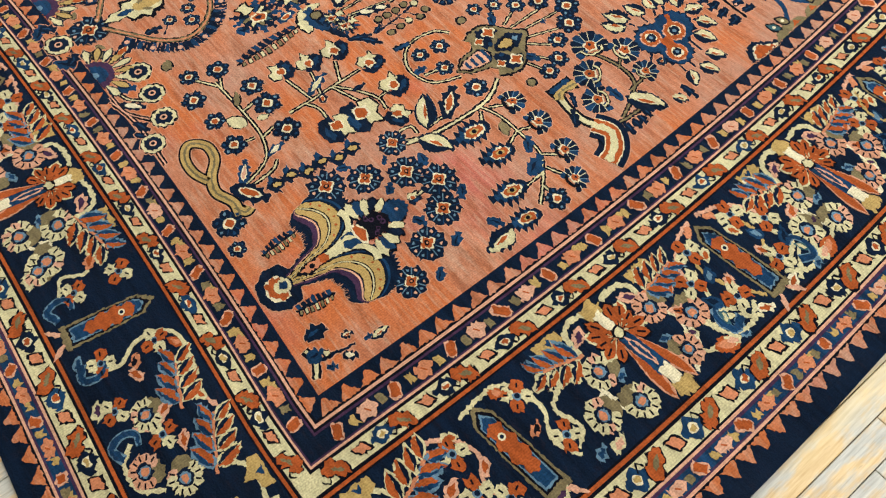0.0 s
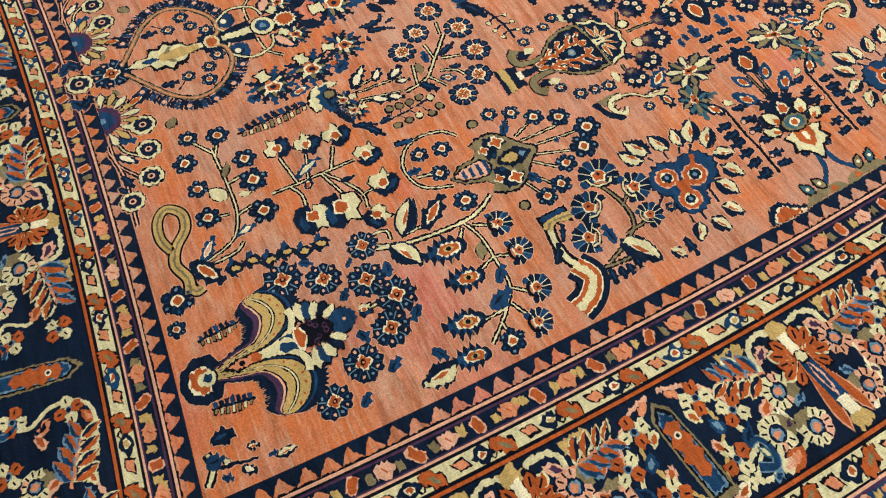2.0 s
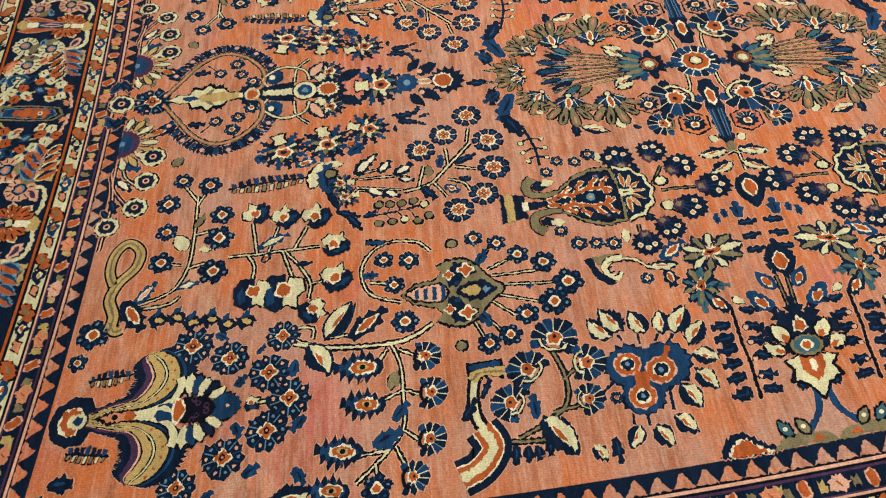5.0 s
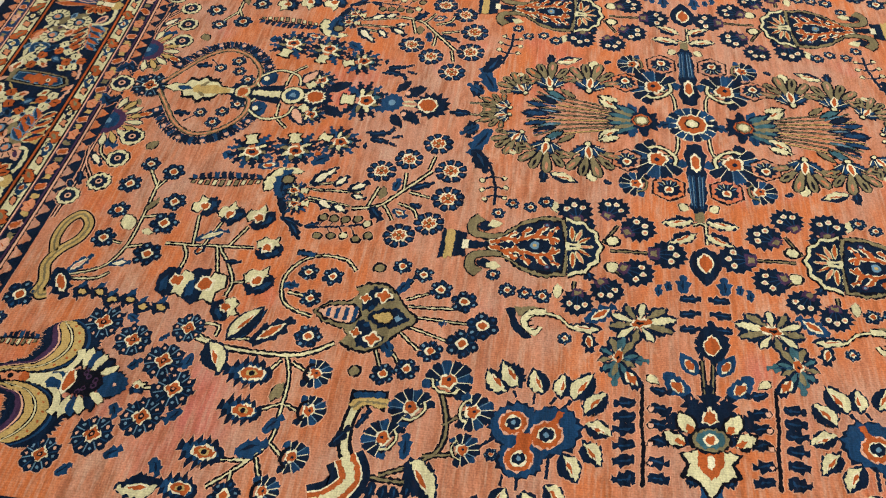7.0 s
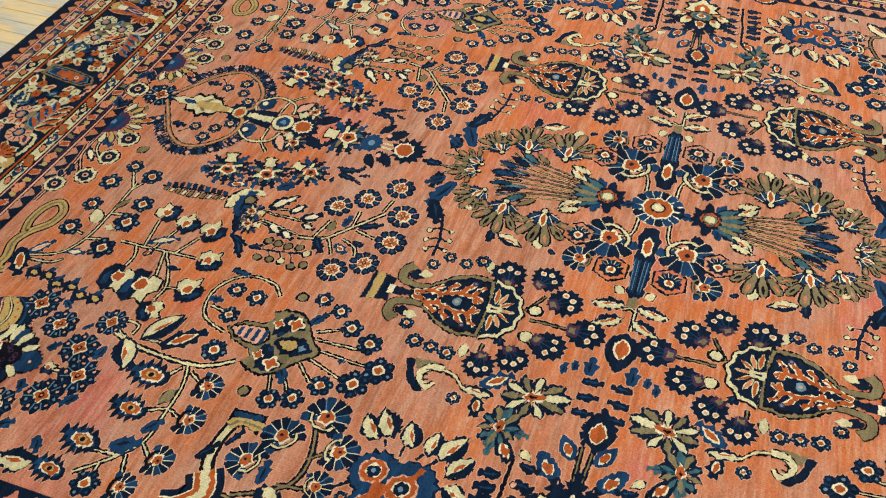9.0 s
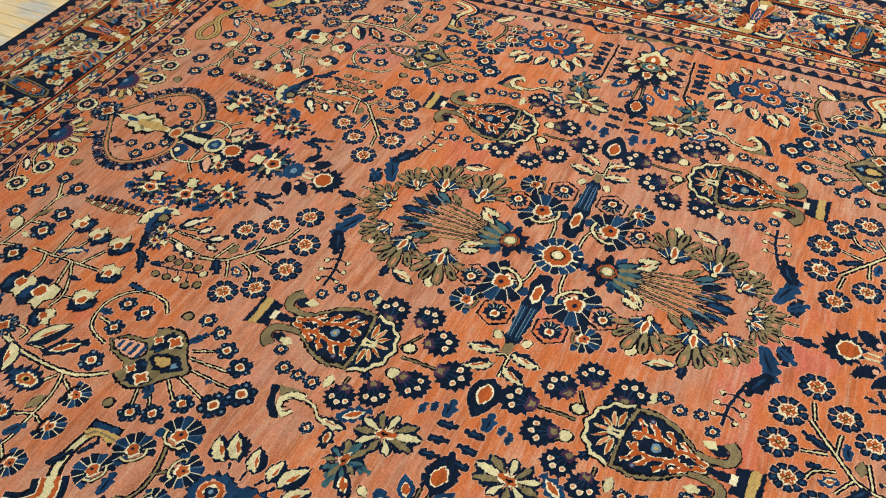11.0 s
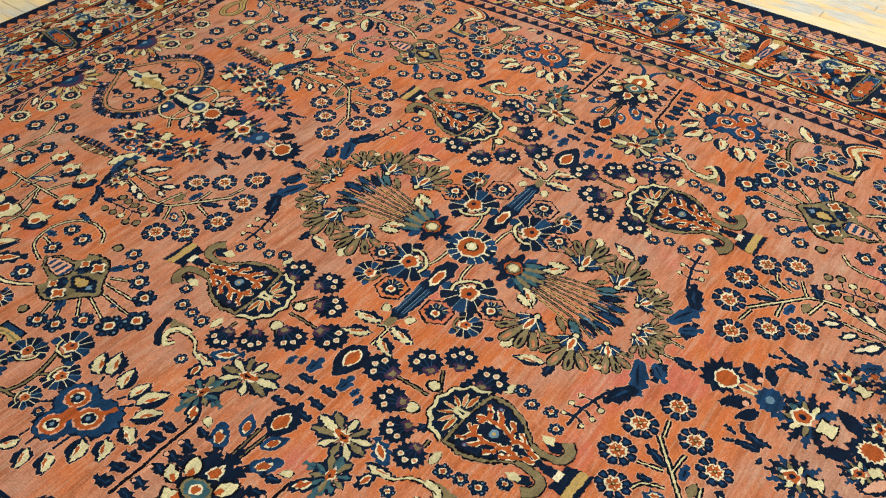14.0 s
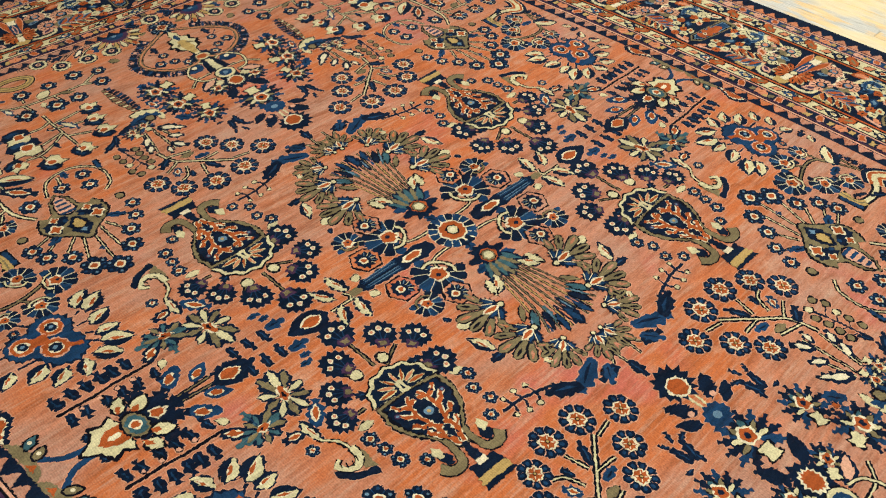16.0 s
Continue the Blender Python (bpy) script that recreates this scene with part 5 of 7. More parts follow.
def ivory_unit(fn, s, d0, d1, k, flip):
    """One repeat of an ivory stripe: toothed rust leaf, boxed apricot bud, navy flower."""
    m, h = (d0 + d1) / 2, (d1 - d0) / 2
    j = rnd.uniform(-0.004, 0.004)
    a, b = (s - 0.026 + j, m - 0.90 * h * flip), (s + 0.022 + j, m + 0.90 * h * flip)
    q, e = axes(a, b)
    sh = [(jag(local(q, [(0, 0), (0.05, 0.22), (0.3, 0.30), (0.45, 0.22), (0.62, 0.34), (0.8, 0.2), (1, 0.12), (0.9, -0.08), (0.72, -0.26), (0.5, -0.20), (0.35, -0.30), (0.1, -0.18)]), 0.0018), "K", 1), (jag(local(q, [(0.04, 0), (0.08, 0.19), (0.3, 0.26), (0.45, 0.18), (0.62, 0.29), (0.8, 0.16), (0.95, 0.10), (0.87, -0.06), (0.72, -0.21), (0.5, -0.16), (0.35, -0.25), (0.12, -0.15)]), 0.0014), "R", 1.5),
          (jag(blade(q(0.30, 0.02), q(0.78, 0.04), 0.32), 0.0008), "O", 2)]
    c = s + k * 0.054 + j
    for w, key, lv in ((1.0, "K", 1.1), (0.72, "S", 1.6)):
        sh.append((jag([(c - 0.016 * w - 0.006, m - 0.55 * h * w), (c + 0.008 * w, m - 0.62 * h * w), (c + 0.018 * w, m + 0.55 * h * w), (c - 0.008 * w, m + 0.62 * h * w)], 0.0007), key, lv))
    c = s + k * 0.096 + j
    sh += [(jag(ring(c, m, 0.023, 0.82 * h, 24, lobes=4, deep=0.18), 0.0014), "N" if rnd.random() < 0.6 else "B", 1), (jag(ring(c, m, 0.0105, 0.36 * h, 10), 0.0009), "W", 1.8), (jag(ring(c, m, 0.0075, 0.26 * h, 10), 0.0009), "G" if rnd.random() < 0.6 else "R", 2.2)]
    c = s - k * 0.026
    sh.append((jag(stroke(curve([(c - 0.01, m + 0.3 * h * flip), (c, m + 0.8 * h * flip), (c + 0.008, m + 0.3 * h * flip)], 3), 0.003), 0.0005), "K", 1.2))
    emit("ivory_stripe_motif", sh, (fn,), rim=0)


def palm_border(fn, s, k=1.0, turn=1):
    """Great rust palmette of the main border, gold at both tips."""
    at, d = axes((s - 0.01 * turn, 0.172), (s + 0.02 * turn, 0.395))
    w = 0.74 * k
    sh = []
    for sg in (1, -1):
        for i, th in enumerate((48, 75, 100, 126, 152)):
            th = math.radians(th)
            p0, p1 = at(0.32, 0.03 * sg), at(0.32 + 0.30 * math.cos(th), (0.30 + 0.05 * (i % 2)) * math.sin(th) * sg * w + 0.04 * sg)
            q, e = axes(p0, p1)
            sh += [(jag(blade(p0, p1, 0.47, fat=0.70), 0.0012), "C" if i % 2 else "K", 1 + 0.05 * i), (jag(blade(p0, p1, 0.35, 0.05, 0.92, fat=0.70), 0.0010), "R", 1.8 + 0.05 * i), (stroke([q(0.5, 0), q(0.78, 0)], 0.004), "K", 2.6)]
    for sg in (1, -1):
        p0, p1 = at(0.34, 0.06 * sg), at(1.0, 0.19 * sg * w)
        sh += [(jag(blade(p0, p1, 0.17, fat=0.7), 0.001), "H", 2.2), (jag(blade(p0, p1, 0.125, 0.02, 0.96, fat=0.7), 0.001), "R", 2.6)]
    sh += [(jag(local(at, [(0.36, -0.05), (0.78, -0.085), (0.80, 0.085), (0.36, 0.05)]), 0.001), "B", 2.4), (jag(blade(at(0.38, 0), at(0.72, 0), 0.22), 0.001), "P", 2.9), (jag(blade(at(0.40, 0), at(0.68, 0), 0.13), 0.001), "B", 3.2),
           (jag(local(at, [(0.74, -0.055), (0.90, -0.055), (0.90, 0.055), (0.74, 0.055)]), 0.001), "W", 3), (jag(ring(*at(0.96, 0), 0.10 * d, 0.085 * d, 14, lobes=5, deep=0.12), 0.002), "G", 1.6),
           (jag(ring(*at(0.04, 0), 0.10 * d, 0.09 * d, 14, lobes=5, deep=0.12), 0.002), "G", 1.4), (jag(local(at, [(0.08, -0.045), (0.26, -0.045), (0.26, 0.045), (0.08, 0.045)]), 0.001), "W", 3), (jag(ring(*at(0.32, 0), 0.065 * d, n=6), 0.0008), "K", 3.3), (jag(ring(*at(0.32, 0), 0.05 * d, n=6), 0.0008), "C", 3.6)]
    emit("border_palmette_motif", sh, (fn,), rim=0)


def border_fan(fn, s, d, r, ang, key="C", lean=0):
    """Scalloped half-rosette of the main border, dark dashes on its petals."""
    t = math.radians(ang)
    at, _ = axes((s, d), (s + r * math.cos(t), d + r * math.sin(t)))
    n = 9
    r *= 1.08
    sh = [(jag(ring(*at(-0.30, 0), 0.78 * r, 0.66 * r, 16, t), 0.0014), "O", 0.9)]
    for i in range(n):
        a = -2.15 + 4.3 * i / (n - 1)
        c = at(0.62 * math.cos(a), 0.66 * math.sin(a))
        sh.append((jag(ring(*c, rnd.uniform(0.26, 0.33) * r, n=12), 0.0013), ("C" if key == "W" else "H") if rnd.random() < 0.8 else "P", 1.2 + 0.03 * i))
    for i in range(n):
        a = -2.15 + 4.3 * i / (n - 1)
        sh.append((stroke([at(0.55 * math.cos(a), 0.58 * math.sin(a)), at(0.85 * math.cos(a), 0.90 * math.sin(a))], 0.0035), "K", 2))
    sh += [(jag(ring(*at(0, 0), 0.44 * r, n=14), 0.001), "N", 2.2), (jag(ring(*at(0.02, 0), 0.31 * r, n=10), 0.0008), "L", 2.6), (jag(ring(*at(0.05, 0), 0.22 * r, n=8), 0.0008), "S", 3)]
    emit("border_rosette_motif", sh, (fn,), rim=0)


def border_four(fn, s, d, r, ang=20):
    """Four-petalled flower, cream and rust by turns, with a blue eye."""
    sh = []
    r *= 1.10
    for i in range(4):
        a = math.radians(ang + 90 * i)
        p0, p1 = (s, d), (s + r * math.cos(a), d + r * math.sin(a))
        q, e = axes(p0, p1)
        sh += [(jag(local(q, [(0.08, -0.08), (0.5, -0.42), (0.95, -0.34), (1, 0.0), (0.95, 0.34), (0.5, 0.42), (0.08, 0.08)]), 0.0014), ("C", "R")[i % 2], 1 + 0.1 * i), (stroke([q(0.5, 0), q(0.8, 0)], 0.0035), "K", 2)]
    sh += [(jag(ring(s, d, 0.25 * r, n=8), 0.0007), "L", 2.2), (ring(s, d, 0.17 * r, n=8), "N", 2.6)]
    emit("four_petal_motif", sh, (fn,), rim=0)


def fern(fn, s0, d0, s1, d1):
    """Spray of slanting leaves, half rust and half cream or blue."""
    at, d = axes((s0, d0), (s1, d1))
    sh = [(jag(stroke([at(-0.1, 0), at(0.5, 0.02), at(0.9, 0)], 0.006), 0.0005), "S", 1)]
    for i in range(4):
        for sg in (1, -1):
            t = 0.02 + 0.24 * i
            p0, p1 = at(t, 0.02 * sg), at(t + 0.34, (0.46 - 0.05 * i) * sg)
            sh += [(jag(blade(p0, p1, 0.50), 0.0016), "L" if sg > 0 else "C", 1.2), (jag(blade(p0, p1, 0.42, 0.05, 0.95, s0=-1, s1=0.1), 0.0009), "R", 1.8), (jag(blade(p0, p1, 0.34, 0.05, 0.9, s0=0.1, s1=1), 0.0009), "B" if sg > 0 else "N", 2)]
    emit("fern_motif", sh, (fn,), rim=0)


def vine(fn, *p, key="C", w=0.009):
    line = curve([(p[i], p[i + 1]) for i in range(0, len(p), 2)])
    emit("border_vine_motif", [(jag(stroke(line, w), 0.0009), key, 0.8)], (fn,), rim=0)


def border_leaf(fn, s0, d0, s1, d1, w, key, core=""):
    sh = [(jag(blade((s0, d0), (s1, d1), w), 0.0014), key, 1)]
    if core:
        sh.append((jag(blade((s0, d0), (s1, d1), w * 0.5, 0.2, 0.8), 0.0008), core, 1.6))
    emit("border_leaf_motif", sh, (fn,), rim=0)


def cartouche(fn, s, k=1.0):
    """Long blue lozenge with a rust zigzag, framed in tan, across the main border."""
    at, d = axes((s - 0.01, 0.185), (s + 0.012, 0.375))
    k *= 0.46
    sh = [(jag(both(at, [(-0.02, 0.0), (0.12, 0.26 * k), (0.55, 0.30 * k), (1.02, 0.14), (1.02, 0.0)]), 0.001), "O", 1), (jag(both(at, [(0.03, 0.0), (0.15, 0.22 * k), (0.54, 0.26 * k), (0.98, 0.11), (0.98, 0.0)]), 0.001), "K", 1.3),
          (jag(both(at, [(0.08, 0.0), (0.18, 0.18 * k), (0.54, 0.21 * k), (0.95, 0.09), (0.95, 0.0)]), 0.001), "L", 1.6), (jag(both(at, [(0.11, 0.0), (0.20, 0.16 * k), (0.54, 0.185 * k), (0.93, 0.07), (0.93, 0.0)]), 0.001), "B", 1.9),
          (jag(both(at, [(0.20, 0.0), (0.26, 0.10), (0.34, 0.06), (0.42, 0.12), (0.50, 0.07), (0.58, 0.12), (0.66, 0.06), (0.74, 0.08), (0.80, 0.0)]), 0.0014), "R", 2.3), (ring(*at(0.36, 0), 0.04 * d, n=8), "W", 3), (ring(*at(0.36, 0), 0.022 * d, n=7), "N", 3.4),
          (jag(local(at, [(0.98, -0.15), (1.05, -0.15), (1.05, 0.15), (0.98, 0.15)]), 0.001), "O", 2.6)]
    for sg in (1, -1):
        sh.append((jag(blade(at(1.04, 0.05 * sg), at(1.22, 0.18 * sg), 0.3), 0.001), "P", 1.5))
    emit("cartouche_motif", sh, (fn,), rim=0)


def gold_crest(fn, s, d, m):
    """Gold three-lobed crest with a blue eye, hanging from the main border's edge by a cream vine."""
    sh = [(jag([(s - 0.030, d), (s - 0.026, d + 0.024), (s - 0.006, d + 0.030), (s + 0.002, d + 0.050), (s + 0.018, d + 0.030), (s + 0.034, d + 0.020), (s + 0.030, d)], 0.0016), "G", 1), (jag([(s - 0.006, d + 0.008), (s + 0.010, d + 0.006), (s + 0.004, d + 0.020)], 0.001), "B", 1.6)]
    emit("crest_motif", sh, (fn,), rim=0)


def border_hook(fn, s, d, m):
    """Indigo hooked leaf edged with pale blue."""
    line = curve([(s, d), (s + m * 0.030, d + 0.012), (s + m * 0.042, d - 0.016), (s + m * 0.030, d - 0.040), (s + m * 0.008, d - 0.036)])
    emit("hook_leaf_motif", [(jag(stroke(line, 0.020, 0.012), 0.001), "L", 1), (jag(stroke(line, 0.014, 0.007), 0.0008), "B", 1.5)], (fn,), rim=0)


def border_repeat(fn, s0, k):
    """Everything between one palmette of the main border and the next; k stretches it along the side."""
    g = 0.608 * k
    z = 1.0 if k < 1.1 else 1.16
    palm_border(fn, s0, min(1.0, 0.85 + 0.15 * k))
    cartouche(fn, s0 + g / 2, 1.0 * z)
    for s, d, r, a, key in ((-0.085, 0.275, 0.036, 200, "W"), (-0.140, 0.335, 0.036, 170, "W"), (-0.068, 0.358, 0.036, 60, "W"), (0.085, 0.245, 0.036, 160, "P"), (0.140, 0.300, 0.037, 100, "P"), (0.075, 0.345, 0.033, 40, "P")):
        border_fan(fn, s0 + s * k, d, r * z, a, key)
    for m in (-1, 1):
        c = s0 + g / 2
        for s, d, r, a in ((0.070, 0.212, 0.030, 10), (0.118, 0.262, 0.029, 40), (0.068, 0.335, 0.030, 70)):
            border_four(fn, c + m * s * k, d, r * z, a * m)
        vine(fn, c + m * 0.05 * k, 0.20, c + m * 0.080 * k, 0.26, c + m * 0.05 * k, 0.33, c + m * 0.02, 0.37, key="G", w=0.007)
        vine(fn, c + m * 0.05 * k, 0.36, c + m * 0.09 * k, 0.388, c + m * 0.135 * k, 0.380, c + m * 0.155 * k, 0.345, c + m * 0.15 * k, 0.30, w=0.010)
        vine(fn, s0 + m * 0.02, 0.178, s0 + m * 0.055 * k, 0.170, s0 + m * 0.085 * k, 0.185, s0 + m * 0.09 * k, 0.235, w=0.011)
        vine(fn, c + m * 0.155 * k, 0.385, c + m * 0.20 * k, 0.372, c + m * 0.23 * k, 0.33, w=0.009)
        vine(fn, s0 + m * 0.09 * k, 0.25, s0 + m * 0.11 * k, 0.285, s0 + m * 0.10 * k, 0.33, key="W", w=0.007)
        border_leaf(fn, s0 + m * 0.05 * k, 0.19, s0 + m * 0.088 * k, 0.220, 0.5, "P", "U")
        gold_crest(fn, s0 + m * 0.125 * k, 0.164, m)
        border_hook(fn, c + m * 0.095 * k, 0.365, m)
        border_leaf(fn, c + m * 0.10 * k, 0.328, c + m * 0.13 * k, 0.295, 0.5, "B", "N")
        border_leaf(fn, c + m * 0.140 * k, 0.398, c + m * 0.190 * k, 0.372, 0.6, "R", "S")
        border_leaf(fn, c + m * 0.02, 0.175, c + m * 0.045, 0.195, 0.5, "S")
        border_leaf(fn, c + m * 0.140 * k, 0.225, c + m * 0.168 * k, 0.255, 0.45, "P", "R")
        border_leaf(fn, c + m * 0.085 * k, 0.29, c + m * 0.065 * k, 0.255, 0.6, "B", "L")
        border_leaf(fn, c + m * 0.16 * k, 0.305, c + m * 0.195 * k, 0.270, 0.55, "P", "R")
        border_leaf(fn, c + m * 0.025, 0.395, c + m * 0.065 * k, 0.375, 0.5, "W", "R")
        border_leaf(fn, c + m * 0.13 * k, 0.365, c + m * 0.115 * k, 0.335, 0.5, "T", "C")
        border_leaf(fn, s0 + m * 0.175 * k, 0.395, s0 + m * 0.135 * k, 0.378, 0.55, "C", "P")
        border_leaf(fn, s0 + m * 0.045 * k, 0.300, s0 + m * 0.075 * k, 0.310, 0.5, "L", "B")
    for m in (-1, 1):
        c = s0 + g / 2
        vine(fn, c + m * 0.012, 0.168, c + m * 0.060 * k, 0.180, c + m * 0.105 * k, 0.215, c + m * 0.125 * k, 0.262, w=0.0085, key="P")
        vine(fn, c + m * 0.062 * k, 0.392, c + m * 0.115 * k, 0.350, c + m * 0.150 * k, 0.345, c + m * 0.185 * k, 0.300, w=0.0085, key="C")
        vine(fn, s0 + m * 0.055 * k, 0.385, s0 + m * 0.105 * k, 0.345, s0 + m * 0.115 * k, 0.305, w=0.0085, key="W")
        vine(fn, s0 + m * 0.16 * k, 0.245, s0 + m * 0.20 * k, 0.275, s0 + m * 0.185 * k, 0.325, s0 + m * 0.215 * k, 0.350, w=0.0085, key="C")
        for a, da, b, db, key, core in ((0.035, 0.225, 0.055, 0.255, "C", "R"), (0.155, 0.180, 0.185, 0.195, "W", "B"), (0.045, 0.290, 0.062, 0.320, "P", "R"), (0.185, 0.340, 0.205, 0.318, "C", "U"), (0.165, 0.228, 0.150, 0.205, "S", "K"), (0.105, 0.398, 0.130, 0.388, "L", "B")):
            border_leaf(fn, c + m * a * k, da, c + m * b * k, db, 0.6, key, core)
    fern(fn, s0 - 0.095 * k, 0.232, s0 - 0.19 * k, 0.205)
    fern(fn, s0 + 0.105 * k, 0.215, s0 + 0.20 * k, 0.200)


for fn, half, k, _ in SIDES4:
    zigzag(fn, half + k * 0.02, 0.0362, 0.0085, "F", 0.0435)
    zigzag(fn, half + k * 0.53, 0.527, 0.553, "F", 0.0425)
    for d0, d1, mm in ((0.0565, 0.092, 0.126), (0.487, 0.5135, 0.120)):
        h = half + k * d0 - 0.01
        n = round(2 * h / mm)
        for i in range(n):
            guard_unit(fn, -h + 0.03 + i * 2 * h / n, d0, d1, 2 * h / n / 0.126)
    for d0, d1, flip in ((0.106, 0.1425, 1), (0.423, 0.4715, -1)):
        h = half + k * d0
        n = round(2 * h / 0.142)
        for i in range(n):
            ivory_unit(fn, -h + 0.045 + i * 2 * h / n, d0, d1, 2 * h / n / 0.142, flip)
for fn, starts, k in ((near, (-0.976, -0.368, 0.240, 0.848), 1.0), (far, (-1.06, -0.41, 0.24, 0.89), 1.07), (west, (-0.39, 0.372), 1.25), (east, (-0.39, 0.372), 1.25)):
    for s in starts:
        border_repeat(fn, s, k)
for fn in (q_bl, q_br, q_tl, q_tr):
    def corner_block(s, d, fn=fn):
        """Plan of the main border's corner, along the diagonal."""
        return fn(-FU - KX * (d + 0.707 * s - 0.02), -FV - (d - 0.707 * s - 0.02))
    palm_border(corner_block, 0.0, 1.0)
    for m in (-1, 1):
        gold_crest(corner_block, 0.11 * m, 0.172, m)
        vine(corner_block, 0.02 * m, 0.178, 0.06 * m, 0.165, 0.10 * m, 0.19, 0.12 * m, 0.24, w=0.010)
        border_leaf(corner_block, 0.05 * m, 0.36, 0.10 * m, 0.40, 0.5, "C", "P")
        border_leaf(corner_block, 0.17 * m, 0.29, 0.20 * m, 0.25, 0.5, "P", "R")
    for s, d, r, a, key in ((-0.12, 0.22, 0.036, 120, "P"), (0.12, 0.22, 0.036, 60, "P"), (-0.12, 0.33, 0.036, 200, "W"), (0.12, 0.33, 0.036, -20, "W")):
        border_fan(corner_block, s, d, r, a, key)
    for m in (-1, 1):
        def arm(s, d, m=m, fn=fn):
            return fn(-FU + s, -FV - d) if m < 0 else fn(-FU - KX * d, -FV + s)
        border_fan(arm, 0.02, 0.30, 0.036, 170, "W")
        border_fan(arm, 0.07, 0.36, 0.034, 60, "P")
        fern(arm, 0.0, 0.24, 0.10, 0.19)
        vine(arm, -0.10, 0.20, -0.04, 0.185, 0.0, 0.22, 0.02, 0.27)
        border_hook(arm, 0.11, 0.385, 1)
        gold_crest(arm, -0.05, 0.165, 1)
        border_leaf(arm, 0.06, 0.28, 0.10, 0.26, 0.5, "P", "R")
        border_leaf(arm, -0.04, 0.37, 0.0, 0.395, 0.5, "R", "S")
        border_four(arm, 0.11, 0.30, 0.028, 15)
        vine(arm, 0.02, 0.34, 0.05, 0.385, 0.10, 0.39, 0.13, 0.36, w=0.009)
        border_four(arm, -0.06, 0.31, 0.026, 50)
        for a, da, b, db, key, core in ((0.12, 0.19, 0.15, 0.21, "C", "R"), (0.16, 0.26, 0.14, 0.29, "P", "R"), (0.20, 0.395, 0.24, 0.38, "C", "U"), (0.25, 0.29, 0.28, 0.27, "S", "K"), (0.06, 0.215, 0.04, 0.24, "W", "B"), (0.31, 0.39, 0.34, 0.37, "L", "B"), (0.24, 0.18, 0.27, 0.20, "R", "S")):
            border_leaf(arm, a, da, b, db, 0.6, key, core)
        vine(arm, 0.08, 0.175, 0.13, 0.20, 0.155, 0.25, 0.13, 0.30, 0.15, 0.345, w=0.0085, key="P")
        vine(arm, 0.17, 0.185, 0.25, 0.175, 0.29, 0.20, 0.30, 0.26, 0.275, 0.31, 0.295, 0.36, w=0.0085, key="C")
        if m < 0:
            cartouche(arm, 0.21)
            for s, d, r, a in ((0.12, 0.225, 0.028, 10), (0.28, 0.215, 0.028, 40), (0.15, 0.34, 0.028, 70), (0.30, 0.32, 0.027, 30)):
                border_four(arm, s, d, r, a)
        else:
            cartouche(arm, 0.375)
            for s, d, r, a in ((0.28, 0.225, 0.028, 10), (0.46, 0.215, 0.028, 40), (0.30, 0.34, 0.028, 70), (0.47, 0.32, 0.027, 30), (0.20, 0.36, 0.027, 30)):
                border_four(arm, s, d, r, a)
            border_fan(arm, 0.56, 0.36, 0.036, 60, "W")
            border_hook(arm, 0.43, 0.375, 1)
            border_hook(arm, 0.32, 0.375, -1)
            border_leaf(arm, 0.22, 0.28, 0.26, 0.30, 0.5, "P", "R")
            border_leaf(arm, 0.50, 0.27, 0.54, 0.24, 0.5, "S", "R")
            fern(arm, 0.14, 0.24, 0.24, 0.20)
            border_fan(arm, 0.16, 0.31, 0.034, 100, "W")

# ---------------------------------------------------------------- the field, one quarter; the weave repeats it mirrored
# corner palmette and its ring of dark flowers
corner_palmette(-1.416, -0.908, -1.127, -0.900)
flower(-1.235, -0.761, 0.043)
flower(-1.156, -0.795, 0.039)
flower(-1.074, -0.835, 0.042)
flower(-1.029, -0.895, 0.043)
flower(-1.066, -0.959, 0.042)
flower(-1.143, -1.005, 0.041)
flower(-1.220, -1.055, 0.036)
stem(-1.107, -0.900, -1.057, -0.896)
tulip(-1.116, -0.896, -1.085, -0.900)
leaf(-1.140, -0.862, -1.118, -0.837, 0.6, "B")
leaf(-1.133, -0.938, -1.115, -0.969, 0.6, "B")
leaf(-1.102, -1.047, -1.073, -1.023, 0.6, "B")
leaf(-1.175, -1.090, -1.152, -1.066, 0.6, "B")
leaf(-1.022, -0.813, -1.028, -0.849, 0.6, "B")
leaf(-0.996, -0.934, -1.019, -0.967, 0.6, "B")
leaf(-1.104, -0.789, -1.086, -0.772, 0.6, "B")
leaf(-1.193, -0.736, -1.163, -0.751, 0.6, "B")
leaf(-1.009, -1.039, -0.986, -1.071, 0.6, "B")
comb(-1.429, -0.825, -1.350, -0.816)
comb(-1.437, -0.973, -1.360, -0.983)
bud(-1.448, -0.717, 0.036)
bud(-1.465, -0.781, 0.020)
# curled tendril and the little tree of small flowers
curl(-1.419, -0.712, -1.415, -0.675, -1.432, -0.631, -1.420, -0.589, -1.390, -0.548, -1.388, -0.504, -1.418, -0.479, -1.442, -0.507, -1.446, -0.554, -1.431, -0.594)
curl(-1.392, -0.707, -1.406, -0.712, -1.420, -0.691)
leaf(-1.400, -0.637, -1.347, -0.714, 0.5, "N", "R")
stem(-1.383, -0.654, -1.331, -0.637, -1.294, -0.610, -1.274, -0.552, -1.272, -0.472, -1.277, -0.350)
stem(-1.364, -0.662, -1.305, -0.653, -1.282, -0.634)
stem(-1.273, -0.560, -1.239, -0.550)
stem(-1.289, -0.552, -1.326, -0.546)
stem(-1.272, -0.468, -1.219, -0.456)
stem(-1.276, -0.368, -1.317, -0.307)
stem(-1.275, -0.377, -1.254, -0.327)
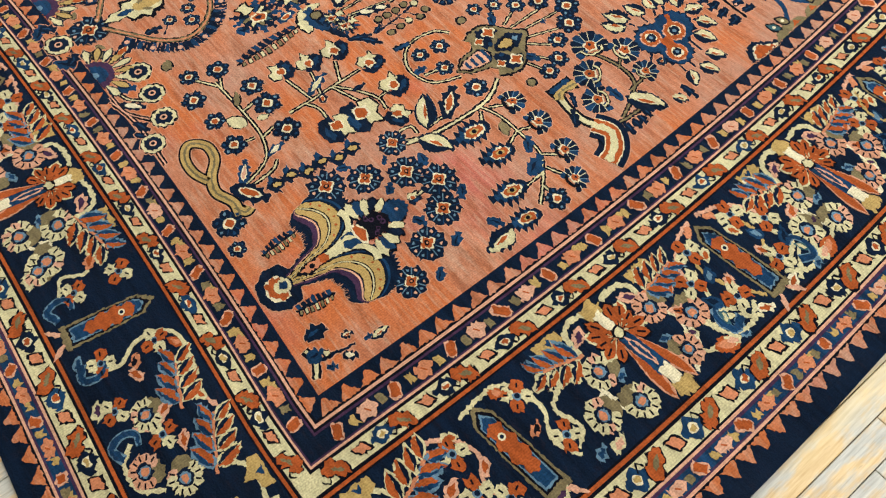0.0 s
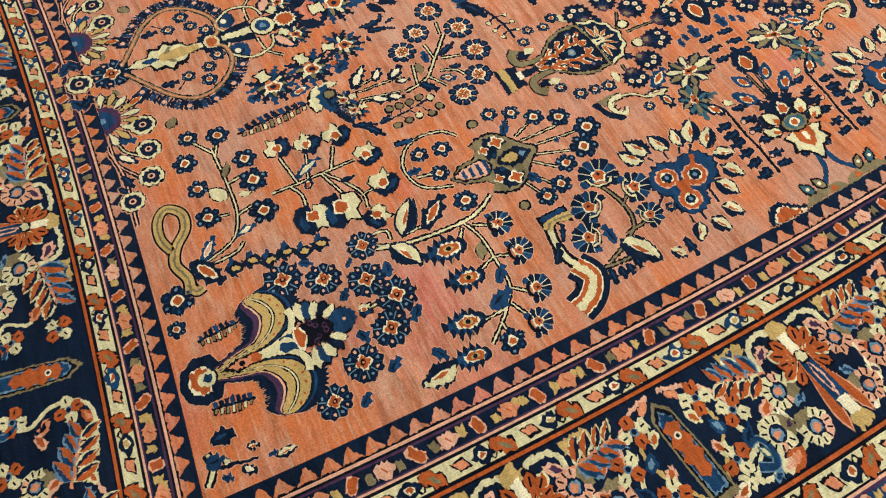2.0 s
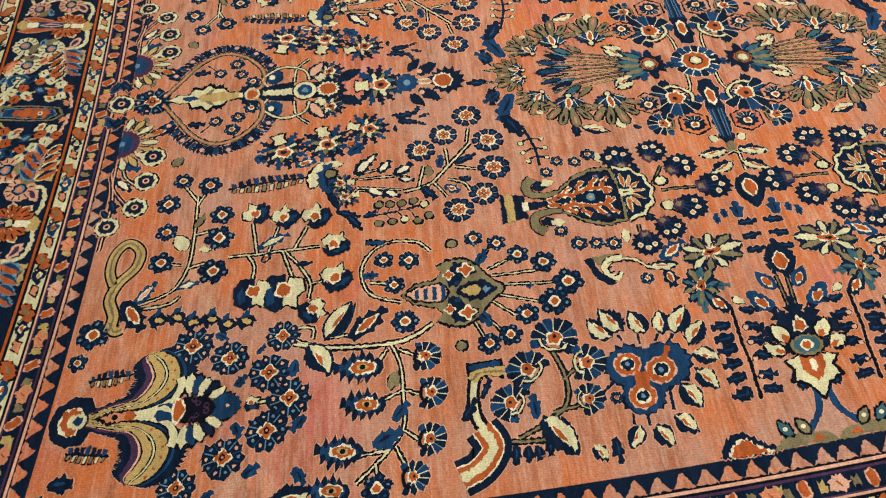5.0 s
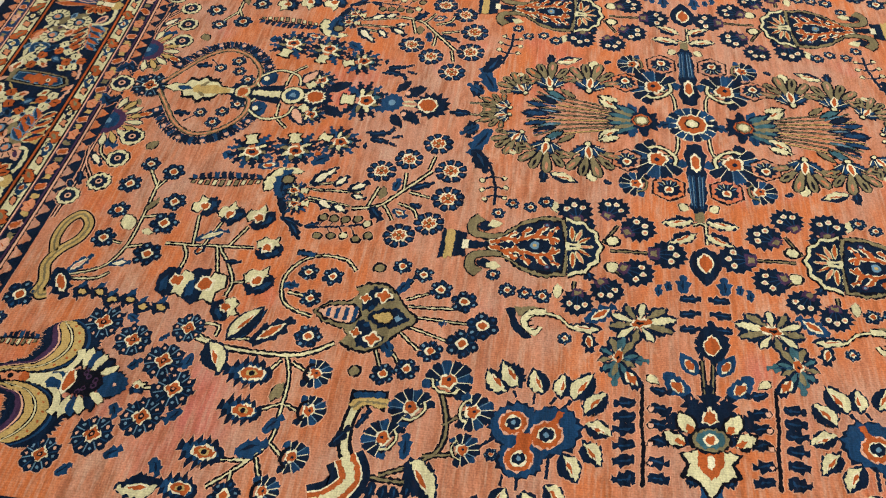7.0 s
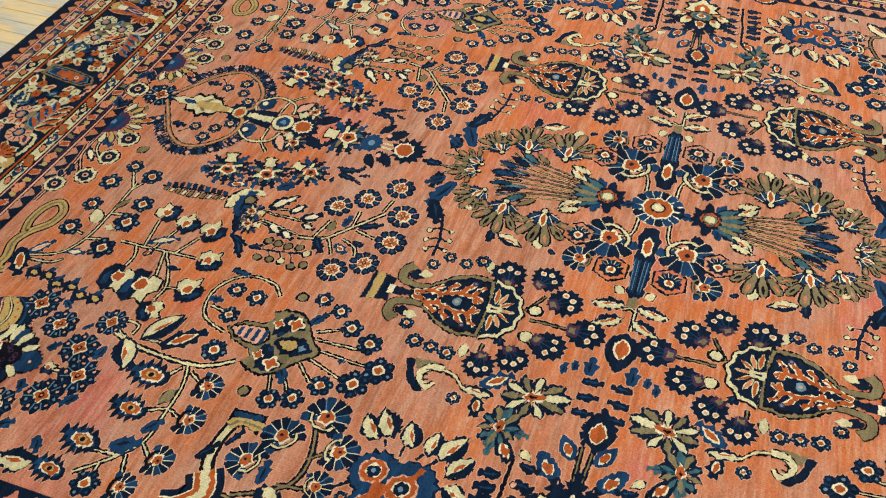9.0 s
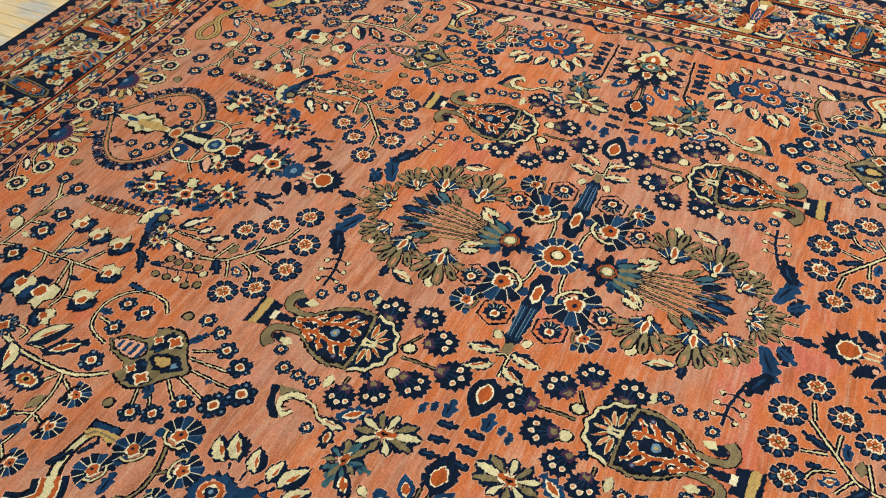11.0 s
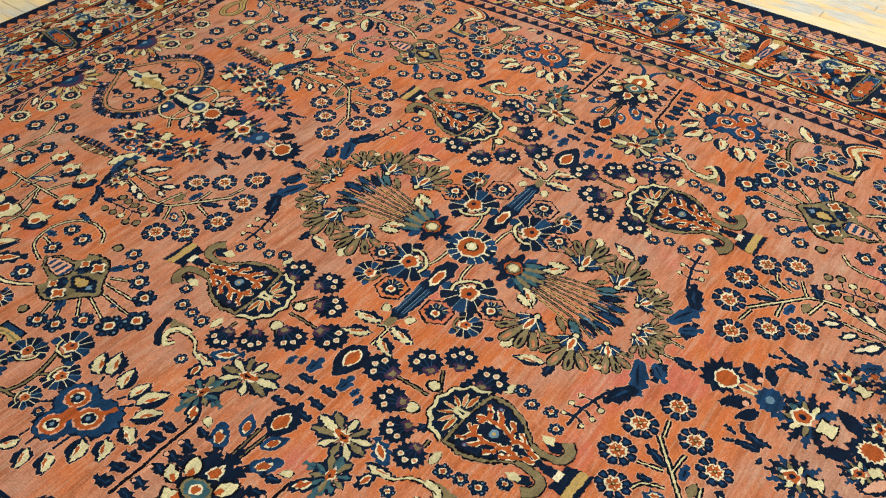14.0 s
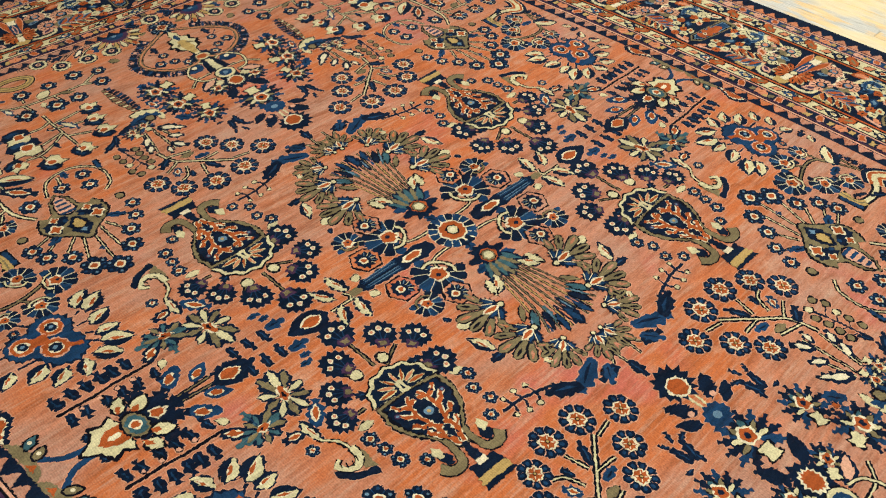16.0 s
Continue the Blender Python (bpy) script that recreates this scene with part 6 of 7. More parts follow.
leaf(-1.379, -0.652, -1.337, -0.591, 0.35, "B", "P")
leaf(-1.294, -0.613, -1.246, -0.600, 0.4, "B", "W")
leaf(-1.273, -0.446, -1.254, -0.407, 0.4, "O")
leaf(-1.285, -0.510, -1.314, -0.464, 0.6, "C")
leaf(-1.257, -0.507, -1.228, -0.515, 0.5, "C")
bud(-1.318, -0.298, 0.025)
bud(-1.252, -0.318, 0.029)
bud(-1.344, -0.370, 0.030)
bud(-1.215, -0.413, 0.029)
bud(-1.337, -0.455, 0.026)
bud(-1.215, -0.481, 0.034)
bud(-1.337, -0.541, 0.029)
bud(-1.219, -0.574, 0.034)
links_of_vine(-1.340, -0.684, -1.120, -0.716)
# branch of tulips
stem(-1.189, -0.538, -1.126, -0.536, -1.056, -0.531, -0.986, -0.527)
stem(-1.063, -0.534, -1.023, -0.587, -1.003, -0.629, -1.006, -0.666)
stem(-1.145, -0.537, -1.129, -0.569, -1.130, -0.608)
stem(-1.069, -0.532, -1.038, -0.623)
stem(-1.126, -0.534, -1.136, -0.478, -1.141, -0.447)
stem(-1.101, -0.534, -1.082, -0.462)
stem(-1.006, -0.629, -0.973, -0.622)
stem(-1.044, -0.530, -1.017, -0.468)
leaf(-1.127, -0.521, -1.056, -0.483, 0.3, "B", "C")
leaf(-1.113, -0.563, -1.098, -0.534, 0.6, "N", "R")
leaf(-1.038, -0.573, -1.000, -0.570, 0.4, "N")
tulip(-1.144, -0.446, -1.132, -0.384)
tulip(-1.089, -0.456, -1.050, -0.407)
tulip(-1.021, -0.461, -0.975, -0.411)
tulip(-1.122, -0.601, -1.128, -0.683)
tulip(-1.056, -0.597, -1.063, -0.694)
tulip(-1.008, -0.671, -0.979, -0.723)
tulip(-0.978, -0.633, -0.918, -0.597)
tulip(-0.982, -0.534, -0.921, -0.512)
# flowering vine below the pitcher
flower(-1.053, -0.753, 0.035)
stem(-1.030, -0.774, -0.945, -0.792, -0.832, -0.794, -0.783, -0.781, -0.744, -0.755, w=0.010)
stem(-0.992, -0.766, -0.993, -0.742, -1.025, -0.739, -1.027, -0.764, -0.992, -0.780)
stem(-0.920, -0.765, -0.968, -0.767)
petal(-0.966, -0.768, -0.916, -0.686, 0.42)
leaf(-0.918, -0.776, -0.841, -0.705, 0.42, "N", "R")
leaf(-0.938, -0.765, -0.907, -0.691, 0.2, "B")
bud(-0.802, -0.745, 0.030)
petal(-0.998, -0.779, -0.953, -0.849, 0.55)
stem(-0.832, -0.794, -0.812, -0.848, -0.807, -0.915, -0.806, -0.978, -0.837, -1.027, -0.893, -1.081)
stem(-0.806, -0.902, -0.866, -0.928)
stem(-0.839, -0.806, -0.860, -0.840)
stem(-0.835, -1.024, -0.901, -1.028)
stem(-0.809, -0.984, -0.778, -1.009)
stem(-0.821, -1.018, -0.800, -1.065)
stem(-0.810, -0.902, -0.777, -0.914)
stem(-0.816, -0.810, -0.776, -0.830)
stem(-0.860, -1.046, -0.852, -1.077)
eye_flower(-0.845, -0.847, -0.947, -0.839, 0.62)
eye_flower(-0.840, -0.932, -0.930, -0.917, 0.62)
eye_flower(-0.881, -1.023, -0.974, -1.008, 0.62)
eye_flower(-0.903, -1.096, -0.983, -1.080, 0.62)
half_flower(-0.790, -0.828, -0.732, -0.833, cup="K")
half_flower(-0.780, -0.913, -0.722, -0.913, cup="K")
half_flower(-0.783, -1.012, -0.727, -1.010, cup="K")
half_flower(-0.814, -1.082, -0.760, -1.079, cup="K")
bud(-0.855, -1.094, 0.029)
leaf(-0.865, -1.014, -0.809, -0.984, 0.55, "B")
leaf(-0.827, -0.965, -0.797, -0.930, 0.5, "B")
leaf(-0.833, -0.898, -0.818, -0.858, 0.5, "O")
petal(-0.976, -1.090, -1.052, -1.099, 0.55)
# pitcher with its spray of buds
vase(-0.811, -0.680, -0.589, -0.684)
bud(-0.645, -0.542, 0.022)
bud(-0.595, -0.561, 0.023)
bud(-0.552, -0.598, 0.026)
bud(-0.498, -0.625, 0.029)
bud(-0.452, -0.684, 0.035)
bud(-0.487, -0.732, 0.035)
bud(-0.548, -0.756, 0.027)
bud(-0.587, -0.803, 0.026)
bud(-0.631, -0.818, 0.026)
stem(-0.612, -0.649, -0.495, -0.645, w=0.004)
stem(-0.603, -0.674, -0.477, -0.683, w=0.004)
stem(-0.613, -0.696, -0.512, -0.731, w=0.004)
stem(-0.627, -0.708, -0.572, -0.755, w=0.004)
stem(-0.649, -0.732, -0.603, -0.793, w=0.004)
stem(-0.664, -0.747, -0.641, -0.801, w=0.004)
stem(-0.645, -0.612, -0.614, -0.576, w=0.004)
stem(-0.622, -0.632, -0.566, -0.606, w=0.004)
leaf(-0.650, -0.734, -0.625, -0.775, 0.5, "B")
leaf(-0.544, -0.684, -0.526, -0.687, 0.8, "B")
pod(-0.688, -0.817, 0.015, "O")
leaf(-0.644, -0.620, -0.619, -0.575, 0.4, "B")
stem(-0.743, -0.566, -0.773, -0.537, -0.837, -0.533, -0.878, -0.564, -0.894, -0.614, -0.872, -0.670, -0.808, -0.696)
stem(-0.876, -0.638, -0.839, -0.645, w=0.005)
bar(-0.885, -0.528, -0.841, -0.532, 0.4, "B", "K")
bud(-0.845, -0.581, 0.023)
bud(-0.790, -0.587, 0.024)
bud(-0.823, -0.650, 0.024)
leaf(-0.890, -0.620, -0.856, -0.620, 0.6, "B")
pod(-0.694, -0.551, 0.016, "O")
# crooked tree with open half-flowers
stem(-0.667, -0.897, -0.672, -0.944, -0.663, -0.990, -0.639, -1.012, w=0.022)
curl(-0.673, -0.899, -0.653, -0.882, -0.606, -0.886)
bar(-0.683, -0.870, -0.609, -0.866, 0.3, "B", "K")
leaf(-0.694, -0.984, -0.665, -0.939, 0.4, "N")
leaf(-0.656, -0.940, -0.635, -0.898, 0.3, "N")
stem(-0.660, -1.008, -0.620, -1.033, -0.559, -1.041, -0.514, -1.039, w=0.008, key="O")
stem(-0.591, -1.032, -0.542, -1.010, -0.494, -0.974, -0.488, -0.916, -0.508, -0.852, w=0.008, key="O")
stem(-0.521, -0.988, -0.461, -0.979, w=0.006, key="O")
stem(-0.495, -0.922, -0.459, -0.894, -0.433, -0.892, w=0.006, key="O")
half_flower(-0.571, -0.970, -0.633, -0.942)
half_flower(-0.536, -0.911, -0.590, -0.861)
half_flower(-0.512, -0.858, -0.486, -0.780)
half_flower(-0.475, -0.885, -0.405, -0.890)
half_flower(-0.475, -0.977, -0.421, -0.960)
leaf(-0.551, -0.996, -0.558, -0.944, 0.45, "B")
petal(-0.541, -0.995, -0.486, -1.074, 0.5)
spur(-0.660, -1.002, -0.640, -1.042, -0.664, -1.079, -0.701, -1.096)
leaf(-0.598, -1.046, -0.600, -1.082, 0.6, "N")
leaf(-0.577, -1.050, -0.576, -1.082, 0.6, "N")
leaf(-0.557, -1.050, -0.556, -1.082, 0.6, "N")
leaf(-0.535, -1.045, -0.535, -1.077, 0.6, "N")
# blue blossom in its wheel of petals
blue_eye(-0.355, -1.019, -0.308, -0.858)
petal(-0.383, -0.838, -0.427, -0.790, 0.6)
petal(-0.360, -0.824, -0.398, -0.767, 0.6)
petal(-0.315, -0.836, -0.338, -0.781, 0.6)
petal(-0.280, -0.842, -0.276, -0.788, 0.6)
petal(-0.258, -0.846, -0.222, -0.785, 0.6)
petal(-0.233, -0.874, -0.194, -0.826, 0.6)
petal(-0.230, -0.897, -0.180, -0.921, 0.6)
petal(-0.231, -0.938, -0.198, -0.983, 0.6)
petal(-0.266, -0.965, -0.238, -1.019, 0.6)
petal(-0.292, -1.030, -0.257, -1.070, 0.6)
petal(-0.332, -1.047, -0.307, -1.091, 0.6)
petal(-0.361, -1.040, -0.384, -1.082, 0.6)
twig(-0.364, -0.848, -0.372, -0.832)
twig(-0.330, -0.861, -0.330, -0.835)
twig(-0.299, -0.859, -0.289, -0.842)
twig(-0.270, -0.864, -0.260, -0.847)
twig(-0.292, -0.962, -0.292, -1.020)
twig(-0.371, -1.013, -0.371, -1.038)
twig(-0.345, -1.024, -0.343, -1.045)
twig(-0.376, -0.922, -0.421, -0.960)
bud(-0.396, -0.975, 0.014)
petal(-0.453, -1.067, -0.433, -1.100, 0.6)
leaf(-0.414, -1.056, -0.407, -1.110, 0.4, "N")
edge_bloom(-0.173, 0.055)
edge_bird(-0.061)
# pot flower on the long axis
pot_flower()
drop(0.010, -0.742, 0.010, -0.632, 0.62)
drop(-0.022, -0.772, -0.052, -0.716, 0.55, QUARTERS, "B")
drop(-0.040, -0.826, -0.085, -0.766, 0.55, QUARTERS, "B")
stem(0.011, -0.733, 0.006, -0.843, key="O")
twig(-0.020, -0.756, -0.003, -0.800, -0.002, -0.850)
twig(-0.036, -0.813, -0.013, -0.857)
twig(-.012, -1.02, -.02, -1.07, -.06, -1.12, w=0.014, key="B")
# dark branch with paired leaves
twig(-0.126, -0.800, -0.126, -0.887, -0.122, -0.934, -0.121, -1.023, w=0.008, key="K")
leaf(-0.137, -0.841, -0.181, -0.846, 0.62, "N")
leaf(-0.136, -0.873, -0.180, -0.878, 0.62, "N")
leaf(-0.136, -0.900, -0.180, -0.904, 0.62, "N")
leaf(-0.136, -0.935, -0.179, -0.942, 0.62, "N")
leaf(-0.136, -0.967, -0.178, -0.974, 0.62, "N")
leaf(-0.136, -1.005, -0.177, -1.012, 0.62, "N")
leaf(-0.112, -0.808, -0.070, -0.817, 0.6, "N")
leaf(-0.112, -0.850, -0.070, -0.858, 0.6, "N")
leaf(-0.112, -0.887, -0.071, -0.894, 0.6, "N")
leaf(-0.112, -0.922, -0.072, -0.930, 0.6, "N")
leaf(-0.113, -0.968, -0.073, -0.976, 0.6, "N")
leaf(-0.113, -1.003, -0.073, -1.010, 0.6, "N")
pod(-0.109, -0.855, 0.008, "P")
pod(-0.109, -0.891, 0.008, "P")
pod(-0.109, -0.932, 0.008, "P")
pod(-0.109, -0.974, 0.007, "P")
leaf(-0.142, -0.993, -0.152, -1.024, 0.9, "N")
leaf(-0.045, -1.005, -0.025, -1.019, 0.8, "N")
# star flower, cross flower and their bars
star_flower(-0.135, -0.648, 0.066, 12)
leaf(-0.053, -0.576, -0.006, -0.571, 0.5, "N")
leaf(-0.054, -0.616, -0.008, -0.612, 0.5, "N")
leaf(-0.055, -0.657, -0.009, -0.652, 0.5, "N")
leaf(-0.044, -0.560, -0.042, -0.509, 0.55, "B")
leaf(-0.074, -0.556, -0.074, -0.525, 0.55, "B")
leaf(-0.095, -0.570, -0.093, -0.539, 0.55, "B")
drop(-0.129, -0.813, -0.172, -0.754, 0.5, QUARTERS)
star_flower(-0.175, -0.739, 0.05, 80, ("T", "O"))
leaf(-0.175, -0.739, -0.112, -0.743, 0.35, "T")
leaf(-0.179, -0.746, -0.180, -0.805, 0.35, "T")
leaf(-0.175, -0.733, -0.173, -0.697, 0.35, "T")
leaf(-0.118, -0.779, -0.095, -0.796, 0.6, "C")
# bird leaf
bird(-0.392, -0.656, -0.290, -0.664)
bud(-0.283, -0.700, 0.016)
leaf(-0.243, -0.655, -0.184, -0.605, 0.5, "B", "R")
leaf(-0.238, -0.679, -0.230, -0.731, 0.55, "N", "R")
petal(-0.212, -0.673, -0.278, -0.666, 0.3)
# heart palmette with its grapes
heart_palmette(-0.510, -0.462, -0.207, -0.442)
bud(-0.424, -0.327, 0.017)
bud(-0.383, -0.335, 0.017)
bud(-0.348, -0.314, 0.019)
bud(-0.455, -0.361, 0.017)
bud(-0.412, -0.584, 0.020)
bud(-0.374, -0.588, 0.018)
bud(-0.337, -0.594, 0.020)
bud(-0.447, -0.544, 0.017)
grape_flower(-0.280, -0.333, 0.039, 100)
grape_flower(-0.194, -0.320, 0.036, 60)
grape_flower(-0.137, -0.376, 0.039, 30)
grape_flower(-0.142, -0.509, 0.038, -20)
grape_flower(-0.203, -0.566, 0.035, -60)
grape_flower(-0.263, -0.603, 0.034, -90)
grape_flower(-0.073, -0.450, 0.041, 0)
stem(-0.200, -0.450, -0.117, -0.449, w=0.006, key="O")
pod(-0.194, -0.421, 0.019, "C")
pod(-0.193, -0.498, 0.019, "C")
stem(-0.214, -0.427, -0.182, -0.372, w=0.005, key="O")
stem(-0.205, -0.491, -0.173, -0.520, w=0.005, key="O")
stem(-0.280, -0.383, -0.281, -0.362, w=0.005, key="O")
stem(-0.272, -0.546, -0.273, -0.569, w=0.005, key="O")
leaf(-0.254, -0.397, -0.242, -0.357, 0.7, "N")
leaf(-0.249, -0.512, -0.235, -0.542, 0.7, "N")
leaf(-0.322, -0.343, -0.331, -0.308, 0.5, "C")
leaf(-0.306, -0.557, -0.306, -0.595, 0.5, "C")
# drop and bar on the long axis, and their leaves
drop(0.006, -0.418, 0.006, -0.535, 0.60)
blossom_bar()
stem(0.012, -0.342, 0.013, -0.411, maps=ENDS)
petal(-0.014, -0.340, -0.084, -0.352, 0.42)
petal(-0.010, -0.380, -0.070, -0.414, 0.42)
stem(0.003, -0.345, -0.016, -0.354)
leaf(-0.024, -0.305, -0.046, -0.290, 0.8, "C")
# medallion: rosette, sheaf of stalks, fans
centre()
bouquet()
fan(-0.258, -0.096, -0.247, -0.230)
fan(-0.356, -0.093, -0.374, -0.221)
fan(-0.419, -0.072, -0.476, -0.157)
fan(-0.454, -0.012, -0.540, -0.034)
half_flower(-0.053, -0.098, -0.131, -0.186, cup="C")
half_flower(-0.110, -0.238, -0.178, -0.222, cup="O")
hexring(-0.163, -0.151, 0.042)
hexring(-0.066, -0.238, 0.045)
stem(-0.037, -0.051, -0.046, -0.114, -0.088, -0.128, w=0.006)
petal(-0.231, -0.079, -0.182, -0.042, 0.5)
petal(-0.344, -0.216, -0.281, -0.241, 0.4)
petal(-0.426, -0.152, -0.456, -0.143, 0.6)
leaf(-0.247, -0.234, -0.245, -0.195, 0.6, "C")
leaf(-0.361, -0.208, -0.358, -0.250, 0.6, "N")
leaf(-0.199, -0.238, -0.217, -0.227, 0.7, "N")
leaf(-0.051, 0.001, -0.087, -0.018, 0.6, "B", "", SIDES)
leaf(-0.499, -0.071, -0.545, -0.173, 0.35, "B")
leaf(-0.533, -0.151, -0.495, -0.232, 0.45, "N")
leaf(-0.549, -0.048, -0.555, -0.113, 0.5, "N")
leaf(-0.557, -0.019, -0.612, -0.021, 0.45, "N", "", SIDES)
leaf(-0.529, -0.063, -0.576, -0.100, 0.4, "B")
stem(-0.519, -0.030, -0.561, -0.071, w=0.003)
stem(-0.516, -0.025, -0.564, -0.022, w=0.003)
leaf(-0.526, -0.187, -0.510, -0.205, 0.8, "C")
twig(-0.490, -0.202, -0.470, -0.277, -0.467, -0.336, w=0.008)
twig(-0.501, -0.254, -0.480, -0.244, -0.452, -0.247, w=0.006)
twig(-0.497, -0.287, -0.476, -0.278, -0.449, -0.280, w=0.006)
twig(-0.494, -0.317, -0.473, -0.307, -0.446, -0.310, w=0.006)
pod(-0.503, -0.258, 0.008, "C")
pod(-0.450, -0.246, 0.008, "C")
pod(-0.500, -0.290, 0.008, "C")
pod(-0.445, -0.278, 0.008, "C")
pod(-0.491, -0.320, 0.008, "C")
pod(-0.446, -0.311, 0.008, "C")
# branch of rosettes
rosette(-0.748, -0.254, 0.036)
rosette(-0.688, -0.206, 0.035)
rosette(-0.624, -0.143, 0.037)
rosette(-0.581, -0.236, 0.039)
rosette(-0.576, -0.329, 0.039)
rosette(-0.608, -0.411, 0.035)
rosette(-0.670, -0.454, 0.036)
stem(-0.795, -0.384, -0.734, -0.368, -0.689, -0.319, -0.626, -0.241, w=0.008)
stem(-0.684, -0.310, -0.687, -0.253)
stem(-0.758, -0.371, -0.743, -0.307)
stem(-0.722, -0.363, -0.693, -0.410)
stem(-0.669, -0.317, -0.619, -0.330)
stem(-0.689, -0.356, -0.653, -0.370, -0.638, -0.395)
stem(-0.634, -0.238, -0.625, -0.188)
leaf(-0.671, -0.308, -0.614, -0.278, 0.35, "N")
leaf(-0.754, -0.372, -0.718, -0.416, 0.5, "N")
leaf(-0.732, -0.346, -0.733, -0.306, 0.5, "O")
leaf(-0.699, -0.375, -0.662, -0.398, 0.6, "B", "R")
leaf(-0.663, -0.353, -0.634, -0.364, 0.6, "N")
leaf(-0.706, -0.318, -0.700, -0.274, 0.5, "B")
# blue bird head with pods and a bunch of berries
leaf(-1.013, -0.351, -0.984, -0.269, 0.45, "C")
leaf(-0.971, -0.369, -0.975, -0.275, 0.5, "B")
pod(-0.966, -0.309, 0.019, "O")
leaf(-0.982, -0.276, -0.935, -0.280, 0.4, "C")
olive_flower(-0.910, -0.340, -0.967, -0.346)
olive_flower(-0.899, -0.382, -0.956, -0.389)
leaf(-0.980, -0.342, -0.945, -0.428, 0.18, "N")
leaf(-0.929, -0.439, -0.892, -0.491, 0.35, "N")
stem(-0.911, -0.334, -0.850, -0.333, -0.783, -0.330, w=0.004)
stem(-0.905, -0.361, -0.800, -0.377, w=0.004)
stem(-0.911, -0.321, -0.837, -0.302, w=0.004)
stem(-0.903, -0.370, -0.841, -0.373, w=0.003)
leaf(-0.908, -0.321, -0.866, -0.263, 0.5, "N", "W")
leaf(-0.881, -0.288, -0.855, -0.252, 0.5, "N", "W")
leaf(-0.853, -0.319, -0.821, -0.278, 0.5, "N", "W")
leaf(-0.817, -0.330, -0.769, -0.295, 0.5, "N", "W")
leaf(-0.807, -0.342, -0.765, -0.350, 0.5, "N", "W")
leaf(-0.884, -0.363, -0.836, -0.393, 0.5, "N", "W")
leaf(-0.843, -0.376, -0.801, -0.400, 0.5, "N", "W")
twig(-0.889, -0.452, -0.824, -0.445, -0.746, -0.429, w=0.006)
leaf(-0.891, -0.452, -0.859, -0.438, 0.5, "N")
leaf(-0.954, -0.429, -0.895, -0.452, 0.3, "N")
pod(-0.853, -0.420, 0.013, "O")
pod(-0.827, -0.421, 0.013, "O")
pod(-0.801, -0.420, 0.013, "O")
pod(-0.773, -0.415, 0.013, "O")
pod(-0.749, -0.428, 0.013, "C")
pod(-0.854, -0.475, 0.013, "O")
pod(-0.823, -0.472, 0.013, "O")
pod(-0.795, -0.469, 0.013, "C")
pod(-0.765, -0.476, 0.013, "O")
pod(-0.739, -0.463, 0.013, "O")
twig(-0.854, -0.431, -0.857, -0.446, w=0.003)
twig(-0.829, -0.431, -0.833, -0.444, w=0.003)
twig(-0.803, -0.430, -0.807, -0.441, w=0.003)
twig(-0.774, -0.425, -0.778, -0.438, w=0.003)
twig(-0.829, -0.462, -0.840, -0.445, w=0.003)
twig(-0.801, -0.459, -0.812, -0.442, w=0.003)
twig(-0.771, -0.466, -0.784, -0.439, w=0.003)
comb(-1.201, -0.334, -1.027, -0.315, 10, 0.12)
# flowers between the heart ring and the branch
heart_ring()
axis_chain()
flower(-1.429, 0.0, 0.052, SIDES)
olive_flower(-1.099, -0.165, -1.068, -0.270)
olive_flower(-0.990, -0.149, -0.962, -0.254)
olive_flower(-0.922, -0.149, -0.829, -0.176)
leaf(-1.053, -0.274, -1.001, -0.259, 0.6, "B", "R")
leaf(-0.925, -0.250, -0.879, -0.210, 0.5, "B")
leaf(-0.911, -0.205, -0.922, -0.220, 0.8, "R")
leaf(-0.802, -0.132, -0.748, -0.113, 0.45, "N")
leaf(-0.799, -0.146, -0.748, -0.151, 0.45, "N")
leaf(-0.753, -0.122, -0.742, -0.091, 0.45, "N")
leaf(-0.744, -0.134, -0.716, -0.126, 0.45, "N")
leaf(-0.748, -0.151, -0.728, -0.165, 0.45, "N")
leaf(-0.804, -0.157, -0.806, -0.182, 0.45, "N")
leaf(-0.782, -0.123, -0.812, -0.120, 0.45, "N")
stem(-1.021, -0.129, -1.054, -0.090, -1.061, -0.036, w=0.006)
stem(-0.939, -0.077, -0.986, -0.038, w=0.006)
olive_flower(-1.000, -0.040, -0.943, -0.093)
bud(-1.215, -0.129, 0.022)
bud(-1.202, -0.085, 0.020)
bud(-1.258, -0.095, 0.019)
bud(-1.170, -0.052, 0.021)
twig(-1.211, -0.144, -1.206, -0.171, w=0.004)
twig(-1.293, -0.132, -1.266, -0.103, w=0.004)
leaf(-1.331, -0.099, -1.284, -0.105, 0.5, "N")
leaf(-1.187, -0.162, -1.152, -0.133, 0.5, "B")
drop(-1.430, -0.132, -1.360, -0.103, 0.45, QUARTERS)
leaf(-1.151, -0.232, -1.123, -0.253, 0.8, "B")
leaf(-1.350, -0.248, -1.329, -0.215, 0.6, "O")
leaf(-1.470, -0.077, -1.432, -0.111, 0.5, "O")
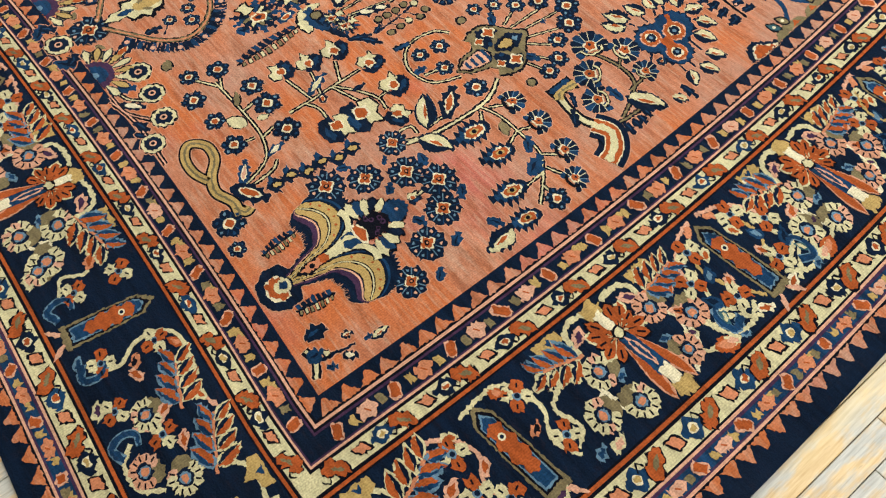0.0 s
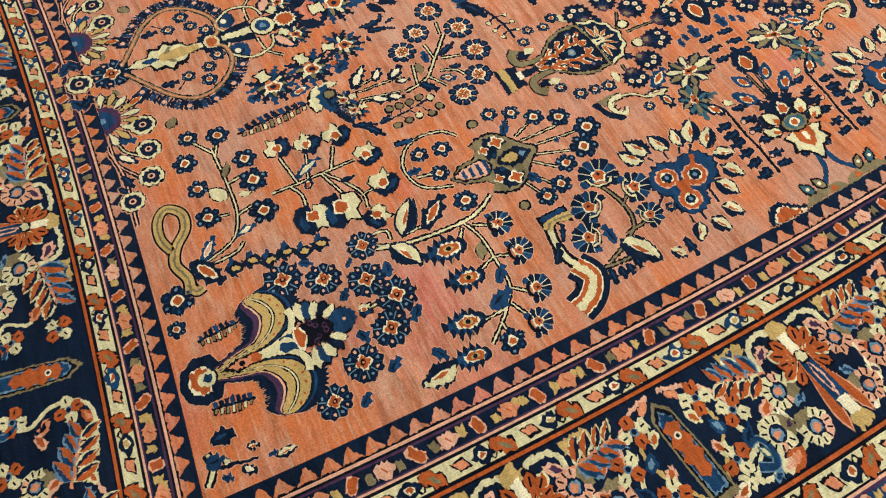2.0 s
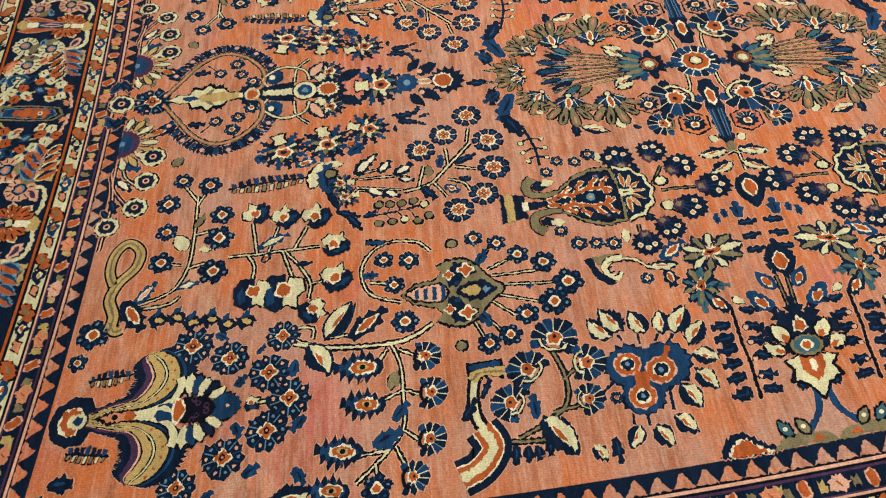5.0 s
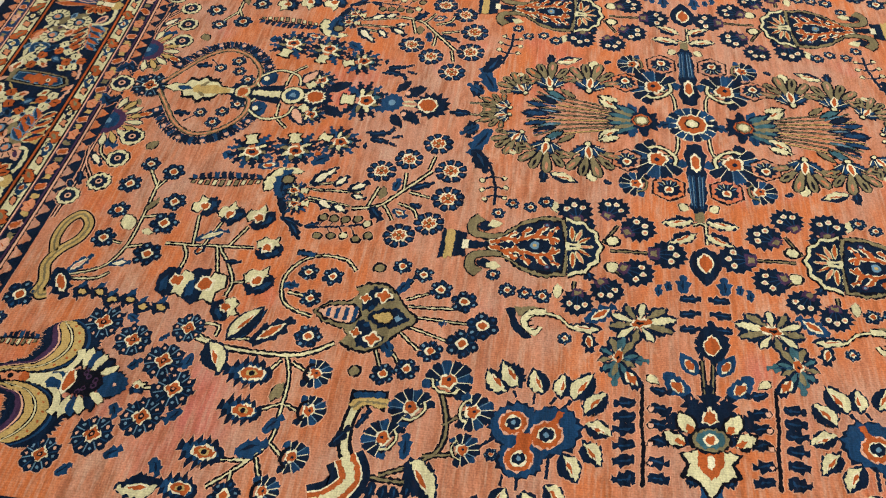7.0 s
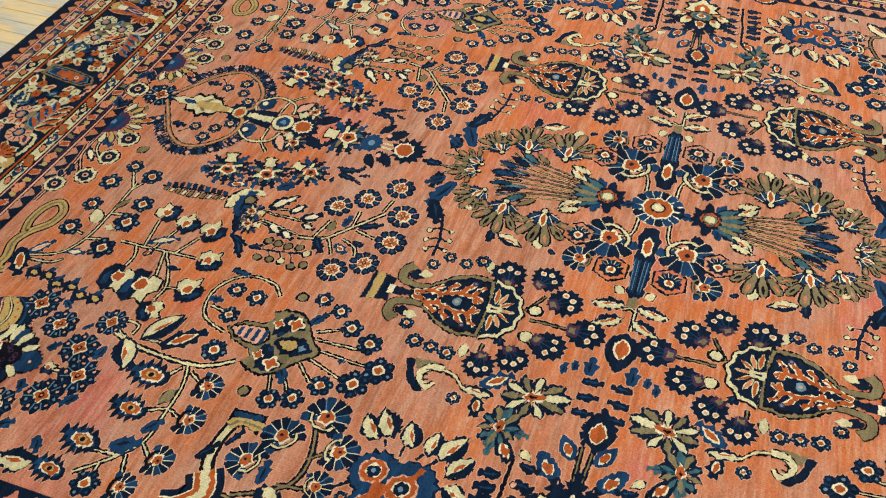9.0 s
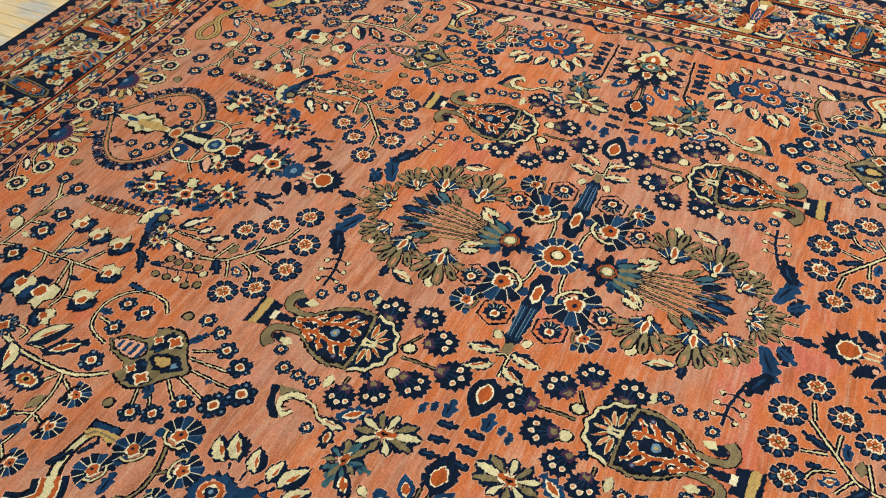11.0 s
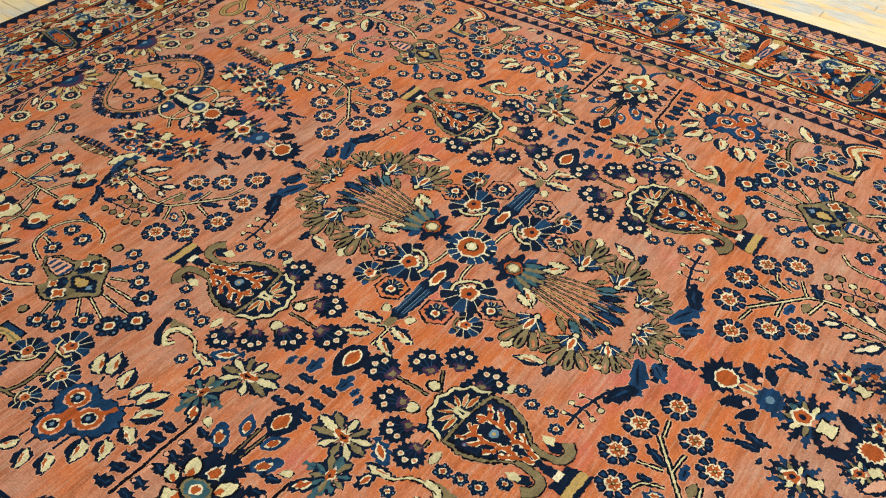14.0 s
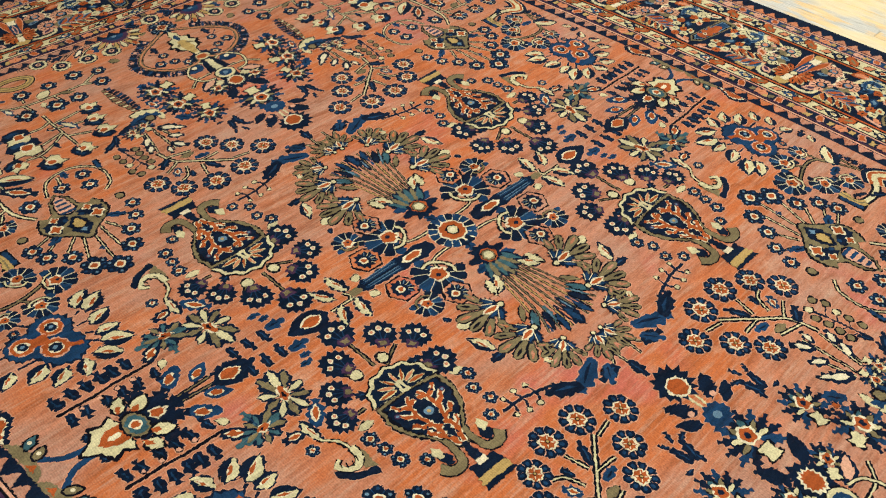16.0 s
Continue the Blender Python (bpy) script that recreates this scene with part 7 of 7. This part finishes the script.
# flowers along the short edge of the field
half_sun(-0.154, 0.10)
round_flower(-1.403, -0.207, 0.033)
round_flower(-1.409, -0.289, 0.031)
round_flower(-1.423, -0.372, 0.031)
round_flower(-1.478, -0.427, 0.030)
stem(-1.489, -0.239, -1.485, -0.305, -1.449, -0.361, key="P")
stem(-1.472, -0.231, -1.462, -0.271, -1.433, -0.299)
leaf(-1.468, -0.223, -1.430, -0.250, 0.6, "B")
leaf(-1.485, -0.274, -1.439, -0.321, 0.4, "N", "W")
leaf(-1.483, -0.343, -1.467, -0.388, 0.5, "N")
round_flower(-1.510, 0.0, 0.036, SIDES)
leaf(-1.547, -0.048, -1.510, -0.096, 0.5, "B")
leaf(-1.522, 0.087, -1.490, 0.054, 0.7, "N")
leaf(-1.443, -0.061, -1.428, -0.085, 0.5, "O")
leaf(-1.499, -0.377, -1.480, -0.402, 0.5, "N")
stem(-1.497, -0.254, -1.480, -0.351, -1.483, -0.497, key="P", w=0.006)
# small things in the corner
leaf(-1.458, -1.033, -1.410, -1.028, 0.7, "N")
leaf(-1.475, -1.070, -1.438, -1.071, 0.8, "B")
stem(-1.469, -1.050, -1.463, -1.080, -1.479, -1.109, w=0.012)
twig(-1.459, -1.083, -1.411, -1.089, -1.382, -1.095, w=0.007)
pod(-1.437, -1.079, 0.008, "C")
leaf(-1.397, -1.068, -1.373, -1.072, 0.7, "N", "R")
leaf(-1.415, -1.100, -1.389, -1.115, 0.6, "N", "W")
leaf(-1.364, -1.097, -1.343, -1.100, 0.7, "B")
petal(-1.350, -1.106, -1.311, -1.104, 0.4)
leaf(-1.452, -1.103, -1.432, -1.111, 0.7, "B")


# ---------------------------------------------------------------- floorboards, last
def boards():
    """Narrow strip boards along the room, butted end to end; those beside the rug are pieces of their own."""
    pick = random.Random(3)
    wide, gap = 0.057, 0.0016
    rows = int((Y1 - Y0) / wide)
    rest_v, rest_f = [], []
    parent = bpy.data.objects["floor"]
    made = 0
    shapes = {}
    for r in range(rows):
        y = Y0 + r * wide
        x = X0 - pick.uniform(0.0, 1.2)
        while x < X1:
            long = pick.choice((0.6, 0.8, 1.0, 1.2, 1.5))
            a, b = max(x, X0), min(x + long, X1)
            x += long
            if b - a < 0.05:
                continue
            z = -0.0006 * pick.random()
            near_rug = (-2.95 < y < -1.60 and a < 1.0 and b > -2.6) or (1.45 < y < 2.5 and b > -0.2 and a < 2.6) or (-0.6 < y < 2.2 and b < -1.85 and b > -3.6) or (-1.7 < y < -0.6 and b < -1.95 and b > -3)
            c = 0.0012
            v = [(gap / 2, gap / 2, -0.018), (b - a - gap / 2, gap / 2, -0.018), (b - a - gap / 2, wide - gap / 2, -0.018), (gap / 2, wide - gap / 2, -0.018)]
            v += [(p, q, -c) for p, q, _ in v]
            v += [(gap / 2 + c, gap / 2 + c, 0), (b - a - gap / 2 - c, gap / 2 + c, 0), (b - a - gap / 2 - c, wide - gap / 2 - c, 0), (gap / 2 + c, wide - gap / 2 - c, 0)]
            f = [(8, 9, 10, 11)] + [(4 + i, 4 + (i + 1) % 4, 8 + (i + 1) % 4, 8 + i) for i in range(4)] + [(i, (i + 1) % 4, 4 + (i + 1) % 4, 4 + i) for i in range(4)]
            if near_rug and made < 300:
                made += 1
                key = round(b - a, 4)
                if key not in shapes:
                    shapes[key] = mesh_of("board", v, f, [BOARD])
                ob = new("board", shapes[key])
                ob.location = (a, y, z - 0.0002)
                ob.parent = parent
            else:
                o = len(rest_v)
                rest_v += [(p + a, q + y, w + z - 0.0002) for p, q, w in v]
                rest_f += [tuple(o + i for i in face) for face in f]
    ob = new("boards_beyond", mesh_of("boards_beyond", rest_v, rest_f, [BOARD]))
    ob.parent = parent
    tagged(ob, kind="stuff")


boards()
